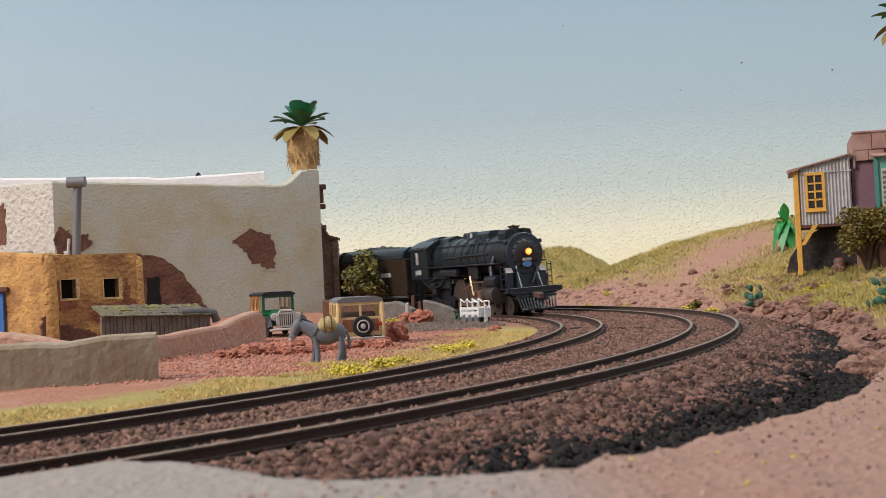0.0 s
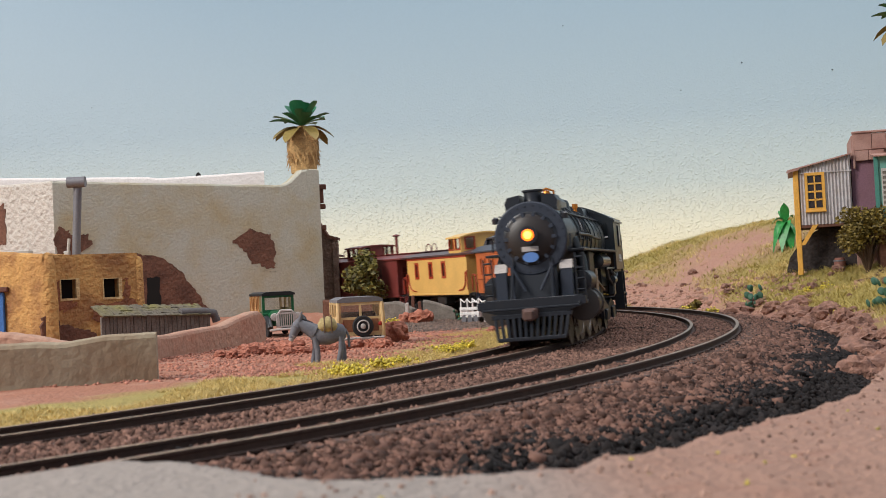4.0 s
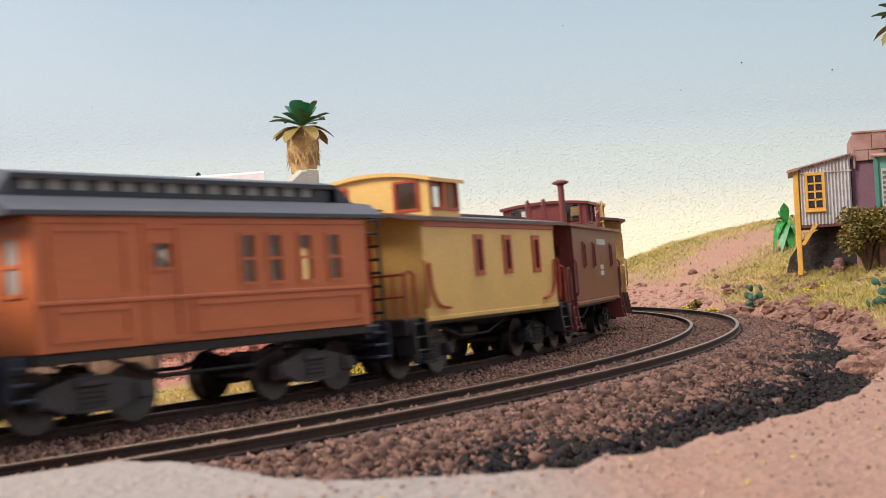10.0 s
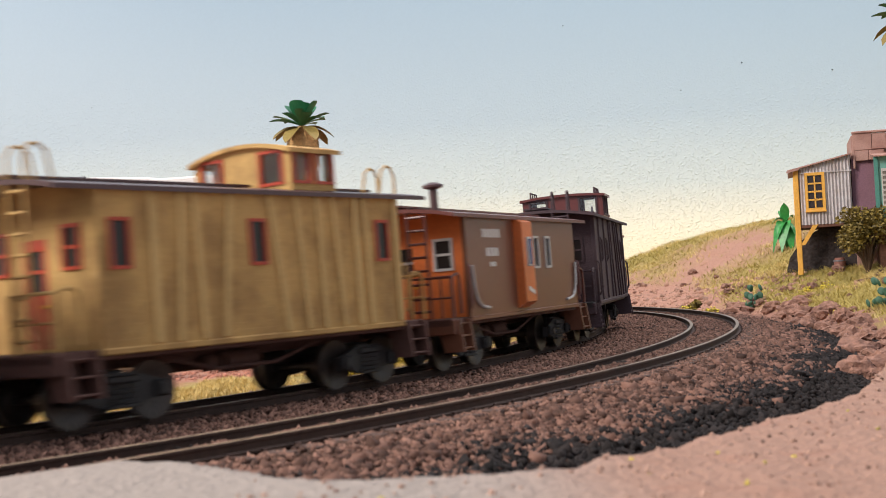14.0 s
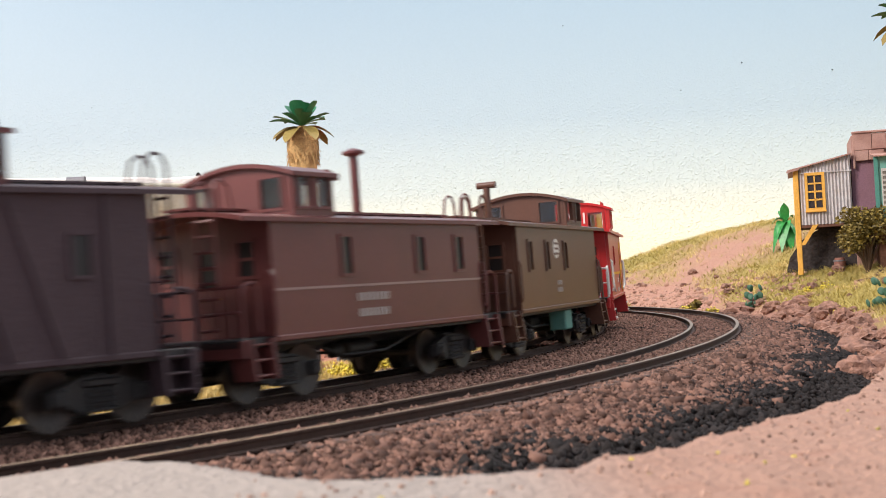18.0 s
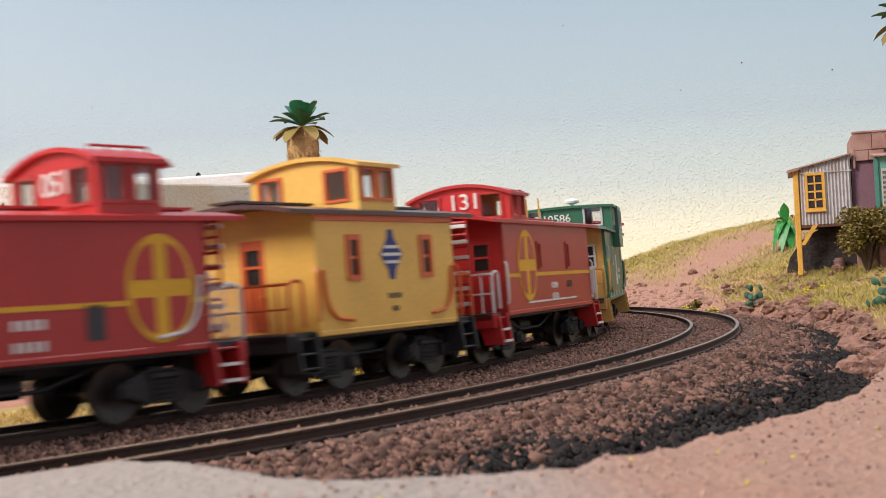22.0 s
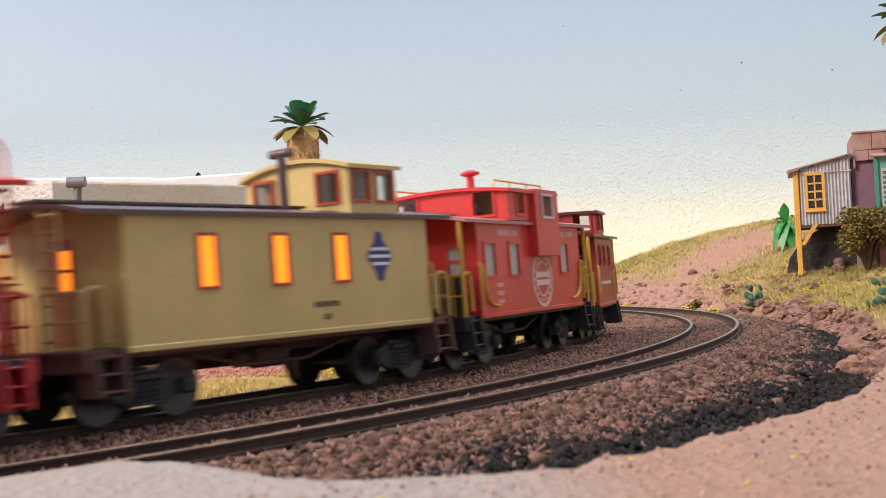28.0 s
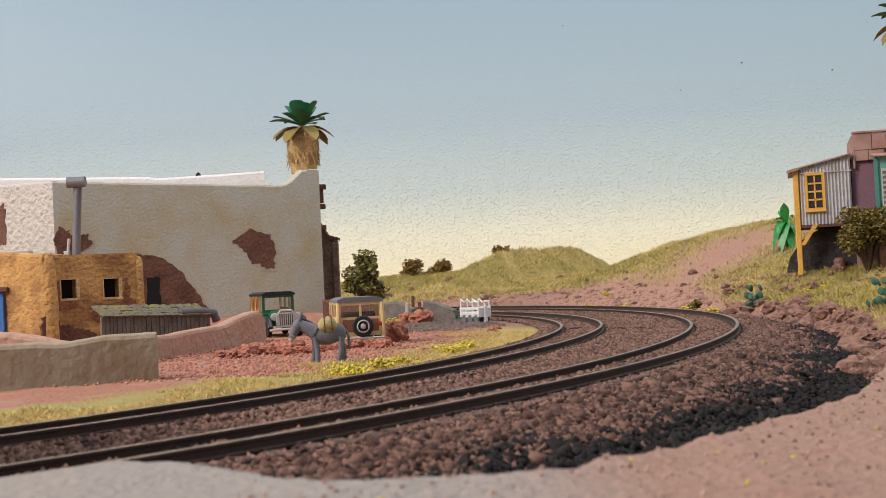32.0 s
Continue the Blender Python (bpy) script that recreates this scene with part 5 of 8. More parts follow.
def driver(e, parent, m):
    """A spoked driving wheel: tyre, hub, spokes, counterweight and crank pin."""
    r = 9.9
    mt = Matrix.Rotation(-e * math.pi / 2, 4, "X")
    w = part("driver", Geo().lathe([(r - 1.7, -0.9), (r - 0.2, -1.1), (r, -0.8), (r, 1.0), (r + 0.7, 1.1), (r + 0.7, 1.6), (r - 1.5, 1.5), (r - 1.7, 1.2)], 36, mt), DRIVER, parent, m=m, smooth=35)
    part("hub", Geo().lathe([(0.8, -1.5), (2.4, -1.4), (2.6, -0.8), (2.6, 0.9), (0.8, 1.0)], 20, mt), DRIVER, w, smooth=35)
    spoke = Geo().tube((2.0, 0, 0), (8.6, 0, 0), 0.55, 6, 0.42).mesh("spoke")
    for k in range(14):
        part("spoke", spoke, DRIVER, w, m=pose(0, 0, 0, 0, 360 * k / 14, 0))
    poly = [(8.4 * math.cos(t), 8.4 * math.sin(t)) for t in np.linspace(math.pi * 0.72, math.pi * 1.28, 9)]
    part("counterweight", Geo().prism(poly, -0.7, 0.7, "y"), DRIVER, w)
    part("crank_pin", Geo().tube((4.0, 0, 0), (4.0, e * 2.4, 0), 1.1, 10), RODS, w)
    return w


def build_loco():
    S0 = 160.0
    c = thing("steam_locomotive", car_pose(S0), "black model steam locomotive with lit headlamp and spoked drivers", "locomotive", "cars of the train")
    CARS.append((c, S0))
    ZB, RB = 33.6, 11.6
    # boiler, smokebox, firebox
    g = Geo().lathe([(RB - 0.3, 0), (RB + 0.2, 2), (RB + 0.2, 26), (RB - 0.1, 40), (RB - 0.2, 80)], 40, along_x(-38, 0, ZB))
    part("boiler", g, LOCO, c, smooth=40)
    g = Geo().lathe([(RB - 0.3, 0), (RB + 0.1, 0.4), (RB + 0.1, 19.8), (RB - 0.8, 20.4), (RB - 1.4, 20.4)], 40, along_x(42, 0, ZB))
    part("smokebox", g, LOCO2, c, smooth=40)
    g = Geo().lathe([(7.6, 0), (8.0, 0.5), (7.6, 1.2), (6.4, 1.9), (4, 2.5), (0.5, 2.8)], 36, along_x(62.2, 0, ZB))
    part("front_plate", Geo().lathe([(8.3, 0), (8.3, 0.5), (11.2, 0.5), (11.6, 0.2), (11.6, -0.4)], 44, along_x(62.2, 0, ZB)), SLATE, c, "slate grey front ring", smooth=30)
    d = part("smokebox_door", g, SOOT, c, smooth=40)
    g = Geo()
    for k in range(26):
        a = 2 * math.pi * k / 26
        g.tube((62.0, 10.4 * math.cos(a), ZB + 10.4 * math.sin(a)), (63.0, 10.4 * math.cos(a), ZB + 10.4 * math.sin(a)), 0.35, 6)
    part("rivet_ring", g, SLATE, c)
    for k in range(14):
        a = 2 * math.pi * (k + 0.5) / 14
        part("door_dog", Geo().box(62.6, 63.8, -0.6, 0.6, 6.6, 8.4, 0.15, Matrix.Translation((0, 0, ZB)) @ Matrix.Rotation(a, 4, "X")), SLATE, d)
    part("smokebox_ring", Geo().lathe([(7.9, 0), (8.5, 0.5), (8.5, 1.0), (7.9, 1.3)], 36, along_x(61.9, 0, ZB)), LOCO2, c, smooth=40)
    for i, x in enumerate((34, 24.5, 14, 3.5, -7, -17, -27, -36)):
        part("boiler_band", Geo().lathe([(RB - 0.3, 0), (RB + 0.35, 0.05), (RB + 0.35, 0.75), (RB - 0.3, 0.8)], 40, along_x(x, 0, ZB)), LOCO, c, smooth=40)
    hl = part("headlamp", Geo().lathe([(2.2, 0), (2.6, 0.3), (2.6, 3.0), (2.9, 3.2), (2.9, 3.7), (2.3, 3.7)], 24, along_x(63.6, 0, ZB + 0.9)), LOCO2, c, smooth=40)
    part("lamp_lens", Geo().lathe([(0.3, 0.5), (1.6, 0.3), (2.3, -0.2), (2.3, -0.4)], 24, along_x(67.2, 0, ZB + 0.9)), HEADLIGHT, hl, "lit headlamp lens")
    part("lamp_bulb", Geo().lathe([(0.2, 1.0), (0.7, 0.9), (1.1, 0.6), (1.2, 0.2)], 20, along_x(67.3, 0, ZB + 0.9)), BULB, hl, "glowing bulb")
    part("number_plate", Geo().box(64.6, 65.3, -2.6, 2.6, ZB - 4.2, ZB - 2.6, 0.1), SHIELD, c)
    g = Geo().prism([(2.5 * math.cos(t), ZB - 6.0 + 1.6 * math.sin(t)) for t in np.linspace(0, 2 * math.pi, 24, endpoint=False)], 64.3, 65.2, "x")
    part("front_badge", g, paint("badge_blue", (96, 136, 200), rough=0.4), c)
    # fittings on top
    g = Geo().lathe([(4.0, -1.2), (3.2, 0.2), (2.9, 1.2), (2.9, 3.6), (3.4, 3.9), (3.4, 4.4), (2.3, 4.4), (2.2, 2.0)], 26, Matrix.Translation((52, 0, ZB + RB - 0.2)))
    part("smokestack", g, LOCO2, c, smooth=35)
    g = Geo()
    for e in (-1, 1):
        g.prism([(e * 3.4, 44.2), (e * 8.2, 41.6), (e * 8.5, 45.4), (e * 7.6, 47.2), (e * 3.6, 47.8)], 48, 57, "x")
    part("feedwater_heater", g, LOCO2, c)
    b = part("bell", Geo().lathe([(0.3, 2.6), (1.0, 2.4), (1.4, 1.2), (1.9, 0.2), (2.1, -0.3)], 18, Matrix.Translation((45, 3.4, ZB + RB + 1.6))), BRASS, c, "brass bell", smooth=40)
    part("bell_yoke", Geo().path([(45, 1.0, ZB + RB - 0.5), (45, 1.0, ZB + RB + 3.8), (45, 3.4, ZB + RB + 4.8), (45, 5.8, ZB + RB + 3.8), (45, 5.8, ZB + RB - 1.5)], 0.4), BRASS, b)
    g = Geo().prism([(-5.2, 43.0), (-5.2, 46.6), (-3.6, 48.2), (3.6, 48.2), (5.2, 46.6), (5.2, 43.0)], 14, 30, "x")
    part("sand_dome", g, LOCO, c, smooth=35)
    g = Geo().lathe([(5.2, -1.5), (4.4, 0.3), (4.2, 2.0), (3.6, 3.2), (2, 3.8), (0.3, 3.9)], 24, Matrix.Translation((0, 0, ZB + RB - 0.2)))
    part("steam_dome", g, LOCO, c, smooth=40)
    for x, r in ((-8, 1.3), (-12, 1.3)):
        part("safety_valve", Geo().lathe([(r, -1), (r, 2.2), (r * 0.6, 2.4), (r * 0.6, 3.4)], 12, Matrix.Translation((x, 0, ZB + RB - 0.1))), LOCO2, c, smooth=40)
    part("whistle", Geo().tube((-20, 3.5, ZB + RB - 1.5), (-20, 3.5, ZB + RB + 2.6), 0.7, 8).tube((-20, 3.5, ZB + RB + 1.0), (-20, 3.5, ZB + RB + 2.6), 1.1, 10), BRASS, c)
    part("turret_cover", Geo().prism([(-7, 41), (-5.4, 46.2), (0, 47.6), (5.4, 46.2), (7, 41)], -38, -24, "x"), LOCO, c, smooth=40)
    # pipes and handrails along both sides
    for e in (-1, 1):
        g = Geo().path([(60, e * 9.8, ZB + 7.6)] + [(x, e * 9.9, ZB + 7.6) for x in range(50, -45, -12)], 0.35)
        for x in range(54, -45, -14):
            g.tube((x, e * 8.4, ZB + 7.6), (x, e * 10.1, ZB + 7.6), 0.3, 5)
        part("handrail", g, LOCO2, c)
        g = Geo()
        for x in (30, 20, 10):
            pts = [(18, e * 4.4, 45.2)] + [(18 + (x - 18) * k / 5, e * RB * 1.02 * math.sin(0.35 + k * 0.26), ZB + RB * 1.02 * math.cos(0.35 + k * 0.26)) for k in range(1, 6)]
            g.path(pts, 0.32)
        part("sand_pipe", g, LOCO2, c)
        part("air_reservoir", Geo().lathe([(0.5, 0), (2.6, 0.6), (2.6, 24), (0.5, 24.6)], 18, along_x(-22, e * 12.6, 25.2)), LOCO, c, smooth=40)
        rb = Geo().box(-38, 58, min(e * 9.5, e * 16.0), max(e * 9.5, e * 16.0), 28.6, 29.4, 0.15)
        part("running_board", rb, LOCO2, c)
        for x in (30, 18, 6, -6, -18, -30):
            part("pipe_clamp", Geo().tube((x, e * RB * 0.62, ZB + RB * 0.8), (x - 2.6, e * RB * 0.8, ZB + RB * 0.64), 0.45, 6), LOCO2, c)
        part("injector_pipe", Geo().path([(40, e * 11.9, ZB + 1.0), (10, e * 12.0, ZB + 1.0), (-2, e * 12.0, ZB + 0.4), (-20, e * 12.0, ZB + 0.2)], 0.55, 8), LOCO2, c, smooth=40)
        g = Geo()
        g.path([(47, e * 10.9, 33), (46, e * 13.2, 26), (48, e * 13.8, 20)], 1.7, 10)
        part("steam_pipe", g, LOCO, c, smooth=40)
        # cylinders
        cy = part("cylinder", Geo().lathe([(1, 0), (5.2, 0.3), (5.2, 1.6), (4.6, 1.8), (4.6, 11.2), (5.2, 11.4), (5.2, 12.7), (1, 13)], 24, along_x(43, e * 14.0, 11.6)), paint("cylinder_brown", (70, 62, 57), rough=0.35), c, smooth=35)
        part("valve_chest", Geo().lathe([(1, 0), (3.3, 0.3), (3.3, 13.6), (1, 14)], 20, along_x(42.5, e * 14.0, 19.0)), LOCO2, cy, smooth=35)
        part("cylinder_saddle", Geo().box(43.5, 55.5, min(e * 6, e * 14), max(e * 6, e * 14), 11, 22.5, 0.6), LOCO2, cy)
        g = Geo().box(24, 43, min(e * 14.2, e * 15.0), max(e * 14.2, e * 15.0), 13.4, 14.4).box(24, 43, min(e * 14.2, e * 15.0), max(e * 14.2, e * 15.0), 9.0, 10.0)
        g.box(30, 34, min(e * 13.8, e * 15.6), max(e * 13.8, e * 15.6), 9.8, 13.6, 0.3).tube((34, e * 14.4, 11.7), (43, e * 14.4, 11.7), 0.6, 8)
        part("crosshead_guide", g, RODS, c)
        g = Geo().path([(20, e * 14.2, 22.5), (22, e * 14.6, 17), (24, e * 14.6, 11.5)], 0.6).path([(22, e * 14.2, 19), (42, e * 14.2, 19)], 0.5).path([(14, e * 15.8, 15), (21, e * 14.8, 18)], 0.5)
        part("valve_gear", g, RODS, c)
        part("valve_hanger", Geo().box(16, 28, min(e * 11, e * 13.4), max(e * 11, e * 13.4), 20.5, 28.6, 0.4), LOCO2, c)
        part("main_frame", Geo().box(-24, 62, min(e * 5.0, e * 6.0), max(e * 5.0, e * 6.0), 8.5, 18.5, 0.3), LOCO2, c)
        for x in (32, 14, -4):
            w = driver(e, c, P(x, e * 8.0, 9.9))
            SPINNING.append((w, x, e))
        g = Geo()
        for x in (32, 14, -4):
            g.tube((x, e * 10.4, 0), (x, e * 11.4, 0), 1.7, 12)
        g.box(-4, 32, min(e * 10.6, e * 11.3), max(e * 10.6, e * 11.3), -0.8, 0.8, 0.15)
        SIDE_RODS.append((part("side_rod", g, RODS, c, m=P(4, 0, 9.9)), e, 0))
        g = Geo().box(0, 18, min(e * 11.6, e * 12.3), max(e * 11.6, e * 12.3), -0.7, 0.7, 0.15).tube((0, e * 11.4, 0), (0, e * 12.5, 0), 1.6, 12)
        SIDE_RODS.append((part("main_rod", g, RODS, c, m=P(18, 0, 9.9)), e, 1))
        # brake shoes, hangers, pipes and injector below the cab
        g = Geo()
        for x in (23, 5):
            g.box(x - 1.1, x + 1.1, min(e * 7.6, e * 9.0), max(e * 7.6, e * 9.0), 5, 14, 0.3)
        part("brake_hanger", g, LOCO2, c)
        g = Geo().path([(-14, e * 13.5, 27), (-22, e * 13.5, 19), (-36, e * 13.8, 15), (-58, e * 13.8, 24)], 0.7)
        g.path([(-18, e * 13, 28), (-30, e * 13.6, 22), (-44, e * 13.6, 20)], 0.6)
        g.path([(-12, e * 14.2, 22.5), (-44, e * 14.2, 22.5)], 0.45)
        part("cab_piping", g, LOCO, c)
        part("injector", Geo().tube((-30, e * 13.8, 18), (-38, e * 13.8, 18), 1.6, 10).box(-36, -31, min(e * 12, e * 14.6), max(e * 12, e * 14.6), 12, 17, 0.5), LOCO, c)
        part("firebox_side", Geo().prism([(-38, 16), (-14, 16), (-12, 28.4), (-38, 28.4)], e * 10.4, e * 12.0, "y"), LOCO, c)
        part("ash_pan", Geo().prism([(-36, 8), (-22, 8), (-17, 15.8), (-38, 15.8)], e * 6, e * 9.4, "y"), LOCO2, c)
        # trailing truck
        part("trailing_frame", Geo().prism([(-48, 4), (-14, 4), (-12, 9), (-20, 11), (-30, 8.5), (-40, 11), (-50, 9)], e * 11.0, e * 12.4, "y").box(-24, -17, min(e * 12.3, e * 13.4), max(e * 12.3, e * 13.4), 3.5, 7.5, 0.3).box(-44, -37, min(e * 12.3, e * 13.4), max(e * 12.3, e * 13.4), 3.5, 8.0, 0.3), LOCO2, c, m=P(5, 0, 0))
        part("cab_steps", Geo().box(-69, -62, min(e * 12, e * 15.8), max(e * 12, e * 15.8), 12, 12.6, 0.1).box(-69, -62, min(e * 12, e * 15.8), max(e * 12, e * 15.8), 7, 7.6, 0.1).box(-69.6, -69, min(e * 12, e * 15.8), max(e * 12, e * 15.8), 6, 21, 0.1).box(-62, -61.4, min(e * 12, e * 15.8), max(e * 12, e * 15.8), 6, 21, 0.1), LOCO2, c, m=P(8, 0, 0))
        # front end
        part("pump_shield", Geo().prism([(e * 8.6, 15.0), (e * 8.6, 23.4), (e * 12.2, 23.4), (e * 12.2, 15.0)], 60.5, 63.0, "x"), SLATE, c)
        # pale colour on the slope stands in for light glancing off the shield
        part("shield_top_glint", Geo().prism([(60.0, 23.4), (63.2, 23.4), (61.4, 26.2), (60.0, 26.2)], e * 8.4, e * 12.4, "y"), SHIELD, c, "sloping shield top with its glint put in as pale colour")
        part("cross_brace", Geo().path([(64.2, e * 6.6, 25), (65.0, e * 2.4, 17.2)], 0.5).path([(64.2, e * 6.2, 25.5), (64.6, e * 6.2, 15)], 0.55), SLATE, c)
        part("front_ladder", ladder(Geo(), 62.5, e * 14.6, 14.5, 28.0, 2.6, "y", 4, 0.3), LOCO2, c)
        part("marker_lamp", Geo().lathe([(1.1, 0), (1.2, 1.6), (0.5, 2.2)], 12, Matrix.Translation((61.0, e * 11.0, ZB + 5.4))), LOCO2, c, smooth=40)
        part("pilot_step", Geo().box(66, 69.5, min(e * 12, e * 17), max(e * 12, e * 17), 12.2, 13.2, 0.15), LOCO2, c)
        part("front_brace", Geo().path([(62, e * 6, 28), (69, e * 6.5, 14)], 0.5), LOCO2, c)
        part("flag_holder", Geo().tube((62.0, e * 12.4, 30), (62.0, e * 12.4, 34), 0.35, 6), LOCO2, c)
    for x in (52, 38):
        w = part("wheelset", wheelset_geo(4.9), WHEEL, c, m=P(x + 6, 0, 4.9), smooth=40)
        ROLLING.append((w, 4.9))
    for x in (-15.5, -35.5):
        w = part("wheelset", wheelset_geo(5.4), WHEEL, c, m=P(x, 0, 5.4), smooth=40)
        ROLLING.append((w, 5.4))
    part("front_deck", Geo().box(56, 71, -14.5, 14.5, 14.0, 15.0, 0.2), LOCO2, c)
    part("pilot_beam", Geo().prism([(-17.0, 14.6), (17.0, 14.6), (17.0, 12.4), (12, 10.8), (8.6, 9.8), (-8.6, 9.8), (-12, 10.8), (-17.0, 12.4)], 69, 71.4, "x"), LOCO2, c)
    part("front_apron", Geo().prism([(58, 15), (63.5, 15), (61.5, 27), (58, 27)], -7.5, 7.5, "y"), LOCO2, c)
    pl = part("pilot", Geo().box(70, 72.5, -12.5, 12.5, 9.0, 10.4, 0.2).box(73.5, 75, -10.5, 10.5, 2.2, 3.4, 0.2), LOCO2, c)
    for k in range(13):
        y = -11.4 + k * 1.9
        part("pilot_bar", Geo().path([(72, y, 9.6), (74.4, y * 0.9, 2.8)], 0.55), LOCO2, pl)
    part("coupler_pocket", Geo().box(71, 76, -2.2, 2.2, 8.6, 12.0, 0.5).box(75, 78, -1.7, 1.7, 8.2, 11.6, 0.6), M("rusty_coupler", S(92, 66, 58), 0.7), c)
    part("cut_lever", Geo().path([(71.8, -15, 13), (72.4, -15, 12), (72.4, 15, 12), (71.8, 15, 13)], 0.35), LOCO2, c)
    # cab
    for e in (-1, 1):
        side = part("cab_side", Geo().panel(-72, -46, 22.0, 42, [(-66, -59, 31.5, 39.0)], min(e * 14.4, e * 15.4), max(e * 14.4, e * 15.4), "y"), LOCO, c, m=P(8, 0, 0))
        part("window_frame", Geo().panel(-66.5, -58.5, 31, 39.5, [(-65.8, -62.8, 31.7, 38.8), (-62.2, -59.2, 31.7, 38.8)], min(e * 15.3, e * 15.7), max(e * 15.3, e * 15.7), "y"), LOCO2, side)
        part("open_sash", Geo().box(-62.4, -59.0, min(e * 15.7, e * 16.0), max(e * 15.7, e * 16.0), 31.4, 39.0, 0.1), paint("pale_sash", (176, 172, 168)), side)
        words(side, "5438", -61, 26.2, 4.2, 15.45, WHITE, e)
        part("cab_grab", Geo().tube((-72.4, e * 15.2, 22), (-72.4, e * 15.2, 36), 0.35, 6), LOCO2, c, m=P(8, 0, 0))
    part("cab_front", Geo().panel(-14.4, 14.4, 30, 42, [(-13, -10.5, 34, 40), (10.5, 13, 34, 40)], -47, -46, "x").prism(roof_arch(14.4, 42, 5.4)[:11], -47, -46, "x"), LOCO, c, m=P(8, 0, 0))
    part("cab_floor", Geo().box(-72, -46, -14.4, 14.4, 20.8, 22.0, 0.2), LOCO2, c, m=P(8, 0, 0))
    part("cab_roof", Geo().prism(roof_arch(16.0, 41.2, 5.8), -74, -45, "x"), LOCO, c, smooth=40, m=P(8, 0, 0))
    part("roof_vent", Geo().prism(roof_arch(8.0, 45.4, 2.6), -66, -52, "x"), LOCO2, c, m=P(8, 0, 0))
    part("backhead", Geo().lathe([(9.5, 0), (10.2, 1), (10.2, 4)], 30, along_x(-44, 0, 34)), LOCO2, c, smooth=40)
    part("drawbar", Geo().box(-74, -62, -1.4, 1.4, 8, 10, 0.3), LOCO2, c)
    # tender
    T0 = 274.6
    t = thing("locomotive_tender", car_pose(T0), "black coal tender with pale lettering bars and rounded bunker", "tender", "cars of the train")
    CARS.append((t, T0))
    h, W = 45.5, 16.4
    # black paint with a warm brown base that stands in for reflected sheen
    TENDER = paint("tender_black", (54, 43, 34), rough=0.26, stain=(16, 0.25, S(50, 44, 40)))
    part("tank", Geo().box(-h, h, -W, W, 12.2, 36.0, 0.5), TENDER, t)
    for e in (-1, 1):
        # rows of rivets and a bottom sill
        g = Geo()
        for x in np.arange(-h + 2, h - 1, 2.4):
            for z in (13.4, 34.6):
                g.box(x - 0.22, x + 0.22, min(e * W, e * (W + 0.2)), max(e * W, e * (W + 0.2)), z - 0.22, z + 0.22)
        tagged(part("rivet_row", g, TENDER, t), kind="stuff")
        part("side_sill", Geo().box(-h - 1, h + 1, min(e * (W - 2), e * (W + 0.5)), max(e * (W - 2), e * (W + 0.5)), 10.8, 12.2, 0.2), paint("worn_sill_grey", (84, 82, 80)), t)
        g = Geo()
        y0 = e * W
        pts = [(y0, 36.0), (e * (W - 0.4), 38.4), (e * (W - 2.2), 41.0), (e * (W - 5.5), 43.0), (e * (W - 6.5), 43.0), (e * (W - 6.5), 36.0)]
        g.prism(pts, -24, h - 2, "x")
        part("bunker_side", g, LOCO, t, smooth=40)
        part("bunker_slope", Geo().prism([(-24, 36), (-24, 43), (-27, 42), (-31, 38.5), (-33, 36)], e * (W - 6.5), e * (W - 1.5), "y"), LOCO, t)
        g = Geo()
        k = 0
        for count in (3, 4, 7):
            for _ in range(count):
                a = 30.0 - k
                g.box(a - 2.8, a, min(e * W, e * (W + 0.12)), max(e * W, e * (W + 0.12)), 24.6, 27.3)
                k += 3.8
            k += 1.9
        part("lettering", g, WHITE, t)
        part("rear_ladder", ladder(Geo(), -h - 0.6, e * 12.5, 12, 40, 4.0, "y", 8, 0.3), LOCO2, t)
        part("grab_iron", Geo().path([(h + 0.5, e * (W - 0.6), 14), (h + 0.7, e * (W - 0.6), 15), (h + 0.7, e * (W - 0.6), 33), (h + 0.2, e * (W - 0.6), 34)], 0.35), LOCO2, t)
    g = Geo()
    rnd = random.Random(5)
    for i in range(260):
        x, y = rnd.uniform(-24, 42), rnd.uniform(-9.5, 9.5)
        z = 40.6 + 2.8 * math.exp(-((x + 4) / 24) ** 2 - (y / 7) ** 2) + rnd.uniform(-0.4, 0.4)
        r = rnd.uniform(1.0, 1.9)
        g.box(-r, r, -r, r, -r, r, r * 0.5, Matrix.Translation((x, y, z)) @ Euler((rnd.random() * 6, rnd.random() * 6, 0)).to_matrix().to_4x4())
    g.box(-24, 44, -10, 10, 36, 41)
    tagged(part("coal_load", g, M("coal", S(44, 42, 42), 0.4, grain=(0.5, 0.3), bump=0.4), t, "heap of dark coal"), kind="stuff")
    part("front_bulkhead", Geo().prism([(-W + 0.3, 36), (-W + 2, 41), (-10, 43.4), (10, 43.4), (W - 2, 41), (W - 0.3, 36)], h - 3, h - 1.5, "x"), LOCO, t)
    part("water_hatch", Geo().lathe([(3.4, 0), (3.4, 1.6), (2.8, 2.0)], 20, Matrix.Translation((-37, 0, 36))), LOCO, t, smooth=30)
    part("rear_rail", Geo().path([(-h - 0.5, -6, 36), (-h - 0.8, -6, 46.0), (-h - 0.3, -5, 47), (-h - 0.3, -3.6, 46), (-h - 0.3, -3.6, 36)], 0.3).path([(-h - 0.5, 9, 30), (-h - 0.8, 9, 44.0), (-h - 0.3, 10, 45), (-h - 0.3, 11, 44), (-h - 0.3, 11, 30)], 0.3), LOCO2, t)
    part("floor", Geo().box(-h - 2, h + 2, -W + 3, W - 3, 9.2, 10.8, 0.2), LOCO2, t)
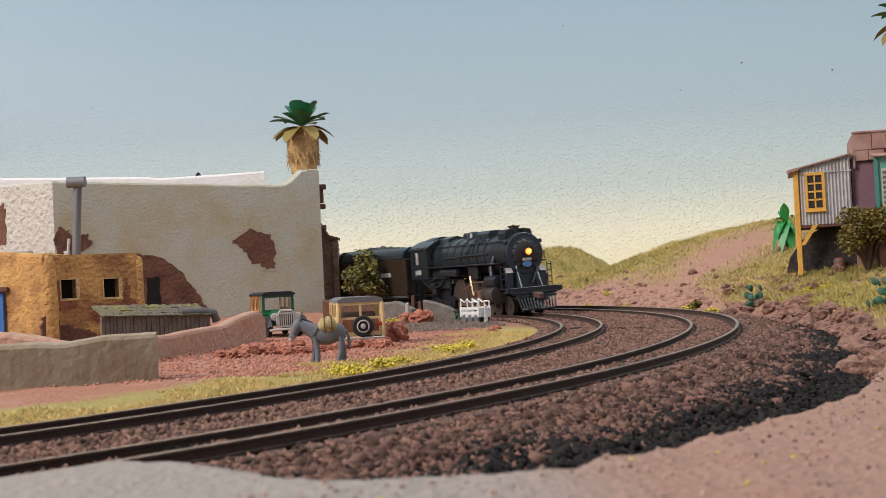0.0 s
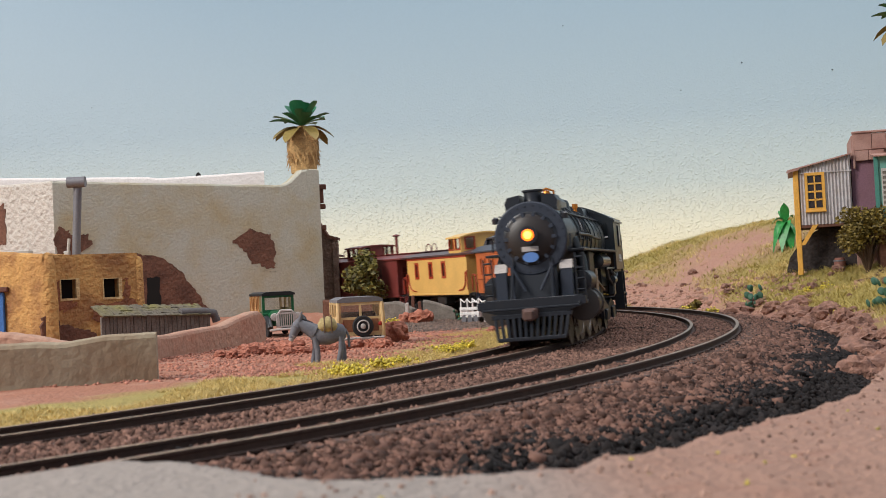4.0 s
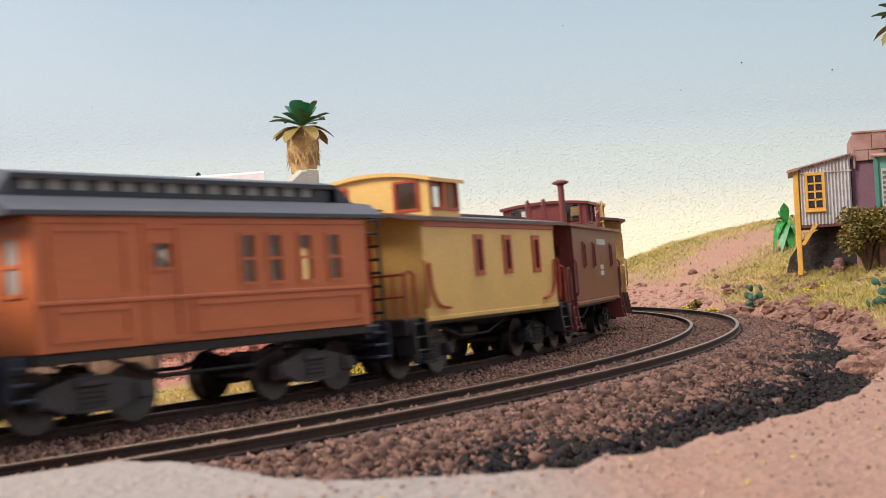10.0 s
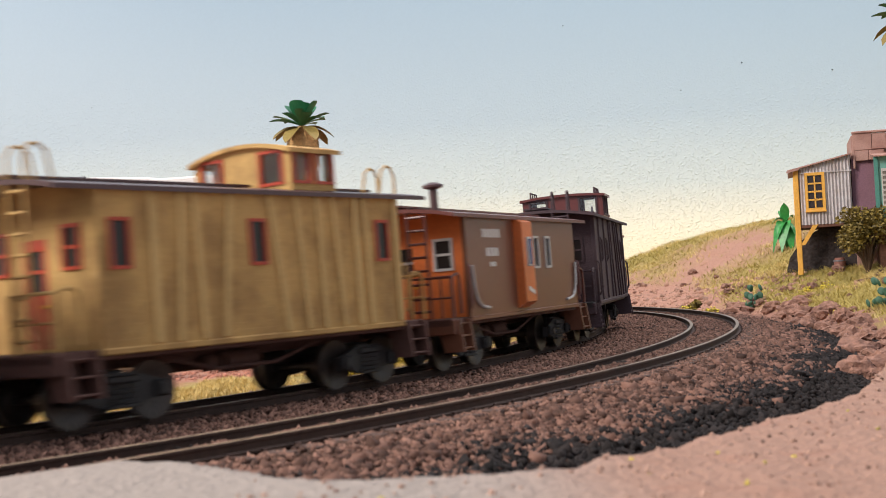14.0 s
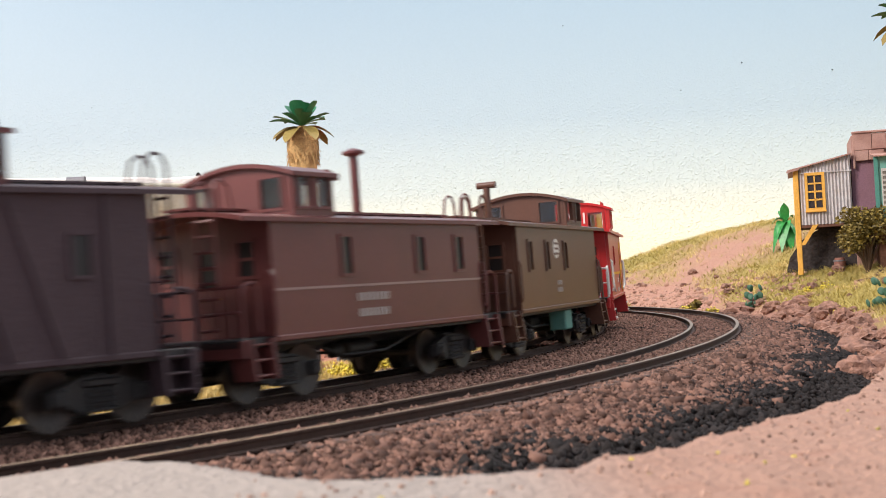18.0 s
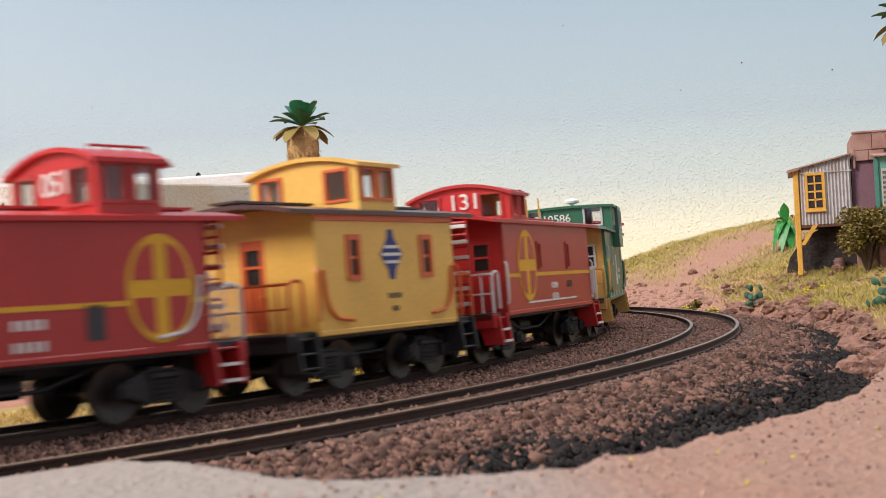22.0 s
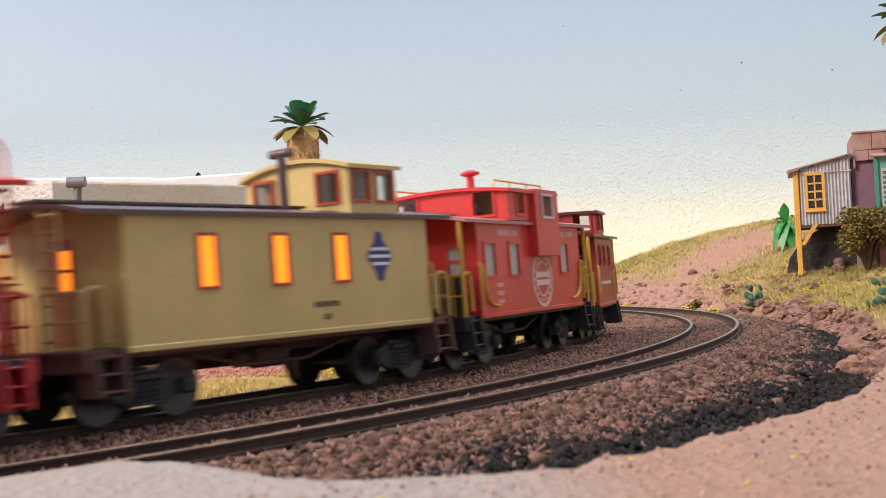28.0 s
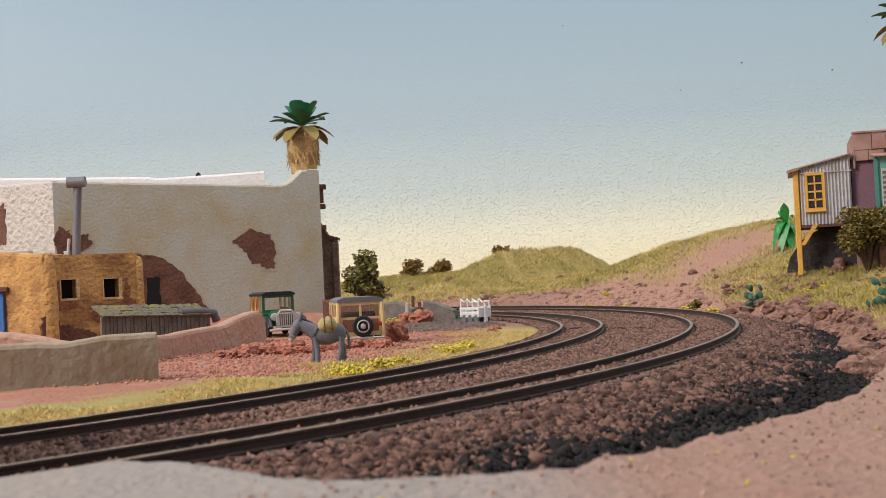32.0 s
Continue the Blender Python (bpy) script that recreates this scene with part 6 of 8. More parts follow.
    coupler(t, -h - 2, -1)
    for x in (-29, 29):
        b = part("truck", Geo().box(-3, 3, -11, 11, 6.4, 9.2, 0.3), LOCO2, t, m=P(x, 0, 0, 0, 0, -math.copysign(3.0, x)))
        for e in (-1, 1):
            poly = [(-17, 3.4), (17, 3.4), (17, 6.4), (12, 8.6), (-12, 8.6), (-17, 6.4)]
            f = Geo().prism(poly, e * 11.2, e * 12.6, "y")
            for xx in (-12.5, 0, 12.5):
                f.box(xx - 1.9, xx + 1.9, min(e * 12.6, e * 13.8), max(e * 12.6, e * 13.8), 3.0, 7.0, 0.3)
            for xx in (-6.2, 6.2):
                for q in range(4):
                    f.tube((xx, e * 12.9, 3.2 + q), (xx, e * 12.9, 3.9 + q), 1.3, 8)
            part("side_frame", f, LOCO2, b)
        for xx in (-12.5, 0, 12.5):
            w = part("wheelset", WHEELSET, WHEEL, b, m=P(xx, 0, 4.7))
            ROLLING.append((w, 4.7))

    widen(t, 16.4)


build_loco()


# ---- scenery: buildings in the yard ----
# one white stucco: front toned grey for shade, rougher left wall lighter for light
STUCCO = M("white_stucco", S(176, 173, 159), rough=0.9, grain=(1.6, 0.07), stain=(24, 0.6, S(168, 146, 98)), bump=0.28, bump_mm=1.6)
STUCCO_ROUGH_LIT = M("thick_lit_white_stucco", S(196, 188, 178), rough=0.9, grain=(2.2, 0.06), stain=(30, 0.1, None), bump=1.0, bump_mm=3.2)
# adobe brown, darkened to include the shadow on the patch behind the hut
ADOBE = M("bare_shaded_adobe", S(108, 72, 56), rough=0.95, grain=(1.2, 0.22), stain=(9, 0.6, S(70, 44, 35)), bump=0.5, bump_mm=2.0)
OCHREWALL = M("ochre_adobe_plaster", S(194, 148, 88), rough=0.95, grain=(1.5, 0.14), stain=(12, 0.85, S(132, 88, 56)), bump=0.9, bump_mm=2.0)
PLASTER = M("grey_beige_plaster", S(150, 136, 114), rough=0.9, grain=(1.5, 0.08), stain=(16, 0.7, S(124, 96, 70)), bump=0.25, bump_mm=2.5)
PINKWALL = M("pink_beige_plaster", S(172, 136, 116), rough=0.9, grain=(1.2, 0.1), stain=(14, 0.4, S(168, 110, 88)), bump=0.4, bump_mm=3.0)
GREYPLANK = M("weathered_plank", S(116, 108, 100), rough=0.9, grain=(0.8, 0.25), stain=(5, 0.45, S(70, 62, 56)), bump=0.5, bump_mm=0.9)
DARK = M("dark_interior", S(22, 18, 16), rough=1.0, bump=0)
WOODBROWN = M("dark_stained_beam", S(104, 66, 52), rough=0.8, bump=0.3)
GREYMETAL = M("grey_pipe_metal", S(116, 114, 118), rough=0.5, metal=0.2, bump=0.1)


def wall_frame(a, b):
    """Local frame of a wall from a to b on plan: x along it, y into it, z up."""
    ang = math.atan2(b[1] - a[1], b[0] - a[0])
    return Matrix.Translation((a[0], a[1], 0)) @ Matrix.Rotation(ang, 4, "Z"), math.hypot(b[0] - a[0], b[1] - a[1])


def rough_wall(a, b, top, base, t, step=4.0, wob=0.7, seed=1, holes=()):
    """A hand-modelled plaster wall with an uneven top edge and softened arris. top: [(share, z), ...]"""
    m, L = wall_frame(a, b)
    g = Geo()
    n = max(3, int(L / step))
    us = [L * i / n for i in range(n + 1)]
    prof = []
    for i, u in enumerate(us):
        z = float(np.interp(u / L, [p[0] for p in top], [p[1] for p in top])) + wob * float(fbm(np.array(u), np.array(seed * 31.0), 11, 3, seed))
        prof.append(z)
    rows = []
    for u, z in zip(us, prof):
        r = min(1.4, t * 0.3)
        w = 0.5 * wob * float(fbm(np.array(u), np.array(seed * 7.0), 16, 2, seed + 3))
        rows.append([(u, w, base), (u, w * 0.5, z - r), (u, r * 0.35, z - r * 0.3), (u, r, z), (u, t - r, z), (u, t - r * 0.3, z - r * 0.3), (u, t, z - r), (u, t, base)])
    k = 8
    vs = [p for row in rows for p in row]
    fs = [(i * k + j, (i + 1) * k + j, (i + 1) * k + (j + 1) % k, i * k + (j + 1) % k) for i in range(n) for j in range(k)]
    fs += [tuple(range(k)), tuple(range(n * k, n * k + k))]
    return g.add(vs, fs, m)


def patch_on(a, b, pts, out=0.25, thick=0.6, seed=0):
    """An irregular patch of bare adobe on a wall; pts: (along, z), outline roughened."""
    m, L = wall_frame(a, b)
    poly = []
    for i, p in enumerate(pts):
        q = pts[(i + 1) % len(pts)]
        for k in range(8):
            s = k / 8
            j = 2.3 * float(fbm(np.array(p[0] + s * 9.0), np.array(p[1] + i * 5.0), 2.2, 3, seed))
            poly.append((p[0] + (q[0] - p[0]) * s + j, p[1] + (q[1] - p[1]) * s + j * 0.8))
    return Geo().prism(poly, -out, thick, "y", m)


def build_mission():
    A, B = (-223.5, 700.0), (-79.5, 800.0)
    Lf = (-300.0, 757.0)
    c = thing("adobe_building", Matrix.Identity(4), "large white stucco adobe building with bare adobe patches", "building")
    front = part("front_wall", rough_wall(A, B, [(0, 89.5), (0.83, 87.5), (0.87, 88.5), (0.93, 97.5), (1, 98.0)], -6, 9, 4, 0.35, 3), STUCCO, c)
    part("left_wall", rough_wall(Lf, A, [(0, 93), (1, 89.5)], -6, 9, 4, 0.5, 4), STUCCO_ROUGH_LIT, c)
    D = (B[0] - 45, B[1] + 62)
    part("right_wall", rough_wall(B, D, [(0, 97.5), (0.1, 97), (0.15, 90), (1, 88)], -6, 9, 5, 0.4, 5), STUCCO, c)
    part("rear_wall", rough_wall(D, (-330, 830), [(0, 103.5), (0.35, 101), (0.36, 102), (1, 106)], -6, 8, 6, 0.3, 6), M("pale_parapet", S(226, 218, 214), 0.85, stain=(30, 0.1, None), bump=0.2, bump_mm=4), c)
    part("roof", Geo().add([(-296, 757, 80), (-222, 704, 80), (-84, 800, 80), (-127, 858, 80), (-325, 830, 80)], [(0, 1, 2, 3, 4)]), GREYPLANK, c)
    part("roof_knob", Geo().lathe([(1.5, 0), (2.2, 2), (1.0, 4.2), (0.2, 4.6)], 12, Matrix.Translation((-170, 856, 100.5))), DARK, c)
    # bare patches, along the front wall
    part("plaster_lip", patch_on(A, B, [(109.5, 52.3), (120, 59.5), (124, 62), (132, 59), (140, 56.5), (144.3, 46), (141, 31.5), (133, 33), (124, 36.3), (117.5, 45)], 0.15, 0.6, 42), STUCCO, front)
    part("bare_patch", patch_on(A, B, [(111, 52), (121, 57.5), (124, 60), (131, 57), (138, 55), (142, 46), (139, 33), (133, 35), (125, 38), (119, 46)], 0.3, 0.6, 2), ADOBE, front)
    part("bare_patch", patch_on(A, B, [(44, -4), (44, 46), (58, 45), (68, 41), (78, 32), (87, 20), (94, 8), (97, -4)], 0.3, 0.6, 5), ADOBE, front)
    part("bare_patch", patch_on(A, B, [(0.4, 58), (3, 63), (9, 60), (13, 57), (20, 59), (22, 52), (12, 46), (0.4, 44)], 0.3, 0.6, 7), ADOBE, front)
    part("bare_patch", patch_on(Lf, A, [(38, 55), (38, 75), (46, 80), (49, 76), (49, 56)], 0.3, 0.6, 8), ADOBE, c)
    # flat near-black patch paints the shade inside the door opening
    part("doorway_shade", patch_on(A, B, [(54, -4), (54, 31), (62, 31), (62, -4)], 0.5, 1.0, 9), DARK, front)
    # roof beams standing out of the right-hand wall
    for k, (z, s) in enumerate(((85, 3.6), (72, 2.6), (58, 2.4))):
        part("roof_beam", Geo().box(B[0] - 1, B[0] + s, B[1] + 6 + k, B[1] + 10 + k, z, z + 3.4, 0.4), WOODBROWN, c)
    part("beam_bracket", Geo().box(B[0] - 1, B[0] + 1.6, B[1] + 7, B[1] + 10, 76, 85, 0.3), WOODBROWN, c)


def build_hut():
    C, E_ = (-184.7, 560.0), (-148.2, 587.6)
    W_ = (-226.0, 583.0)
    c = thing("adobe_hut", Matrix.Identity(4), "small ochre adobe hut with square windows and flat roof", "hut")
    m, L = wall_frame(C, E_)
    wins = [(8.0, 15.2, 21.6, 30.4), (28.6, 36.0, 21.2, 30.0)]
    g = Geo().panel(0, L, -5, 42, wins, 0, 6, "y")
    g.v = [tuple(m @ Vector(p)) for p in g.v]
    fw = part("front_wall", g, OCHREWALL, c)
    g = rough_wall(C, E_, [(0, 43), (1, 40.5)], 40, 8, 3, 0.5, 12)
    part("parapet", g, OCHREWALL, c)
    part("left_wall", rough_wall(W_, C, [(0, 47), (0.7, 43.5), (1, 43)], -5, 8, 3, 1.2, 13), OCHREWALL, c)
    R_ = (E_[0] - 22, E_[1] + 32)
    part("right_wall", rough_wall(E_, R_, [(0, 40.5), (1, 41)], -5, 6, 4, 0.6, 14), OCHREWALL, c)
    part("back_wall", rough_wall(R_, (-240, 620), [(0, 42), (1, 45)], -5, 6, 6, 0.6, 15), OCHREWALL, c)
    part("roof", Geo().add([(-224, 586, 40.6), (-184, 566, 40.6), (-148, 592, 38.8), (-168, 620, 39.5), (-238, 618, 42)], [(0, 1, 2, 3, 4)]), OCHREWALL, c)
    part("corner_post", Geo().lathe([(4.6, -5), (4.2, 20), (3.4, 38), (2.6, 42.2), (0.6, 43.4)], 14, Matrix.Translation((C[0] + 1.2, C[1] + 3.2, 0))), OCHREWALL, c, smooth=50)
    part("corner_post", Geo().lathe([(3.0, -5), (2.6, 38), (1.6, 40), (0.4, 40.6)], 14, Matrix.Translation((E_[0] - 0.5, E_[1] + 2.2, 0))), OCHREWALL, c, smooth=50)
    part("bare_patch", patch_on(C, E_, [(-2, -4), (-2, 9), (-1, 14), (3, 15.5), (7, 9.5), (14, 8), (22, 5), (27, 1), (27, -4)], 1.2, 1.0, 21), ADOBE, fw)
    part("bare_patch", patch_on(C, E_, [(23, 10), (24, 18.5), (36, 19), (38.5, 20), (38.8, 30), (41.5, 30), (42, 20), (45, 19), (45, 10)], 0.4, 0.6, 22), M("brown_worn_adobe", S(138, 86, 58), 0.95, stain=(6, 0.6, S(92, 58, 42)), bump=0.8, bump_mm=1.6), fw)
    part("bare_patch", patch_on(C, E_, [(2, 17), (2.6, 30.5), (5, 31.5), (7.2, 30), (7.2, 20.2), (15, 20), (16, 18), (9, 15.5)], 0.2, 0.6, 23), M("brown_worn_adobe", S(138, 86, 58)), fw)

    for a, b, z0, z1 in wins:
        g = Geo().panel(a - 0.5, b + 1.6, z0 - 1.0, z1 + 0.4, [(a, b, z0, z1)], -0.35, 1.5, "y")
        g.v = [tuple(m @ Vector(p)) for p in g.v]
        f = part("window_frame", g, M("pale_plaster_reveal", S(206, 178, 128), 0.9, stain=(5, 0.5, S(160, 116, 76)), bump=0.9, bump_mm=1.5), c)
        # near-black sheet behind the hole stands in for the unlit room
        g = Geo().box(a, b, 5.0, 5.4, z0, z1, 0, m)
        part("window_shade", g, DARK, f)
    d = part("blue_door", Geo().box(-215, -207.5, 571, 573.5, -3, 26, 0.4), M("blue_door_paint", S(60, 110, 176), 0.6), c)
    part("door_lintel", Geo().box(-218, -205, 569.5, 574, 26, 28.5, 0.4), WOODBROWN, c)
    # stove pipe on the roof
    p = thing("stove_pipe", P(-181.4, 600, 40), "tall grey metal stove pipe with T cap on the hut", "pipe")
    part("pipe", Geo().tube((0, 0, 0), (2.4, 0, 37), 2.0, 16), GREYMETAL, p, smooth=40)
    part("cap", Geo().tube((-2.2, -1.5, 38.6), (6.6, -1.5, 38.6), 2.7, 18), GREYMETAL, p, smooth=40)
    part("flue_collar", Geo().lathe([(3.4, 0), (3.2, 1.6), (2.2, 2.4)], 16, Matrix.Translation((0, 0, -0.4))), GREYMETAL, p)
    part("pale_bracket", Geo().box(-5.5, -2.6, -2, 1, 0, 5.0, 0.5).tube((-3.6, -0.5, 4), (-2.8, -0.5, 11), 0.8, 8), M("pale_bracket_grey", S(186, 180, 172), 0.7), p)
    w = thing("roof_board", P(-208, 590, 43.4), "pale grey board lying on the hut roof", "board")
    part("board", Geo().box(-12, 8, -3, 3, 0, 2.4, 0.3), M("pale_bracket_grey", S(186, 180, 172), 0.7), w)


def build_shed():
    a, b = (-147.5, 520.0), (-108.0, 553.0)
    c = thing("plank_lean_to", Matrix.Identity(4), "low weathered plank lean-to with mossy shingle roof", "shed")
    m, L = wall_frame(a, b)
    rnd = random.Random(3)
    u = 0.0
    while u < L:
        w = rnd.uniform(1.6, 2.4)
        part("plank", Geo().box(u, u + w - 0.15, rnd.uniform(-0.2, 0.2), 1.4, -4, 13.0 + rnd.uniform(-0.3, 0.3), 0.15, m), GREYPLANK, c)
        u += w
    g = Geo()
    for i in range(26):
        for j in range(4):
            uu, ww = i * L / 26, L / 26
            q = Matrix.Translation((uu, -1.8 + j * 3.0, 12.8 + j * 1.15 - 1.0 * uu / L * 2)) @ Euler((0.35 + rnd.uniform(-0.12, 0.14), rnd.uniform(-0.1, 0.1), rnd.uniform(-0.15, 0.15))).to_matrix().to_4x4()
            g.box(0, ww * 1.05, 0, 3.8, 0, 0.7, 0.1, m @ q)
    tagged(part("shingle_roof", g, M("mossy_shingle", S(98, 90, 78), 0.95, grain=(1, 0.35), stain=(10, 0.6, S(128, 120, 58)), bump=0.4), c), kind="stuff")
    part("canvas_roll", Geo().path([tuple(m @ Vector((L - 14, 0.5, 12.8))), tuple(m @ Vector((L - 2, 0.5, 12.6))), tuple(m @ Vector((L + 3, 0.6, 11.6))), tuple(m @ Vector((L + 4.4, 0.8, 8.0)))], 2.0, 10), M("grey_canvas", S(96, 92, 92), 0.9, bump=0.3), c, smooth=50)


def build_low_walls():
    w = part("garden_wall", rough_wall((-170.0, 322.0), (-81.0, 338.0), [(0, 12.0), (0.45, 11.2), (0.72, 10.2), (0.8, 11.4), (1, 11.6)], -4, 8, 3, 0.7, 31), PLASTER)
    tagged(w, "low grey-beige plaster yard wall with worn top", "wall", "yard walls")
    w = part("garden_wall", rough_wall((-112.0, 400.0), (-80.5, 540.0), [(0, 7.6), (0.35, 7.0), (0.7, 8.2), (0.9, 12.0), (0.97, 12.4), (1, 9.5)], -4, 6, 3, 0.5, 32), PINKWALL)
    tagged(w, "low pink plaster yard wall with pointed end", "wall", "yard walls")
    w = part("garden_wall", rough_wall((-190.0, 395.0), (-118.0, 380.0), [(0, 9), (0.6, 13.5), (1, 9.0)], -4, 7, 3, 1.2, 34), PINKWALL)
    tagged(w, "low crumbling pink wall inside the yard", "wall", "yard walls")
    for a, b, t, col, lab in (((-73, 722), (-38, 712), [(0, 12.6), (0.6, 11.6), (1, 8)], ADOBE, "low brown ruined wall beside the building"),
                              ((-36, 690), (-18, 678), [(0, 10.6), (0.5, 10.2), (1, 6.4)], GREYPLANK, "low grey stone wall remnant in the yard"),
                              ((-13, 693), (5, 684), [(0, 10.6), (0.3, 9.4), (0.8, 6), (1, 3.6)], GREYPLANK, "low grey stone wall remnant in the yard")):
        tagged(part("ruined_wall", rough_wall(a, b, t, -4, 4, 2.5, 0.9, int(abs(a[0]))), col), lab, "wall", "ruined walls")
    for x, y, z in ((-22, 676, 9.6), (-14, 672, 10.0), (-19, 700, 13)):
        g = Geo().box(-0.9, 0.9, -0.9, 0.9, -4, z, 0.3)
        ob = tagged(part("gate_post", g, SHIELD if z < 10 else WOODBROWN, m=P(x, y, 0, 0, random.Random(x).uniform(-4, 4), 0)), "short weathered post in the yard", "post", "gate posts")
    p = thing("stone_gable", Matrix.Identity(4), "dark brown stone gable ruin behind the building", "ruin")
    stone = M("dark_brown_stone", S(120, 98, 84), 0.95, grain=(1.4, 0.25), stain=(6, 0.5, S(60, 48, 44)), bump=0.6, bump_mm=3)
    part("gable_wall", Geo().prism([(-100, -4), (-100, 72), (-86, 64), (-79, 53), (-72.5, 51.5), (-72.5, -4)], 834, 846, "y"), stone, p)
    part("gable_coping", Geo().prism([(-100, 72), (-86, 64), (-79, 53), (-71.5, 51.5), (-71.5, 53.5), (-78.5, 55.5), (-85, 66.5), (-100, 75)], 832.5, 847.5, "y"), ADOBE, p)
    part("pilaster", Geo().box(-76, -71.8, 831.5, 835, -4, 50, 0.5), stone, p)


build_mission()
build_hut()
build_shed()
build_low_walls()


# ---- plants ----
def leaf_mat(name, rgb, vary=0.35):
    m = mat(name, rgb, rough=0.6, grain=(3, 0.2), stain=(12, 0.35, None), bump=0)
    n, l = m.node_tree.nodes, m.node_tree.links
    geo = n.new("ShaderNodeNewGeometry")
    mr = n.new("ShaderNodeMapRange")
    mr.inputs[3].default_value, mr.inputs[4].default_value = 1 - vary, 1 + vary
    l.new(geo.outputs["Random Per Island"], mr.inputs[0])
    bs = n["Principled BSDF"]
    src = bs.inputs["Base Color"].links[0].from_socket
    sc = n.new("ShaderNodeVectorMath")
    sc.operation = "SCALE"
    l.new(src, sc.inputs[0])
    l.new(mr.outputs[0], sc.inputs["Scale"])
    l.new(sc.outputs[0], bs.inputs["Base Color"])
    return m


OLIVE = leaf_mat("olive_leaves", S(120, 102, 44), 0.6)
DKGREEN = leaf_mat("dark_green_leaves", S(106, 98, 42), 0.7)
RUSTLEAF = leaf_mat("rusty_leaves", S(128, 96, 40), 0.5)
TURF = leaf_mat("dry_grass", S(206, 180, 112), 0.22)
TURF2 = leaf_mat("green_grass", S(172, 154, 82), 0.22)
FLOWER = leaf_mat("yellow_foam", S(206, 184, 62), 0.6)
CACTUS = M("cactus_green", S(54, 94, 72), 0.6, grain=(1.2, 0.2), bump=0.3)
PALMLEAF = M("palm_leaf_green", S(40, 108, 70), 0.45, grain=(1.5, 0.15), bump=0.1)
PALMDRY = M("palm_leaf_dry", S(140, 120, 62), 0.6, grain=(1.5, 0.2), bump=0.2)
TRUNK = M("fibrous_trunk", S(198, 160, 108), 0.95, grain=(0.8, 0.3), stain=(5, 0.5, S(120, 84, 48)), bump=0.7, bump_mm=1.0)
TWIG = M("twig_brown", S(92, 70, 52), 0.9, bump=0.3)


def raw_mesh(name, co, faces_flat, per, smooth=False):
    me = bpy.data.meshes.new(name)
    me.vertices.add(len(co))
    me.vertices.foreach_set("co", (np.asarray(co) * K).astype(np.float32).ravel())
    me.loops.add(len(faces_flat))
    me.loops.foreach_set("vertex_index", np.asarray(faces_flat, np.int32))
    n = len(faces_flat) // per
    me.polygons.add(n)
    me.polygons.foreach_set("loop_start", np.arange(0, n * per, per, dtype=np.int32))
    me.update(calc_edges=True)
    return me


def leaves(rng, centres, size, flat=0.55):
    """Small pointed leaves, each a folded quad, at the given centres."""
    n = len(centres)
    d = rng.normal(size=(n, 3))
    d[:, 2] *= flat
    d /= np.linalg.norm(d, axis=1)[:, None]
    o = rng.normal(size=(n, 3))
    o -= (o * d).sum(1)[:, None] * d
    o /= np.linalg.norm(o, axis=1)[:, None]
    s = size * rng.uniform(0.6, 1.3, n)[:, None]
    nn = np.cross(d, o)
    co = np.stack([centres - d * s, centres + o * s * 0.5 + nn * s * 0.15, centres + d * s, centres - o * s * 0.5 + nn * s * 0.15], 1).reshape(-1, 3)
    return co, np.arange(n * 4)


def bush(x, y, z, rx, rz, material, label, n=900, size=1.5, seed=0, trunk=3.0, lobes=9, name="bush", category="bush", group=""):
    rng = np.random.default_rng(seed)
    c = thing(name, P(x, y, z), label, category, group)
    g = Geo()
    cs = []
    for k in range(lobes):
        a, h = rng.uniform(0, 6.28), rng.uniform(0.35, 1.0)
        r = rx * rng.uniform(0.25, 0.75) * (1.15 - 0.55 * h)
        p = np.array([r * math.cos(a), r * math.sin(a), trunk + rz * h])
        cs.append((p, rx * rng.uniform(0.28, 0.5)))
        mid = p * np.array([0.4, 0.4, 0.55])
        g.path([(0, 0, -1.5), tuple(mid), tuple(p)], max(0.35, rx * 0.035), 5)
    part("stem", g, TWIG, c)
    pts = []
    for p, r in cs:
        v = rng.normal(size=(n // lobes, 3))
        v /= np.linalg.norm(v, axis=1)[:, None]
        pts.append(p + v * r * rng.uniform(0.55, 1.05, (len(v), 1)) * np.array([1, 1, 0.8]))
    co, f = leaves(rng, np.concatenate(pts), size)
    part("crown", raw_mesh("crown", co, f, 4), material, c)
    return c


def frond(g, base, ang, tilt, length, width, droop, n=7, paddle=False):
    """A long folded leaf with thickness, arching out from base."""
    dx, dy = math.cos(ang), math.sin(ang)
    vs = []
    for i in range(n + 1):
        s = i / n
        r = length * s
        z = math.sin(tilt) * r - droop * s * s
        rr = math.cos(tilt) * r
        w = width * (0.35 + 1.9 * s * (1 - s) + 0.25 * (1 - s)) * (1 - s ** 4)
        if paddle:
            w = width * (0.3 + 1.15 * math.sin(min(1.0, s * 1.25) * math.pi / 2)) * math.sqrt(max(0.0, 1 - s ** 5))
        p = Vector(base) + Vector((dx * rr, dy * rr, z))
        q = Vector((-dy, dx, 0)) * w
        vs += [p - q + Vector((0, 0, 0.25 * w)), p, p + q + Vector((0, 0, 0.25 * w)), p - Vector((0, 0, 0.35))]
    fs = []
    for i in range(n):
        a, b = i * 4, (i + 1) * 4
        fs += [(a, a + 1, b + 1, b), (a + 1, a + 2, b + 2, b + 1), (a, b, b + 3, a + 3), (a + 2, a + 3, b + 3, b + 2)]
    return g.add(vs, fs)


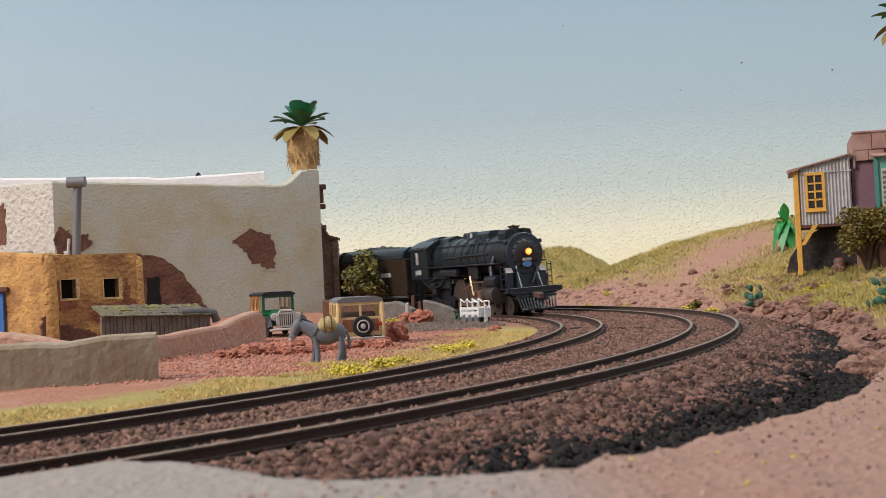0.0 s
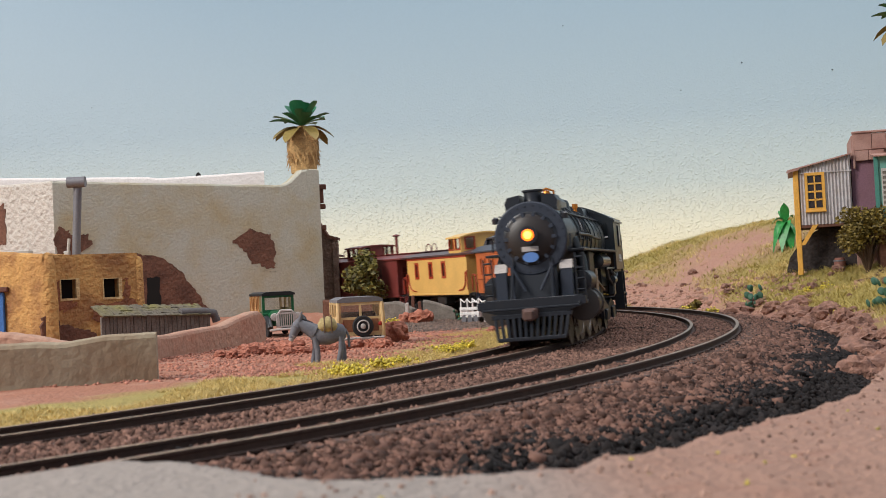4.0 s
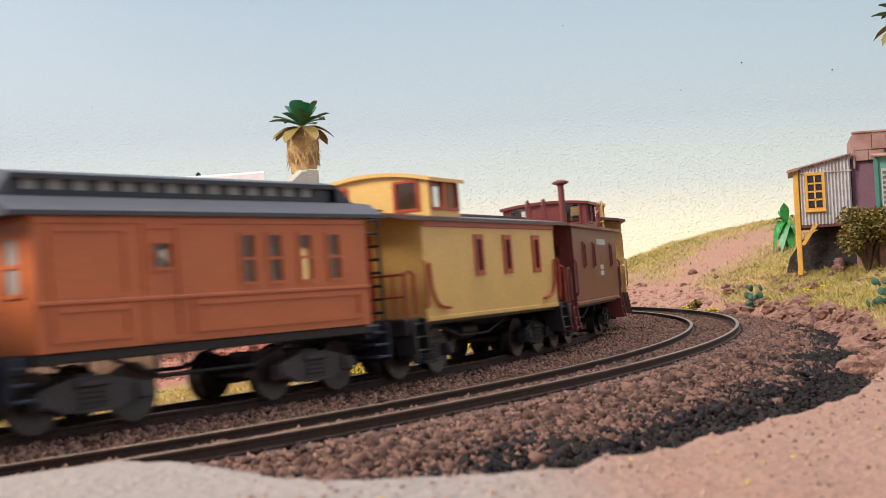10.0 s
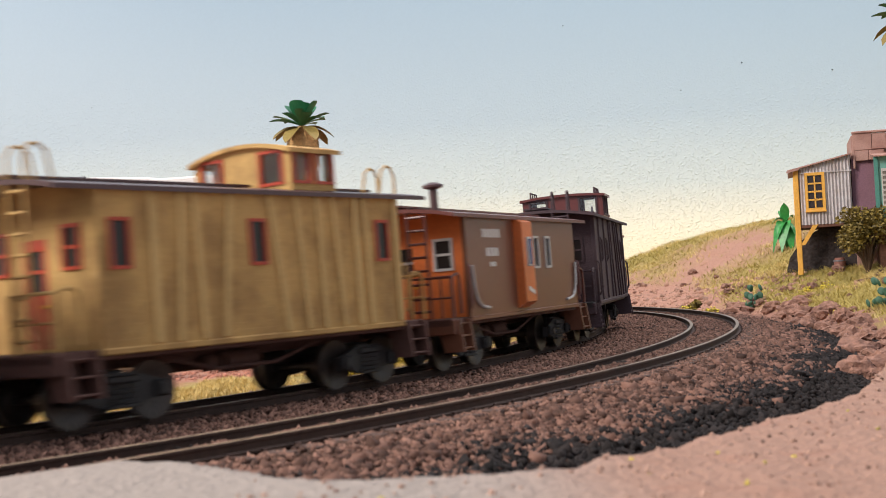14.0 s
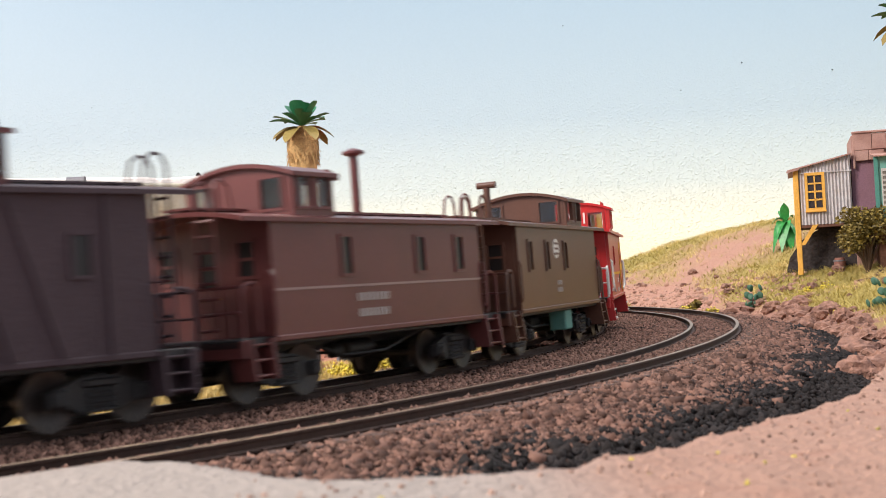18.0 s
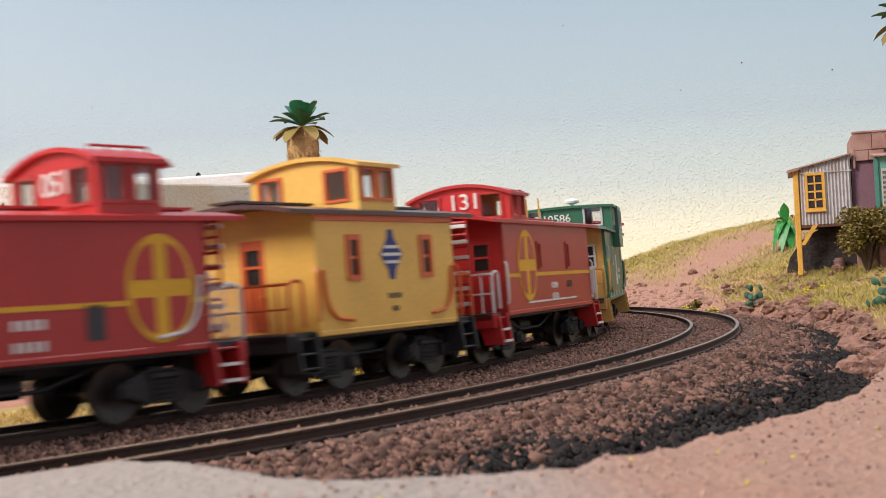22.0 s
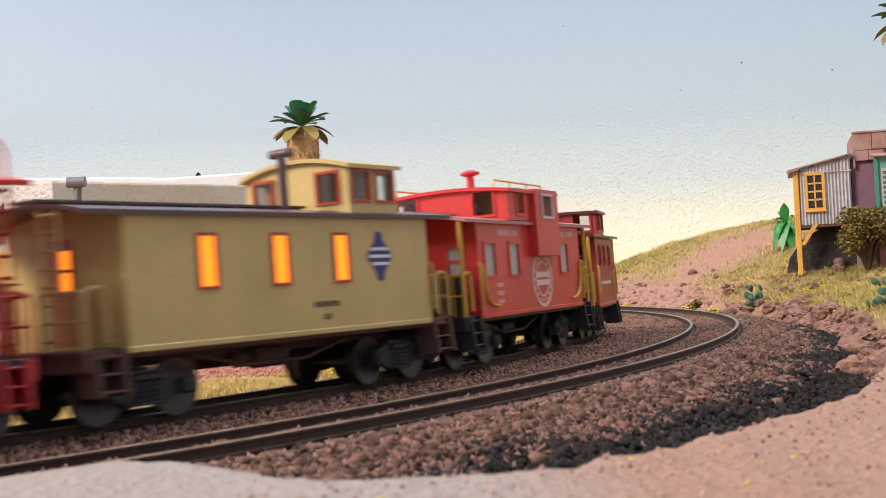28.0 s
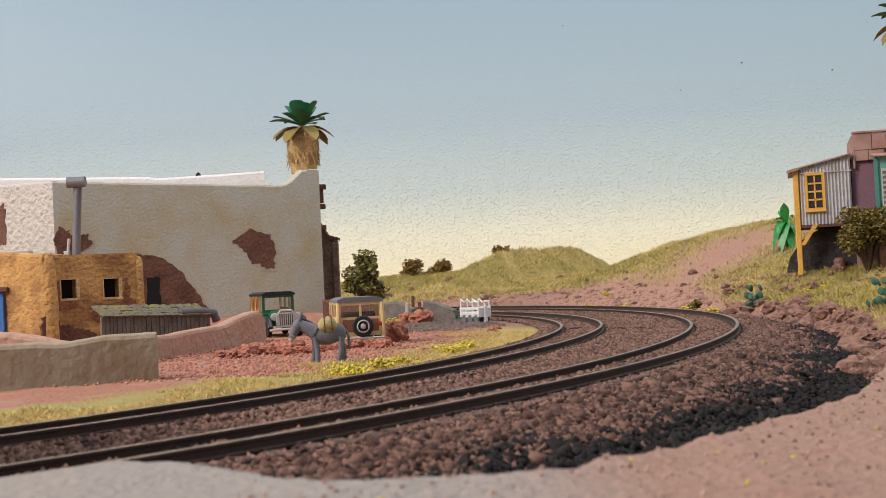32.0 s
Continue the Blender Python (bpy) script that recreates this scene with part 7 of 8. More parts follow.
def palm(x, y, z, scale, seed, label, foot=6.0):
    rnd = random.Random(seed)
    c = thing("palm_tree", P(x, y, z), label, "palm tree", "palm trees")
    s = scale
    g = Geo().lathe([(7.2 * s, -foot), (7.4 * s, -5), (8.2 * s, 4 * s), (9.2 * s, 9 * s), (8.8 * s, 15 * s), (6.0 * s, 20 * s), (3 * s, 22 * s)], 16)
    for i in range(300):
        a, h = rnd.uniform(0, 6.28), rnd.uniform(1, 20) * s
        r = (8.0 + rnd.uniform(-0.5, 0.5)) * s
        p = Vector((r * math.cos(a), r * math.sin(a), h))
        q = p + Vector((math.cos(a) * rnd.uniform(0.8, 2.2), math.sin(a) * rnd.uniform(0.8, 2.2), rnd.uniform(-5.0, -1.0))) * s
        g.tube(p, q, 0.42 * s, 4, 0.08)
    part("trunk", g, TRUNK, c, "shaggy tan trunk", smooth=40)
    for i in range(7):
        a = 6.28 * i / 7 + rnd.uniform(-0.25, 0.25)
        part("dry_frond", frond(Geo(), (0, 0, 20.5 * s), a, rnd.uniform(0.15, 0.4), 19 * s, 3.0 * s, rnd.uniform(11, 15) * s, 9, True), PALMDRY, c, smooth=60)
    for i in range(11):
        a = 6.28 * i / 11 + rnd.uniform(-0.2, 0.2)
        part("frond", frond(Geo(), (0, 0, 22 * s), a, rnd.uniform(0.3, 0.7), 22 * s * rnd.uniform(0.8, 1.05), 2.3 * s, rnd.uniform(3, 8) * s, 9, True), PALMLEAF, c, smooth=60)
    for i in range(7):
        a = 6.28 * i / 7 + rnd.uniform(-0.3, 0.3)
        part("frond", frond(Geo(), (0, 0, 22.5 * s), a, rnd.uniform(0.8, 1.35), 18 * s * rnd.uniform(0.8, 1.05), 3.6 * s, rnd.uniform(0, 3) * s, 9, True), PALMLEAF, c, smooth=60)
    return c


palm(-92.5, 832, 104.5, 1.2, 4, "model palm with green fronds and shaggy tan trunk")


def height(x, y):
    return float(ground_z(np.array([float(x)]), np.array([float(y)]))[0])


bush(-54.5, 790, -1.6, 18, 35, DKGREEN, "dark olive tree beside the track behind the building", 1900, 1.9, 11, 4, 17, "tree", "tree")
bush(-33, 1275, height(-33, 1275) - 2, 15, 14, RUSTLEAF, "rusty olive bush on the far ridge", 700, 2.0, 12, 1, 12, group="ridge bushes")
bush(-3, 1280, height(-3, 1280) - 2, 15, 11, RUSTLEAF, "rusty olive bush on the far ridge", 700, 2.0, 13, 1, 12, group="ridge bushes")
bush(58, 1215, height(58, 1215) - 3, 12, 15, RUSTLEAF, "rusty olive bush on the far ridge", 700, 2.0, 14, 1, 12, group="ridge bushes")
bush(240.5, 690, 14.0, 18.5, 26, OLIVE, "large olive bush in front of the stilt house", 5200, 1.3, 15, 5.5, 34)
bush(143, 700, height(143, 700), 6, 8, OLIVE, "small yellow-green shrub on the slope", 320, 1.4, 16, 1, 5, group="slope shrubs")


def prickly_pear(x, y, z, s, seed):
    rnd = random.Random(seed)
    c = thing("prickly_pear", P(x, y, z), "dark green prickly pear cactus on the slope", "cactus", "cacti")
    for i in range(15):
        k = i // 6
        p = Vector((rnd.uniform(-5.5, 5.5) * s, rnd.uniform(-3, 3) * s, (2.5 + 4.2 * k + rnd.uniform(-1, 1)) * s))
        m = Matrix.Translation(p) @ Euler((rnd.uniform(-0.5, 0.5), rnd.uniform(-0.6, 0.6), rnd.uniform(0, 3))).to_matrix().to_4x4() @ Matrix.Diagonal((1.0, 0.42, 1.1, 1))
        r = 1.75 * s
        g = Geo().lathe([(0.2 * r, -r), (0.7 * r, -0.75 * r), (r, 0), (0.8 * r, 0.65 * r), (0.2 * r, r)], 12, m)
        part("cactus_pad", g, CACTUS, c, smooth=60)
    return c


prickly_pear(171, 680, height(171, 680), 1.05, 2)
prickly_pear(190, 530, height(190, 530), 1.0, 3)
prickly_pear(214, 520, height(214, 520), 0.8, 5)
prickly_pear(7, 684, height(7, 684), 0.5, 6)


def flower_clump(x, y, r, h, seed, n=260):
    rng = np.random.default_rng(seed)
    p = rng.normal(size=(n, 3)) * np.array([r * 0.5, r * 0.4, h * 0.3]) + np.array([0, 0, h * 0.35])
    p[:, 2] = np.abs(p[:, 2])
    octa = np.array([(1, 0, 0), (-1, 0, 0), (0, 1, 0), (0, -1, 0), (0, 0, 1), (0, 0, -1)], float)
    s = rng.uniform(0.22, 0.6, n)
    co = (p[:, None] + octa[None] * s[:, None, None] * rng.uniform(0.7, 1.3, (n, 6, 1))).reshape(-1, 3)
    tri = np.array([(0, 2, 4), (2, 1, 4), (1, 3, 4), (3, 0, 4), (2, 0, 5), (1, 2, 5), (3, 1, 5), (0, 3, 5)])
    f = (np.arange(n)[:, None, None] * 6 + tri[None]).ravel()
    ob = part("flower_clump", raw_mesh("flower_clump", co, f, 3), FLOWER, m=P(x, y, height(x, y)))
    return tagged(ob, "clump of yellow foam flowers in the grass", "flowers", "flower clumps")


rf = random.Random(8)
for i in range(7):
    s = rf.uniform(-272, -216)
    p = on_line(s, -25 - rf.uniform(0, 6))
    flower_clump(p.x, p.y, rf.uniform(3, 5), rf.uniform(1.8, 3.0), i, 180)
for i in range(5):
    p = on_line(rf.uniform(-196, -168), -27 - rf.uniform(0, 6))
    flower_clump(p.x, p.y, rf.uniform(2.5, 4), rf.uniform(1.8, 3.0), 20 + i, 140)
for x, y in ((14, 682), (10, 702), (120, 900), (98, 860), (126, 640), (132, 605), (118, 600), (165, 520), (176, 540), (158, 470), (190, 480), (172, 430), (150, 395), (183, 415), (135, 720), (110, 745), (92, 780), (-18, 684), (-30, 668), (205, 690), (214, 684)):
    flower_clump(x, y, 3.6, 3.4, int(x * 7 + y), 120)


# ---- rocks, ballast and grass ----
ROCK = M("red_tan_rock", S(146, 108, 92), 0.95, grain=(0.25, 0.22), stain=(0.8, 0.75, S(86, 58, 50)), bump=1.0, bump_mm=0.3)
REDROCK = M("brick_red_rubble", S(176, 112, 90), 0.95, grain=(0.3, 0.25), stain=(0.9, 0.6, S(124, 74, 60)), bump=1.0, bump_mm=0.35)
for stone_paint in (ROCK, REDROCK):
    next(n for n in stone_paint.node_tree.nodes if n.type == "BUMP").inputs["Distance"].default_value = 0.0012


def rock_mesh(seed, material, rough=0.32):
    bm = bmesh.new()
    bmesh.ops.create_icosphere(bm, subdivisions=3, radius=1.0)
    for v in bm.verts:
        p = v.co * 1.3 + Vector((seed * 7.1, seed * 3.3, 0))
        q = 0.3 + 0.5 * noise.noise(p) - 0.8 * abs(noise.noise(p * 1.9)) - 0.6 * abs(noise.noise(p * 4.3))
        v.co *= 1 + rough * 1.6 * q
        v.co.z *= 0.8
    me = bpy.data.meshes.new("rock")
    bm.to_mesh(me)
    bm.free()
    for v in me.vertices:
        v.co *= K
    for f in me.polygons:
        f.use_smooth = False
    me.materials.append(material)
    return me


ROCKS = [rock_mesh(i, ROCK, 0.42) for i in range(6)]
REDS = [rock_mesh(i + 9, REDROCK, 0.45) for i in range(5)]


def rock(x, y, r, kind, seed, label, group, flat=1.0, sink=0.35, tall=1.0):
    rnd = random.Random(seed)
    me = kind[seed % len(kind)]
    ob = new("rock", me)
    ob.matrix_basis = P(x, y, height(x, y) + r * (0.8 * tall - sink), rnd.uniform(-15, 15), rnd.uniform(-15, 15), rnd.uniform(0, 360)) @ Matrix.Diagonal((r * rnd.uniform(0.8, 1.3), r * rnd.uniform(0.8, 1.2), r * tall * rnd.uniform(0.8, 1.1), 1))
    return tagged(ob, label, "rock", group)


rk = random.Random(21)
for i in range(84):
    a = rk.uniform(-0.42, 0.18)
    r = 655 + rk.uniform(-12, 16)
    rock(CX + r * math.cos(a), CY + r * math.sin(a), rk.uniform(2.2, 6.0), ROCKS, 100 + i, "rough red-tan plaster rock at the foot of the bank", "bank rocks", sink=0.5)
for i in range(26):
    a = rk.uniform(0.2, 0.9)
    r = 640 + rk.uniform(-6, 14)
    rock(CX + r * math.cos(a), CY + r * math.sin(a), rk.uniform(1.6, 4.2), ROCKS, 240 + i, "small red-tan rock beside the outer track", "trackside rocks", sink=0.4)
for i in range(26):
    x, y = -66 + rk.uniform(-8, 10), 446 + rk.uniform(-12, 8)
    rock(x, y, rk.uniform(1.8, 3.6), REDS, 330 + i, "brick-red rubble rock against the yard wall", "yard rubble", sink=0.3)
for i in range(54):
    t = i / 53
    x, y = -80 + 58 * t + rk.uniform(-4, 4), 436 + 20 * t + rk.uniform(-14, 14)
    rock(x, y, rk.uniform(1.0, 3.0), REDS, 300 + i, "brick-red rubble rock in the yard", "yard rubble", sink=0.4)
rock(-20.5, 478, 4.6, REDS, 400, "upright reddish boulder behind the flowers", "yard rubble", tall=1.35)
rock(-13.8, 668, 6.6, REDS, 402, "tan-red boulder in front of the ruined walls", "yard rubble", sink=0.45)
rock(-22.5, 674, 4.2, REDS, 403, "small reddish boulder near the ruined walls", "yard rubble")
for i in range(14):
    x, y = 30 + rk.uniform(-14, 14), 480 + rk.uniform(-60, 90)
    if float(rho_line(np.array(x), np.array(y))) < 516:
        rock(x, y, rk.uniform(1.5, 3.4), REDS, 420 + i, "reddish rock beside the inner track", "yard rubble", sink=0.45)
for i in range(90):
    a, r = rk.uniform(-0.1, 0.95), 680 + rk.uniform(-30, 150) * rk.random()
    rock(CX + r * math.cos(a), CY + r * math.sin(a), rk.uniform(0.9, 1.0 + 3.6 * rk.random()), ROCKS, 500 + i, "small reddish rock on the hillside", "hillside rocks", sink=0.5)


def stones(name, label, pts, size, material, seed):
    """Loose angular stones, one heap of real geometry."""
    rng = np.random.default_rng(seed)
    n = len(pts)
    octa = np.array([(1, 0, 0), (-1, 0, 0), (0, 1, 0), (0, -1, 0), (0, 0, 0.8), (0, 0, -0.8)], float)
    s = size * rng.uniform(0.5, 1.25, n)
    q = rng.normal(size=(n, 4))
    q /= np.linalg.norm(q, axis=1)[:, None]
    w, x, y, z = q.T
    rot = np.stack([1 - 2 * (y * y + z * z), 2 * (x * y - w * z), 2 * (x * z + w * y), 2 * (x * y + w * z), 1 - 2 * (x * x + z * z), 2 * (y * z - w * x), 2 * (x * z - w * y), 2 * (y * z + w * x), 1 - 2 * (x * x + y * y)], 1).reshape(n, 3, 3)
    local = octa[None] * rng.uniform(0.6, 1.35, (n, 6, 3)) * s[:, None, None]
    co = (np.einsum("nij,nkj->nki", rot, local) + pts[:, None]).reshape(-1, 3)
    tri = np.array([(0, 2, 4), (2, 1, 4), (1, 3, 4), (3, 0, 4), (2, 0, 5), (1, 2, 5), (3, 1, 5), (0, 3, 5)])
    f = (np.arange(n)[:, None, None] * 6 + tri[None]).ravel()
    ob = part(name, raw_mesh(name, co, f, 3), material)
    return tagged(ob, label, "ballast", kind="stuff")


BALLAST_M = leaf_mat("ballast_stone", S(116, 87, 75), 0.7)
BANK_M = leaf_mat("bank_stone", S(106, 78, 67), 0.7)
COAL_M = leaf_mat("coal_stone", S(38, 33, 32), 0.65)
for dull in (BALLAST_M, BANK_M, COAL_M):
    dull.node_tree.nodes["Principled BSDF"].inputs["Roughness"].default_value = 0.75
    dull.node_tree.nodes["Principled BSDF"].inputs["Specular IOR Level"].default_value = 0.15


def scatter(n, a0, a1, r0, r1, seed, power=1.0, line=False):
    rng = np.random.default_rng(seed)
    a = a0 + (a1 - a0) * rng.uniform(0, 1, n) ** power
    r = rng.uniform(r0, r1, n)
    x, y, _ = line_xy(a * R_IN, r - R_IN) if line else (CX + r * np.cos(a), CY + r * np.sin(a), 0)
    return x, y, r, a


def build_ballast():
    x, y, r, a = scatter(110000, -0.85, 0.62, 529, 634, 1, line=True)
    keep = np.ones(len(x), bool)
    for r0 in (R_IN, R_IN + SPACING):
        for off in (-GAUGE / 2, GAUGE / 2):
            keep &= np.abs(r - r0 - off) > 1.9
    x, y, r = x[keep], y[keep], r[keep]
    on_tie = (np.abs(r - R_IN) < 14) | (np.abs(r - R_IN - SPACING) < 14)
    z = ground_z(x, y) + np.where(on_tie, 0.25, 0.3) + 0.9 * (1 - sm(np.abs(r - R_IN - SPACING), 13, 21)) + 0.4 * (1 - sm(np.abs(np.abs(r - R_IN) - 13.5), 1.5, 4.5))
    dark = fbm(x, y, 14, 3, 33) + 0.5 * sm(r, 622, 636) - 0.3 > 0.15
    edge = lerp_table(x, FORE_EDGE)
    ok = (y > edge - 1) | (r < 620)
    p = np.stack([x, y, z], 1)
    stones("ballast", "brown crushed-stone ballast along both tracks", p[ok & ~dark], 0.78, BALLAST_M, 5)
    stones("dark_ballast", "black cinder ballast on the bank and between the tracks", p[ok & dark], 0.78, COAL_M, 6)
    x, y, r, a = scatter(34000, -0.75, 0.25, 616, 655, 2)
    edge = lerp_table(x, FORE_EDGE)
    ok = y > edge - 1
    x, y, r = x[ok], y[ok], r[ok]
    z = ground_z(x, y) + 0.2
    dark = r + 9 * fbm(x, y, 18, 3, 34) + np.random.default_rng(3).normal(size=len(x)) * 4 > 630
    p = np.stack([x, y, z], 1)
    stones("bank_stones", "coarse brown stones on the ballast bank", p[~dark], 1.0, BANK_M, 7)
    k = np.random.default_rng(9).uniform(0, 1, len(x)) < 0.1
    stones("bank_lumps", "larger brown lumps on the ballast bank", p[~dark & k], 1.7, BANK_M, 17)
    stones("cinder_lumps", "larger black cinder lumps in the ditch", p[dark & k], 1.5, COAL_M, 18)
    stones("cinder_ditch", "black cinders in the ditch below the bank", p[dark], 1.0, COAL_M, 8)


def build_pebbles():
    """Grit, small lumps and crumbs lying on the sandy foreground."""
    rng = np.random.default_rng(77)
    x, y = rng.uniform(-20, 190, 5200), rng.uniform(70, 320, 5200)
    ok = (y < lerp_table(x, FORE_EDGE) - 2) & (rho(x, y) > 626)
    x, y = x[ok], y[ok]
    p = np.stack([x, y, ground_z(x, y)], 1)
    k = rng.uniform(0, 1, len(x))
    stones("sand_grit", "pinkish sand grit on the foreground", p[k < 0.8], 0.42, leaf_mat("sand_crumb", S(160, 126, 108), 0.25), 71)
    stones("dark_grit", "dark brown grit on the foreground sand", p[(k >= 0.8) & (k < 0.95)], 0.4, BALLAST_M, 72)
    x, y, r, a = scatter(5200, 0.12, 0.85, 630, 735, 78)
    ok = (rho_line(x, y) > 622) & (rng.uniform(0, 1, len(x)) < 1 - sm(r + 26 * fbm(x, y, 20, 4, 11), 690, 730))
    p2 = np.stack([x, y, ground_z(x, y) - 0.2], 1)[ok]
    big = rng.uniform(0, 1, len(p2)) < 0.25
    stones("hill_rubble", "loose pinkish rubble at the foot of the hills", p2[~big], 1.2, leaf_mat("pink_rubble", S(168, 128, 108), 0.3), 74)
    stones("hill_lumps", "larger tan lumps at the foot of the hills", p2[big], 2.5, leaf_mat("tan_lump", S(158, 118, 98), 0.3), 75)
    x, y = rng.uniform(-112, 45, 9000), rng.uniform(330, 560, 9000)
    ok = (rho_line(x, y) < 512 + 8 * fbm(x, y, 12, 3, 52)) & (fbm(x, y, 18, 3, 51) > -0.35)
    x, y = x[ok], y[ok]
    stones("yard_crumbs", "reddish crumbled soil in the yard", np.stack([x, y, ground_z(x, y)], 1), 0.75, leaf_mat("red_crumb", S(170, 110, 88), 0.35), 76)
    x, y = rng.uniform(-35, 30, 3600), rng.uniform(555, 690, 3600)
    ok = (np.exp(-(((x + 2) / 34) ** 2 + ((y - 625) / 75) ** 2) ** 2) > 0.4) & (rho_line(x, y) < 520)
    stones("lane_grit", "dark grey grit on the yard lane", np.stack([x, y, ground_z(x, y)], 1)[ok], 0.9, leaf_mat("grey_grit", S(106, 86, 74), 0.55), 79)
    stones("straw_crumbs", "yellow straw crumbs on the foreground sand", p[k >= 0.95], 0.35, FLOWER, 73)


def grass(name, label, x, y, h, material, seed, w=0.28):
    rng = np.random.default_rng(seed)
    n = len(x)
    z = ground_z(x, y) - 0.2
    a = rng.uniform(0, 6.28, n)
    hh = h * rng.uniform(0.5, 1.3, n)
    lean = rng.normal(size=(n, 2)) * 0.8
    base = np.stack([x, y, z], 1)
    d = np.stack([np.cos(a), np.sin(a), 0 * a], 1) * w
    tip = base + np.stack([lean[:, 0] * hh, lean[:, 1] * hh, hh], 1)
    co = np.stack([base - d, base + d, tip], 1).reshape(-1, 3)
    ob = part(name, raw_mesh(name, co, np.arange(n * 3), 3), material)
    return tagged(ob, label, "grass", kind="stuff")


def build_grass():
    rng = np.random.default_rng(4)
    x, y, r, a = scatter(90000, -0.85, -0.1, 472, 526, 11)
    keep = fbm(x, y, 16, 3, 11) + 0.03 * (r - 505) > -0.1
    grass("yard_grass", "dry yellow-green static grass beside the inner track", x[keep], y[keep], 1.3, TURF, 1, 0.13)
    x, y, r, a = scatter(190000, -0.3, 1.1, 664, 950, 12)
    bare = np.exp(-(((a - 0.43 + 0.05 * fbm(x, y, 20, 4, 11)) / 0.075) ** 2)) * (1 - sm(r, 790, 830))
    turf = np.maximum(sm(r + 26 * fbm(x, y, 20, 4, 11) + 22 * np.sin(a * 9), 690, 712), (a < 0.25) * sm(r, 664, 676))
    keep = rng.uniform(0, 1, len(x)) < turf * (1 - bare)
    k2 = fbm(x, y, 26, 3, 15) > 0.05
    grass("hill_grass", "dry grass on the layout hills", x[keep & k2], y[keep & k2], 3.1, TURF, 2, 0.3)
    grass("hill_turf", "green turf on the layout hills", x[keep & ~k2], y[keep & ~k2], 2.8, TURF2, 3, 0.3)


build_ballast()
build_pebbles()
build_grass()


# ---- the stilt house ----
def build_house():
    CORR = M("corrugated_iron", S(196, 190, 190), 0.55, metal=0.2, grain=(1.5, 0.12), stain=(9, 0.35, S(150, 126, 112)), bump=0.1)
    MUSTARD = M("mustard_trim", S(222, 164, 70), 0.7, stain=(8, 0.3, None), bump=0.15)
    PURPLE = M("faded_purple_wall", S(134, 98, 112), 0.85, stain=(14, 0.35, S(120, 84, 84)), bump=0.25, bump_mm=2)
    RUSTY = M("rusty_tin_panel", S(170, 132, 120), 0.6, metal=0.1, stain=(8, 0.5, S(124, 82, 70)), bump=0.2)
    TEAL = M("teal_board", S(104, 158, 146), 0.75, stain=(8, 0.3, S(150, 160, 150)), bump=0.2)
    h = thing("stilt_house", P(209.7, 715, 0, 0, 0, -16) @ P(-209.7, -715, 0), "shanty house on stilts with corrugated wall and mustard window", "house")
    y0 = 715.0
    # corrugated gable wall as a folded sheet
    n = 60
    x0, x1 = 211.5, 240.5
    vs = []
    top = lambda x: 75.0 + (x - 205.5) / (241 - 205.5) * 7.6
    for i in range(n + 1):
        x = x0 + (x1 - x0) * i / n
        d = 0.55 * math.cos(i * math.pi / 2.0 * 1.0)
        vs += [(x, y0 + d, 42.8), (x, y0 + d, top(x))]
    win = (215.2, 225.0, 51.5, 72.5)
    g = Geo()
    for i in range(n):
        xm = (vs[2 * i][0] + vs[2 * i + 2][0]) / 2
        a, b = vs[2 * i], vs[2 * i + 2]
        if win[0] < xm < win[1]:
            for z0, z1 in ((42.8, win[2]), (win[3], None)):
                ta, tb = (top(a[0]), top(b[0])) if z1 is None else (z1, z1)
                g.add([(a[0], a[1], z0), (b[0], b[1], z0), (b[0], b[1], tb), (a[0], a[1], ta)], [(0, 1, 2, 3)])
                g.add([(a[0], a[1] + 0.5, z0), (b[0], b[1] + 0.5, z0), (b[0], b[1] + 0.5, tb), (a[0], a[1] + 0.5, ta)], [(3, 2, 1, 0)])
        else:
            g.add([(a[0], a[1], 42.8), (b[0], b[1], 42.8), (b[0], b[1], top(b[0])), (a[0], a[1], top(a[0]))], [(0, 1, 2, 3)])
            g.add([(a[0], a[1] + 0.5, 42.8), (b[0], b[1] + 0.5, 42.8), (b[0], b[1] + 0.5, top(b[0])), (a[0], a[1] + 0.5, top(a[0]))], [(3, 2, 1, 0)])
    part("corrugated_wall", g, CORR, h)
    part("wall_batten", Geo().box(212, 241, y0 - 1.0, y0 - 0.55, 72.8, 73.6, 0.1), CORR, h)
    f = part("window_frame", Geo().panel(win[0] - 0.6, win[1] + 0.8, win[2] - 0.8, win[3] + 0.8, [(win[0] + 0.9, win[1] - 0.9, win[2] + 1.0, win[3] - 0.9)], y0 - 1.5, y0 + 0.8, "y"), MUSTARD, h, "mustard window frame")
    part("window_sill", Geo().box(win[0] - 1.0, win[1] + 1.2, y0 - 2.2, y0 + 0.8, win[2] - 1.5, win[2] - 0.5, 0.2), MUSTARD, f)
    cols, rows = 2, 4
    ix0, ix1, iz0, iz1 = win[0] + 0.9, win[1] - 0.9, win[2] + 1.0, win[3] - 0.9
    for i in range(1, cols):
        x = ix0 + (ix1 - ix0) * i / cols
        part("glazing_bar", Geo().box(x - 0.45, x + 0.45, y0 - 1.2, y0, iz0, iz1, 0.1), MUSTARD, f)
    for j in range(1, rows):
        z = iz0 + (iz1 - iz0) * j / rows
        part("glazing_bar", Geo().box(ix0, ix1, y0 - 1.2, y0, z - 0.5, z + 0.5, 0.1), MUSTARD, f)
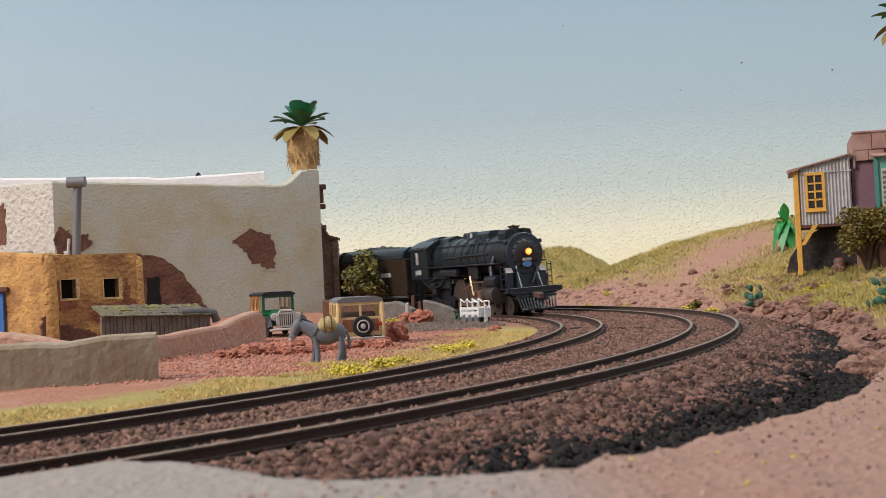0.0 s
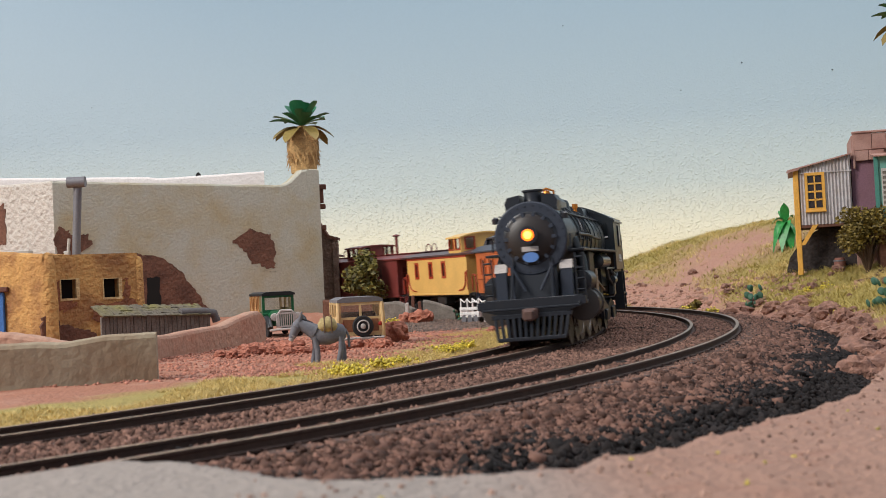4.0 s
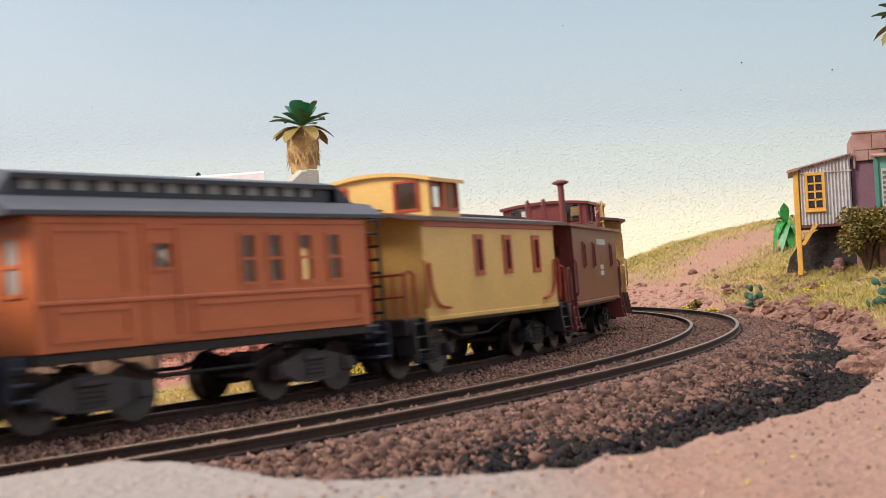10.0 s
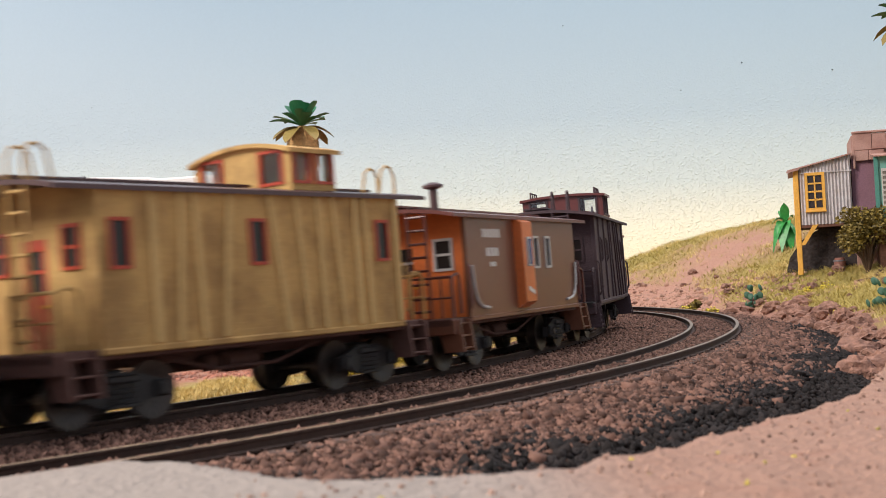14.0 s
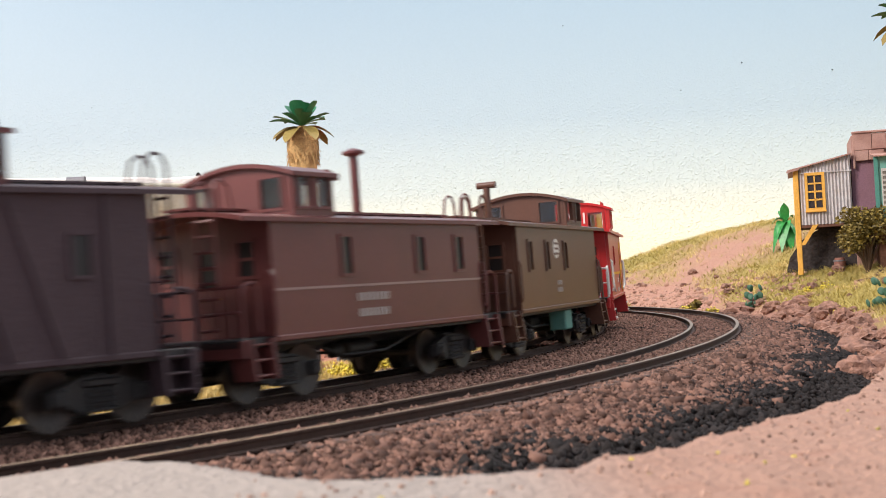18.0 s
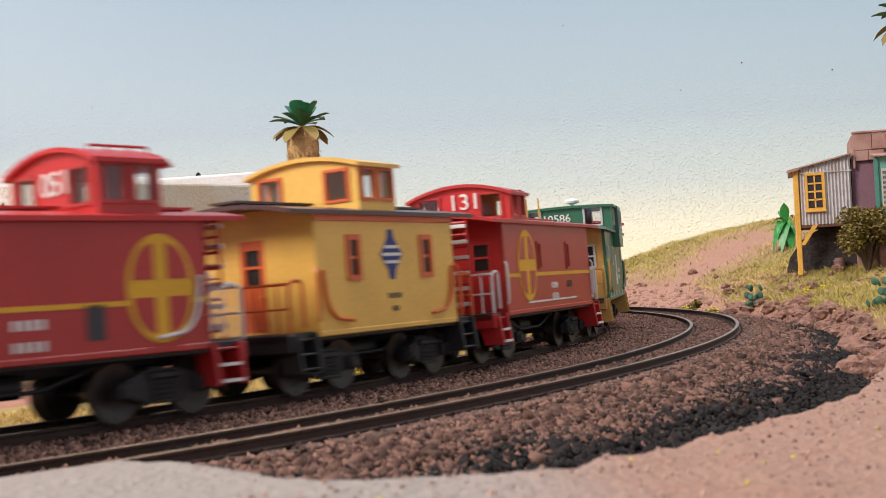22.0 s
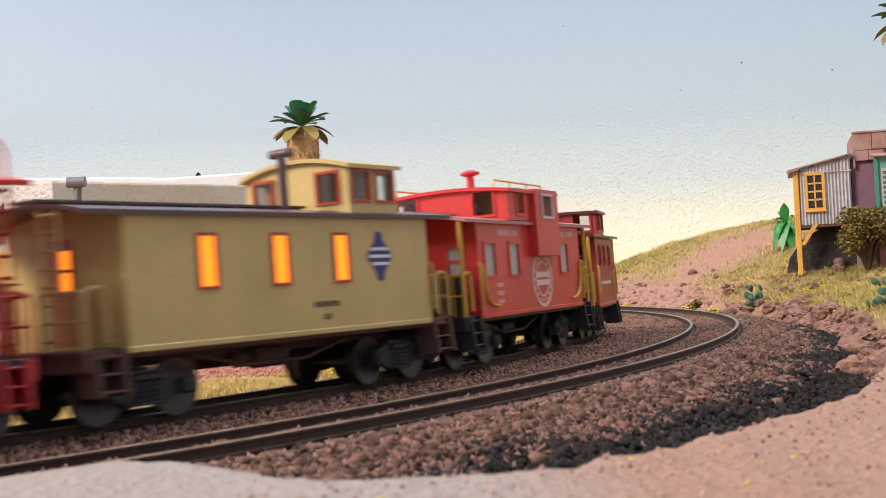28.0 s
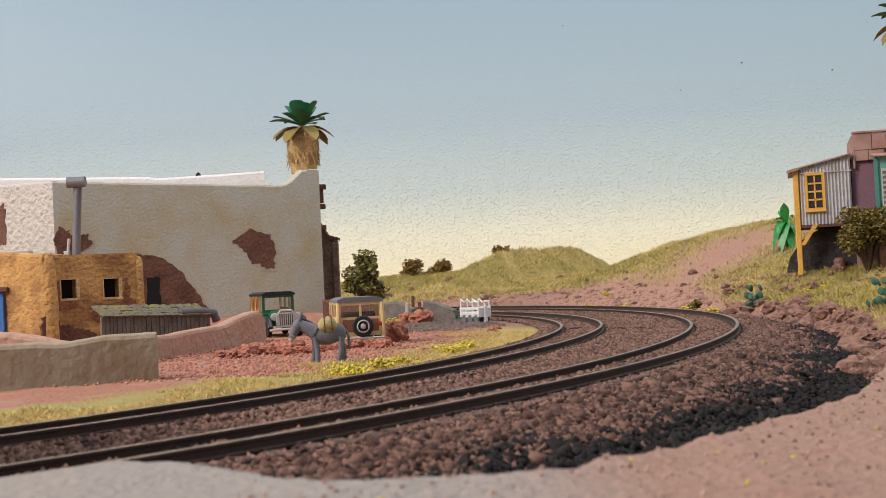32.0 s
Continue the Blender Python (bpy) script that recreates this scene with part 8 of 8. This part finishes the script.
    for i in range(cols):
        for j in range(rows):
            a, b = ix0 + (ix1 - ix0) * i / cols, iz0 + (iz1 - iz0) * j / rows
            part("pane", Geo().box(a + 0.3, a + (ix1 - ix0) / cols - 0.3, y0 - 0.3, y0 - 0.1, b + 0.3, b + (iz1 - iz0) / rows - 0.3), M("brown_dark_pane", S(52, 40, 36), 0.15, bump=0), f)
    part("side_wall", Geo().box(209.6, 211.0, y0, y0 + 60, 42.8, 75, 0.2), CORR, h)
    part("back_wall", Geo().box(211, 241, y0 + 58, y0 + 60, 42.8, 76, 0.2), CORR, h)
    part("roof", Geo().prism([(205.2, 74.6), (241.2, 82.4), (241.2, 83.2), (205.2, 75.4)], y0 - 3, y0 + 62, "y"), RUSTY, h, "rusty tin lean-to roof")
    part("eave_board", Geo().prism([(204.6, 73.6), (212, 75.2), (212, 76.2), (204.6, 74.8)], y0 - 4, y0 - 2.6, "y"), RUSTY, h)
    part("floor", Geo().box(209.5, 242, y0, y0 + 60, 41, 42.8, 0.2), WOODBROWN, h)
    for y in (y0 - 1, y0 + 54):
        part("stilt_post", Geo().box(208.2, 211.2, y, y + 3.0, 13.5, 75.4, 0.3), MUSTARD, h, "mustard corner post")
    part("brace", Geo().prism([(210.5, 31.0), (213.0, 31.0), (221.0, 42.8), (218.0, 42.8)], y0 - 0.5, y0 + 1.4, "y"), MUSTARD, h)
    # tall front with tin panels and the purple wall
    part("purple_wall", Geo().box(241.0, 258.6, y0 + 4, y0 + 8, 24, 80, 0.3), PURPLE, h)
    for (a, b, z0, z1, dy) in ((243.5, 253, 84.6, 94.4, 0), (253.3, 261, 84.8, 94.0, 0.3), (261.2, 275, 84.6, 94.2, 0), (243.8, 251.0, 78.4, 84.4, 0.2), (251.2, 259.5, 78.6, 84.2, 0), (242.4, 243.6, 74, 94.4, 0.4)):
        part("tin_panel", Geo().box(a, b, y0 + 1 + dy, y0 + 3 + dy, z0, z1, 0.2), RUSTY, h)
    part("parapet_cap", Geo().box(242.2, 276, y0, y0 + 5, 94.4, 95.6, 0.2), RUSTY, h)
    part("tower_block", Geo().box(242, 300, y0 + 8, y0 + 62, 15, 94, 0.3), RUSTY, h)
    part("teal_wall", Geo().box(253.2, 276, y0 - 15, y0 - 12, 42, 79, 0.3), TEAL, h)
    part("teal_frame", Geo().box(252.4, 254.8, y0 - 16.2, y0 - 14.8, 42, 79, 0.2), M("teal_dark_trim", S(70, 128, 116), 0.7), h)
    wf = part("shutter", Geo().box(256.2, 262, y0 - 16.4, y0 - 15.0, 50, 72, 0.2), SHIELD, h)
    for k in range(7):
        part("louver", Geo().box(256.8, 261.4, y0 - 16.9, y0 - 16.3, 52 + k * 2.8, 53.6 + k * 2.8), GREYPLANK, wf)
    part("stone_base", Geo().box(252.8, 280, y0 - 15, y0 + 8, 10, 42, 0.6), ADOBE, h)
    part("awning", Geo().prism([(y0 - 20, 78.6), (y0 + 2, 81.5), (y0 + 2, 82.3), (y0 - 20, 79.4)], 252, 278, "x"), RUSTY, h)
    # dark rock, drawn on under the floor to paint the house's shade
    c = thing("boulder", P(209.7, 715, 0, 0, 0, -16) @ P(-209.7, -715, 0), "dark rock that also fills in the shade beneath the stilt house", "rock")
    g = Geo().prism([(200, 10), (204, 24), (211, 34), (222, 40.6), (250, 40.6), (256, 10)], y0 + 12, y0 + 40, "y")
    part("stone_mass", g, M("black_stone_and_shade", S(60, 52, 50), 0.95, grain=(1.5, 0.3), bump=0.7, bump_mm=3), c)
    b = thing("barrel", P(232.5, 714, height(232.5, 714)), "reddish wooden barrel under the house", "barrel")
    part("barrel_body", Geo().lathe([(2.6, -0.5), (3.3, 2), (3.5, 3.6), (3.2, 5.4), (2.7, 7.2), (2.3, 7.2), (2.3, 6.6)], 18), M("barrel_wood", S(134, 88, 76), 0.8, bump=0.3), b, smooth=30)
    for z in (1.6, 5.4):
        part("hoop", Geo().lathe([(3.3, z - 0.4), (3.6, z - 0.4), (3.6, z + 0.4), (3.3, z + 0.4)], 18), GREYMETAL, b)
    w = thing("wooden_post", P(247, 668, height(247, 668)), "dark broken wooden post on the slope", "post")
    part("post", Geo().path([(0, 0, -2), (0.5, 0, 9), (1.4, 0, 15)], 1.4, 8), WOODBROWN, w)
    p = thing("banana_plant", P(238, 842, 36), "broad-leaved green banana plant beside the post", "plant")
    BANANA = M("banana_green", S(52, 140, 66), 0.4, grain=(2, 0.25), bump=0.1)
    part("stalk", Geo().path([(0, 0, -40), (0.5, 0, -4), (0, 0, 12)], 1.3, 8), BANANA, p, smooth=60)
    for a, tilt, length, width, droop, z in ((3.5, 0.5, 13, 5.2, 27, 12), (4.1, 0.6, 12, 5.6, 30, 13), (4.9, 0.6, 11, 5.2, 28, 10), (5.7, 0.4, 11, 5.0, 24, 12),
                                             (3.0, 0.9, 15, 3.6, 13, 13), (0.4, 1.0, 13, 3.4, 9, 14), (4.4, 1.3, 16, 3.4, 3, 14), (1.9, 1.1, 16, 3.2, 6, 13)):
        part("broad_leaf", frond(Geo(), (0, 0, z), a, tilt, length, width, droop, 9), BANANA, p, smooth=60)
    for i in range(5):
        bx = thing("debris_stick", P(232 + 4 * i, 668 + 3 * i, height(232 + 4 * i, 668 + 3 * i) + 0.6, 0, 0, 40 * i), "dry stick lying on the slope", "stick", "slope sticks")
        part("stick", Geo().path([(-5, 0, 0), (0, 0.6, 0.5), (5, 0, 0.2)], 0.6, 6), TWIG, bx)


build_house()
palm(200.5, 500, 97.0, 1.0, 14, "tall palm beside the slope with drooping fronds", 97.0 - height(200.5, 500) + 2)


# ---- vehicles, donkey and cart in the yard ----
def small_wheel(parent, x, y, r, w, name="wheel", white=False):
    t = part(name, Geo().lathe([(r * 0.62, -w / 2), (r * 0.95, -w / 2), (r, -w * 0.3), (r, w * 0.3), (r * 0.95, w / 2), (r * 0.62, w / 2)], 22, Matrix.Translation((x, y, r)) @ Matrix.Rotation(math.pi / 2, 4, "X")), M("tyre_rubber", S(34, 33, 34), 0.8), parent, smooth=40)
    part("rim", Geo().lathe([(0.3, -w * 0.2), (r * 0.4, -w * 0.38), (r * 0.64, -w * 0.3), (r * 0.64, w * 0.3), (r * 0.4, w * 0.38), (0.3, w * 0.2)], 18, Matrix.Translation((x, y, r)) @ Matrix.Rotation(math.pi / 2, 4, "X")), SHIELD, t, smooth=40)
    return t


def build_green_car():
    c = thing("vintage_car", P(-82, 590, height(-82, 590), 0, 0, -68), "dark green vintage car with wood-framed rear and chrome grille", "car", "parked vehicles")
    G = M("car_paint_green", S(32, 92, 58), 0.3, bump=0)
    CREAM = M("cream_wood_body", S(206, 178, 128), 0.5, bump=0.1)
    BLK = M("car_black", S(28, 28, 30), 0.4, bump=0)
    # x forward
    part("body", Geo().prism([(-22, 5), (4, 5), (4, 11), (2, 12), (-22, 12)], -7.8, 7.8, "y"), G, c)
    part("wood_body", Geo().panel(-22, -3, 12, 19.6, [(-20.5, -13, 13.5, 18.5), (-11.5, -4.5, 13.5, 18.5)], -7.8, -7.0, "y").panel(-22, -3, 12, 19.6, [(-20.5, -13, 13.5, 18.5), (-11.5, -4.5, 13.5, 18.5)], 7.0, 7.8, "y"), CREAM, c)
    for k in range(7):
        part("wood_rib", Geo().box(-22 + k * 3, -21.2 + k * 3, -8.2, -7.6, 5.5, 19.6, 0.1), M("wood_trim_brown", S(168, 118, 70), 0.6), c)
    part("windscreen", Geo().panel(-7.8, 7.8, 11.5, 19.8, [(-6.6, 6.6, 12.8, 18.6)], 2.0, 3.0, "x"), G, c)
    gl = part("windscreen_glass", Geo().box(2.4, 2.6, -6.6, 6.6, 12.8, 18.6), GLASS, c)
    gl.visible_shadow = False
    part("roof", Geo().prism([(-8.4, 19.6), (-8.2, 20.6), (-6, 21.4), (6, 21.4), (8.2, 20.6), (8.4, 19.6)], -23, 4.2, "x"), BLK, c, smooth=40)
    part("hood", Geo().prism([(-5.4, 6), (-5.4, 10.6), (-3.6, 12.4), (3.6, 12.4), (5.4, 10.6), (5.4, 6)], 3, 17, "x"), G, c, smooth=40)
    part("grille", Geo().panel(-4.2, 4.2, 4.6, 11.6, [(-3.4 + k * 1.0, -2.8 + k * 1.0, 5.4, 10.8) for k in range(7)], 17.0, 17.8, "x"), SHIELD, c, "chrome grille")
    part("grille_shell", Geo().path([(17.2, -4.4, 4.6), (17.2, -4.4, 10.4), (17.2, -2.6, 12.4), (17.2, 2.6, 12.4), (17.2, 4.4, 10.4), (17.2, 4.4, 4.6)], 0.6), SHIELD, c)
    for e in (-1, 1):
        part("headlight", Geo().lathe([(0.4, -2.2), (1.5, -1.2), (1.9, 0), (1.7, 0.4), (0.3, 0.7)], 16, along_x(17.0, e * 5.6, 9.6)), SHIELD, c, smooth=40)
        part("front_fender", Geo().path([(19.5, e * 8.4, 4.4), (17, e * 8.4, 8.0), (12.5, e * 8.4, 9.0), (8, e * 8.4, 7.6), (4, e * 8.4, 3.6), (-8, e * 8.4, 3.4)], 1.5, 8), BLK, c, smooth=50)
        part("rear_fender", Geo().path([(-9, e * 8.4, 3.6), (-11, e * 8.4, 7.4), (-15.5, e * 8.4, 9.0), (-20, e * 8.4, 7.2), (-22, e * 8.4, 3.6)], 1.4, 8), BLK, c, smooth=50)
        small_wheel(c, 12.5, e * 7.6, 4.1, 1.8)
        small_wheel(c, -15.5, e * 7.6, 4.1, 1.8)
    part("bumper", Geo().path([(20.4, -9, 3.4), (21.2, -5, 3.8), (21.2, 5, 3.8), (20.4, 9, 3.4)], 0.6), SHIELD, c)


def build_woodie():
    c = thing("station_wagon", P(-35.9, 476, height(-35.9, 476) - 0.4, 0, 0, 103) @ Matrix.Diagonal((0.9, 0.9, 0.9, 1)), "cream and brown wood-sided wagon with rear spare wheel", "car", "parked vehicles")
    CREAM = M("wagon_cream", S(214, 182, 130), 0.45, bump=0.05)
    BRN = M("wagon_wood_panel", S(138, 88, 58), 0.55, grain=(0.8, 0.2), bump=0.1)
    # x forward; the rear faces the railway
    part("lower_body", Geo().box(-16, 14, -9.6, 9.6, 4.6, 11.6, 0.8), BRN, c)
    part("rear_panel", Geo().panel(-9.6, 9.6, 4.6, 19.0, [(-8.2, -0.5, 12.6, 17.6), (0.5, 8.2, 12.6, 17.6)], -16.8, -15.9, "x"), CREAM, c)
    part("tail_wood", Geo().box(-17.0, -16.7, -7.6, 7.6, 6.4, 11.6, 0.1), BRN, c)
    for e in (-1, 1):
        part("side_panel", Geo().panel(-16, 6, 11.6, 19.0, [(-14.5, -8, 12.8, 17.8), (-6.8, -1, 12.8, 17.8), (0, 5, 12.8, 17.8)], min(e * 8.8, e * 9.6), max(e * 8.8, e * 9.6), "y"), CREAM, c)
        part("body_trim", Geo().box(-16, 10, min(e * 9.5, e * 10.0), max(e * 9.5, e * 10.0), 10.8, 12.0, 0.1), CREAM, c)
        for x in (-15.6, -7.4, -0.6, 5.6):
            part("pillar_trim", Geo().box(x - 0.5, x + 0.5, min(e * 9.5, e * 10.0), max(e * 9.5, e * 10.0), 5, 19, 0.1), CREAM, c)
        part("corner_post", Geo().path([(-16.6, e * 9.4, 3.2), (-17.0, e * 9.5, 12), (-16.4, e * 9.2, 18.6)], 0.9, 8), CREAM, c)
        part("tail_light", Geo().lathe([(0.2, -0.3), (0.9, 0), (0.7, 0.5)], 12, along_x(-17.4, e * 8.2, 9.4)), M("tail_red", S(170, 40, 34), 0.3), c)
        part("fender", Geo().path([(20, e * 8.4, 4), (17, e * 8.6, 7.6), (12, e * 8.6, 8.4), (7, e * 8.6, 5)], 1.6, 8), CREAM, c)
        small_wheel(c, 13, e * 8.4, 4.2, 2.0)
        small_wheel(c, -9, e * 8.4, 4.2, 2.0)
    for y in (-4.35, 4.35):
        gl = part("rear_glass", Geo().box(-16.4, -16.2, y - 3.8, y + 3.8, 12.6, 17.6), GLASS, c)
        gl.visible_shadow = False
    part("roof", Geo().prism([(-9.9, 18.8), (-9.6, 20.0), (-7, 21.0), (7, 21.0), (9.6, 20.0), (9.9, 18.8)], -17.2, 7, "x"), M("grey_vinyl_roof", S(112, 108, 110), 0.6), c, smooth=40)
    part("hood", Geo().prism([(-6, 6), (-6, 11), (-4, 12.6), (4, 12.6), (6, 11), (6, 6)], 6, 20, "x"), CREAM, c, smooth=40)
    part("seat", Geo().box(-8, -5, -8, 8, 8, 14.5, 0.6), M("dark_seat", S(58, 50, 50), 0.8), c)
    sw = part("spare_wheel", Geo().lathe([(2.7, -0.9), (4.1, -0.9), (4.5, -0.4), (4.5, 0.4), (4.1, 0.9), (2.7, 0.9)], 26, along_x(-18.2, -0.6, 8.6)), M("tyre_rubber", S(34, 33, 34), 0.8), c, "black spare tyre", smooth=40)
    part("hubcap", Geo().lathe([(2.9, 0.3), (2.8, -0.6), (2.4, -0.8), (2.1, -0.3), (1.2, -0.4), (1.0, -1.0), (0.2, -1.2)], 20, along_x(-18.6, -0.6, 8.6)), SHIELD, sw, smooth=40)
    part("bumper", Geo().path([(-17.4, -9.6, 3.6), (-18.4, -6, 3.6), (-18.4, 6, 3.6), (-17.4, 9.6, 3.6)], 0.6), SHIELD, c)


def build_donkey():
    z = height(-38, 375)
    c = thing("donkey", P(-38.0, 375, z, 0, 0, 8), "grey model donkey carrying a tan pack", "donkey")
    FUR = M("donkey_grey", S(112, 112, 118), 0.8, grain=(0.8, 0.12), stain=(4, 0.3, None), bump=0.2)
    # x backward: the head is at -x
    def loft(rings, n=14):
        g = Geo()
        vs = []
        for (x, zc, ry, rz) in rings:
            vs += [(x, ry * math.cos(2 * math.pi * i / n), zc + rz * math.sin(2 * math.pi * i / n)) for i in range(n)]
        fs = [(a * n + i, a * n + (i + 1) % n, (a + 1) * n + (i + 1) % n, (a + 1) * n + i) for a in range(len(rings) - 1) for i in range(n)]
        fs += [tuple(range(n - 1, -1, -1)), tuple(range((len(rings) - 1) * n, len(rings) * n))]
        return g.add(vs, fs)
    part("body", loft([(-4.2, 9.2, 0.9, 1.4), (-3.4, 9.2, 1.9, 2.5), (-1.5, 8.7, 2.4, 3.0), (1.5, 8.6, 2.5, 3.1), (4.2, 9.3, 2.4, 2.9), (6.0, 9.2, 1.9, 2.5), (6.8, 8.8, 0.8, 1.3)]), FUR, c, smooth=60)
    part("neck", Geo().tube((-2.6, 0, 9.8), (-7.6, 0, 12.6), 2.5, 12, 1.5), FUR, c, smooth=60)
    hd = part("head", Geo().tube((-6.9, 0, 13.4), (-8.2, 0, 11.6), 1.3, 12, 1.7).tube((-8.2, 0, 11.6), (-9.9, 0, 8.4), 1.7, 12, 1.0).tube((-9.9, 0, 8.4), (-10.2, 0, 7.6), 1.0, 12, 0.5), FUR, c, smooth=60)
    part("muzzle", Geo().tube((-9.4, 0, 9.1), (-10.3, 0, 7.4), 1.2, 12, 0.7), M("muzzle_pale", S(168, 164, 162), 0.8), hd, "pale muzzle", smooth=60)
    for e in (-1, 1):
        part("ear", Geo().tube((-7.2, e * 0.7, 13.6), (-6.4, e * 1.2, 16.2), 0.75, 8, 0.15), FUR, c, smooth=60)
        for x, dx in ((-2.8, -0.3), (5.2, 0.4)):
            part("leg", Geo().path([(x, e * 1.5, 8), (x + 0.3 + dx * e, e * 1.5, 4.4), (x + dx * 2 * e, e * 1.5, 1.2), (x - 0.3 + dx * 2 * e, e * 1.5, 0)], 0.85, 9), FUR, c, smooth=60)
    part("tail", Geo().path([(6.6, 0, 10.2), (7.6, 0, 8), (7.6, 0, 4.5)], 0.4, 7), FUR, c)
    part("mane", Geo().path([(-7.4, 0, 14.3), (-5.6, 0, 13.4), (-3.4, 0, 12.4)], 0.5, 7), M("mane_dark", S(52, 48, 50), 0.9), c)
    pk = part("pack", loft([(-1.8, 11.4, 2.0, 0.8), (-0.8, 11.6, 3.3, 2.2), (1.4, 11.8, 3.6, 2.7), (3.4, 11.4, 3.2, 2.2), (4.2, 11.0, 1.8, 0.9)]), M("canvas_pack", S(176, 156, 108), 0.95, stain=(4, 0.4, None), bump=0.4, bump_mm=1.2), c, "tan canvas pack", smooth=60)
    for x in (0.2, 2.4):
        part("pack_strap", Geo().path([(x, 2.7 * math.cos(t) * 1.36, 10.2 + 4.4 * math.sin(t)) for t in np.linspace(-0.2, 3.34, 12)], 0.22, 6), TWIG, pk)


def build_cart():
    c = thing("white_cart", P(15.5, 645, height(15.5, 645), 0, 0, -52), "chalky white little wagon beside the track", "cart")
    CH = M("chalk_white", S(226, 222, 218), 0.8, grain=(0.8, 0.12), stain=(3, 0.35, S(150, 148, 148)), bump=0.4, bump_mm=0.8)
    part("box", Geo().box(-8, 8, -4, 4, 3.0, 3.8), CH, c)
    for e in (-1, 1):
        part("end_board", Geo().box(e * 7.6 - 0.35, e * 7.6 + 0.35, -4.2, 4.2, 3.2, 8.0, 0.15), CH, c)
        for z in (4.4, 7.0):
            part("side_slat", Geo().box(-8, 8, e * 4.0 - 0.25, e * 4.0 + 0.25, z, z + 1.3, 0.1), CH, c)
        for x in (-7, -1.5, 3, 7):
            part("stake", Geo().box(x - 0.35, x + 0.35, e * 4.0 - 0.35, e * 4.0 + 0.35, 3, 13.0 - (x > 2) * 1.8, 0.12), CH, c)
        part("top_rail", Geo().path([(-7, e * 4, 12.6), (-4, e * 4, 11.0), (-1.5, e * 4, 12.6), (1, e * 4, 10.8), (4, e * 4, 11.3), (7, e * 4, 11.0)], 0.4, 6), CH, c)
        for x in (-5, 0, 5):
            part("wheel", Geo().lathe([(0.4, -0.5), (2.0, -0.5), (2.2, 0), (2.0, 0.5), (0.4, 0.5)], 14, Matrix.Translation((x, e * 3.6, 2.0)) @ Matrix.Rotation(math.pi / 2, 4, "X")), GREYMETAL, c)
    part("front_leg", Geo().box(7.6, 8.8, -0.8, 1.4, -2.5, 9.0, 0.4), CH, c)


build_green_car()
build_woodie()
build_donkey()
build_cart()


# ---- what moves ----
def motions():
    """The train runs round the curve at a steady pace; drivers, rods and wheels turn with it."""
    for ob, s0 in CARS:
        walk(ob, [(t, car_pose(s0 - SPEED * t)) for t in np.arange(0, 32.01, 0.5)])
    for w, x, e in SPINNING:
        turn = SPEED / 9.9
        ph = 0.0 if e > 0 else 90.0
        walk(w, [(k / 10, P(x, e * 8.0, 9.9, 0, math.degrees(turn * k / 10) + ph, 0)) for k in range(321)])
    for rod, e, kind in SIDE_RODS:
        turn = SPEED / 9.9
        ph = 0.0 if e > 0 else math.pi / 2
        rows = []
        for k in range(321):
            a = turn * k / 10 + ph
            px, pz = 4.0 * math.cos(a), -4.0 * math.sin(a)
            if kind == 0:
                rows.append((k / 10, P(px, 0, 9.9 + pz)))
            else:
                rows.append((k / 10, P(14 + px, 0, 9.9 + pz, 0, math.degrees(math.atan2(pz - 1.8, 18)), 0)))
        walk(rod, rows)
    for w, r in ROLLING:
        m0 = w.matrix_basis.translation / K
        turn = SPEED / r
        walk(w, [(k / 15, P(m0.x, m0.y, m0.z, 0, math.degrees(turn * k / 15), 0)) for k in range(481)])


motions()
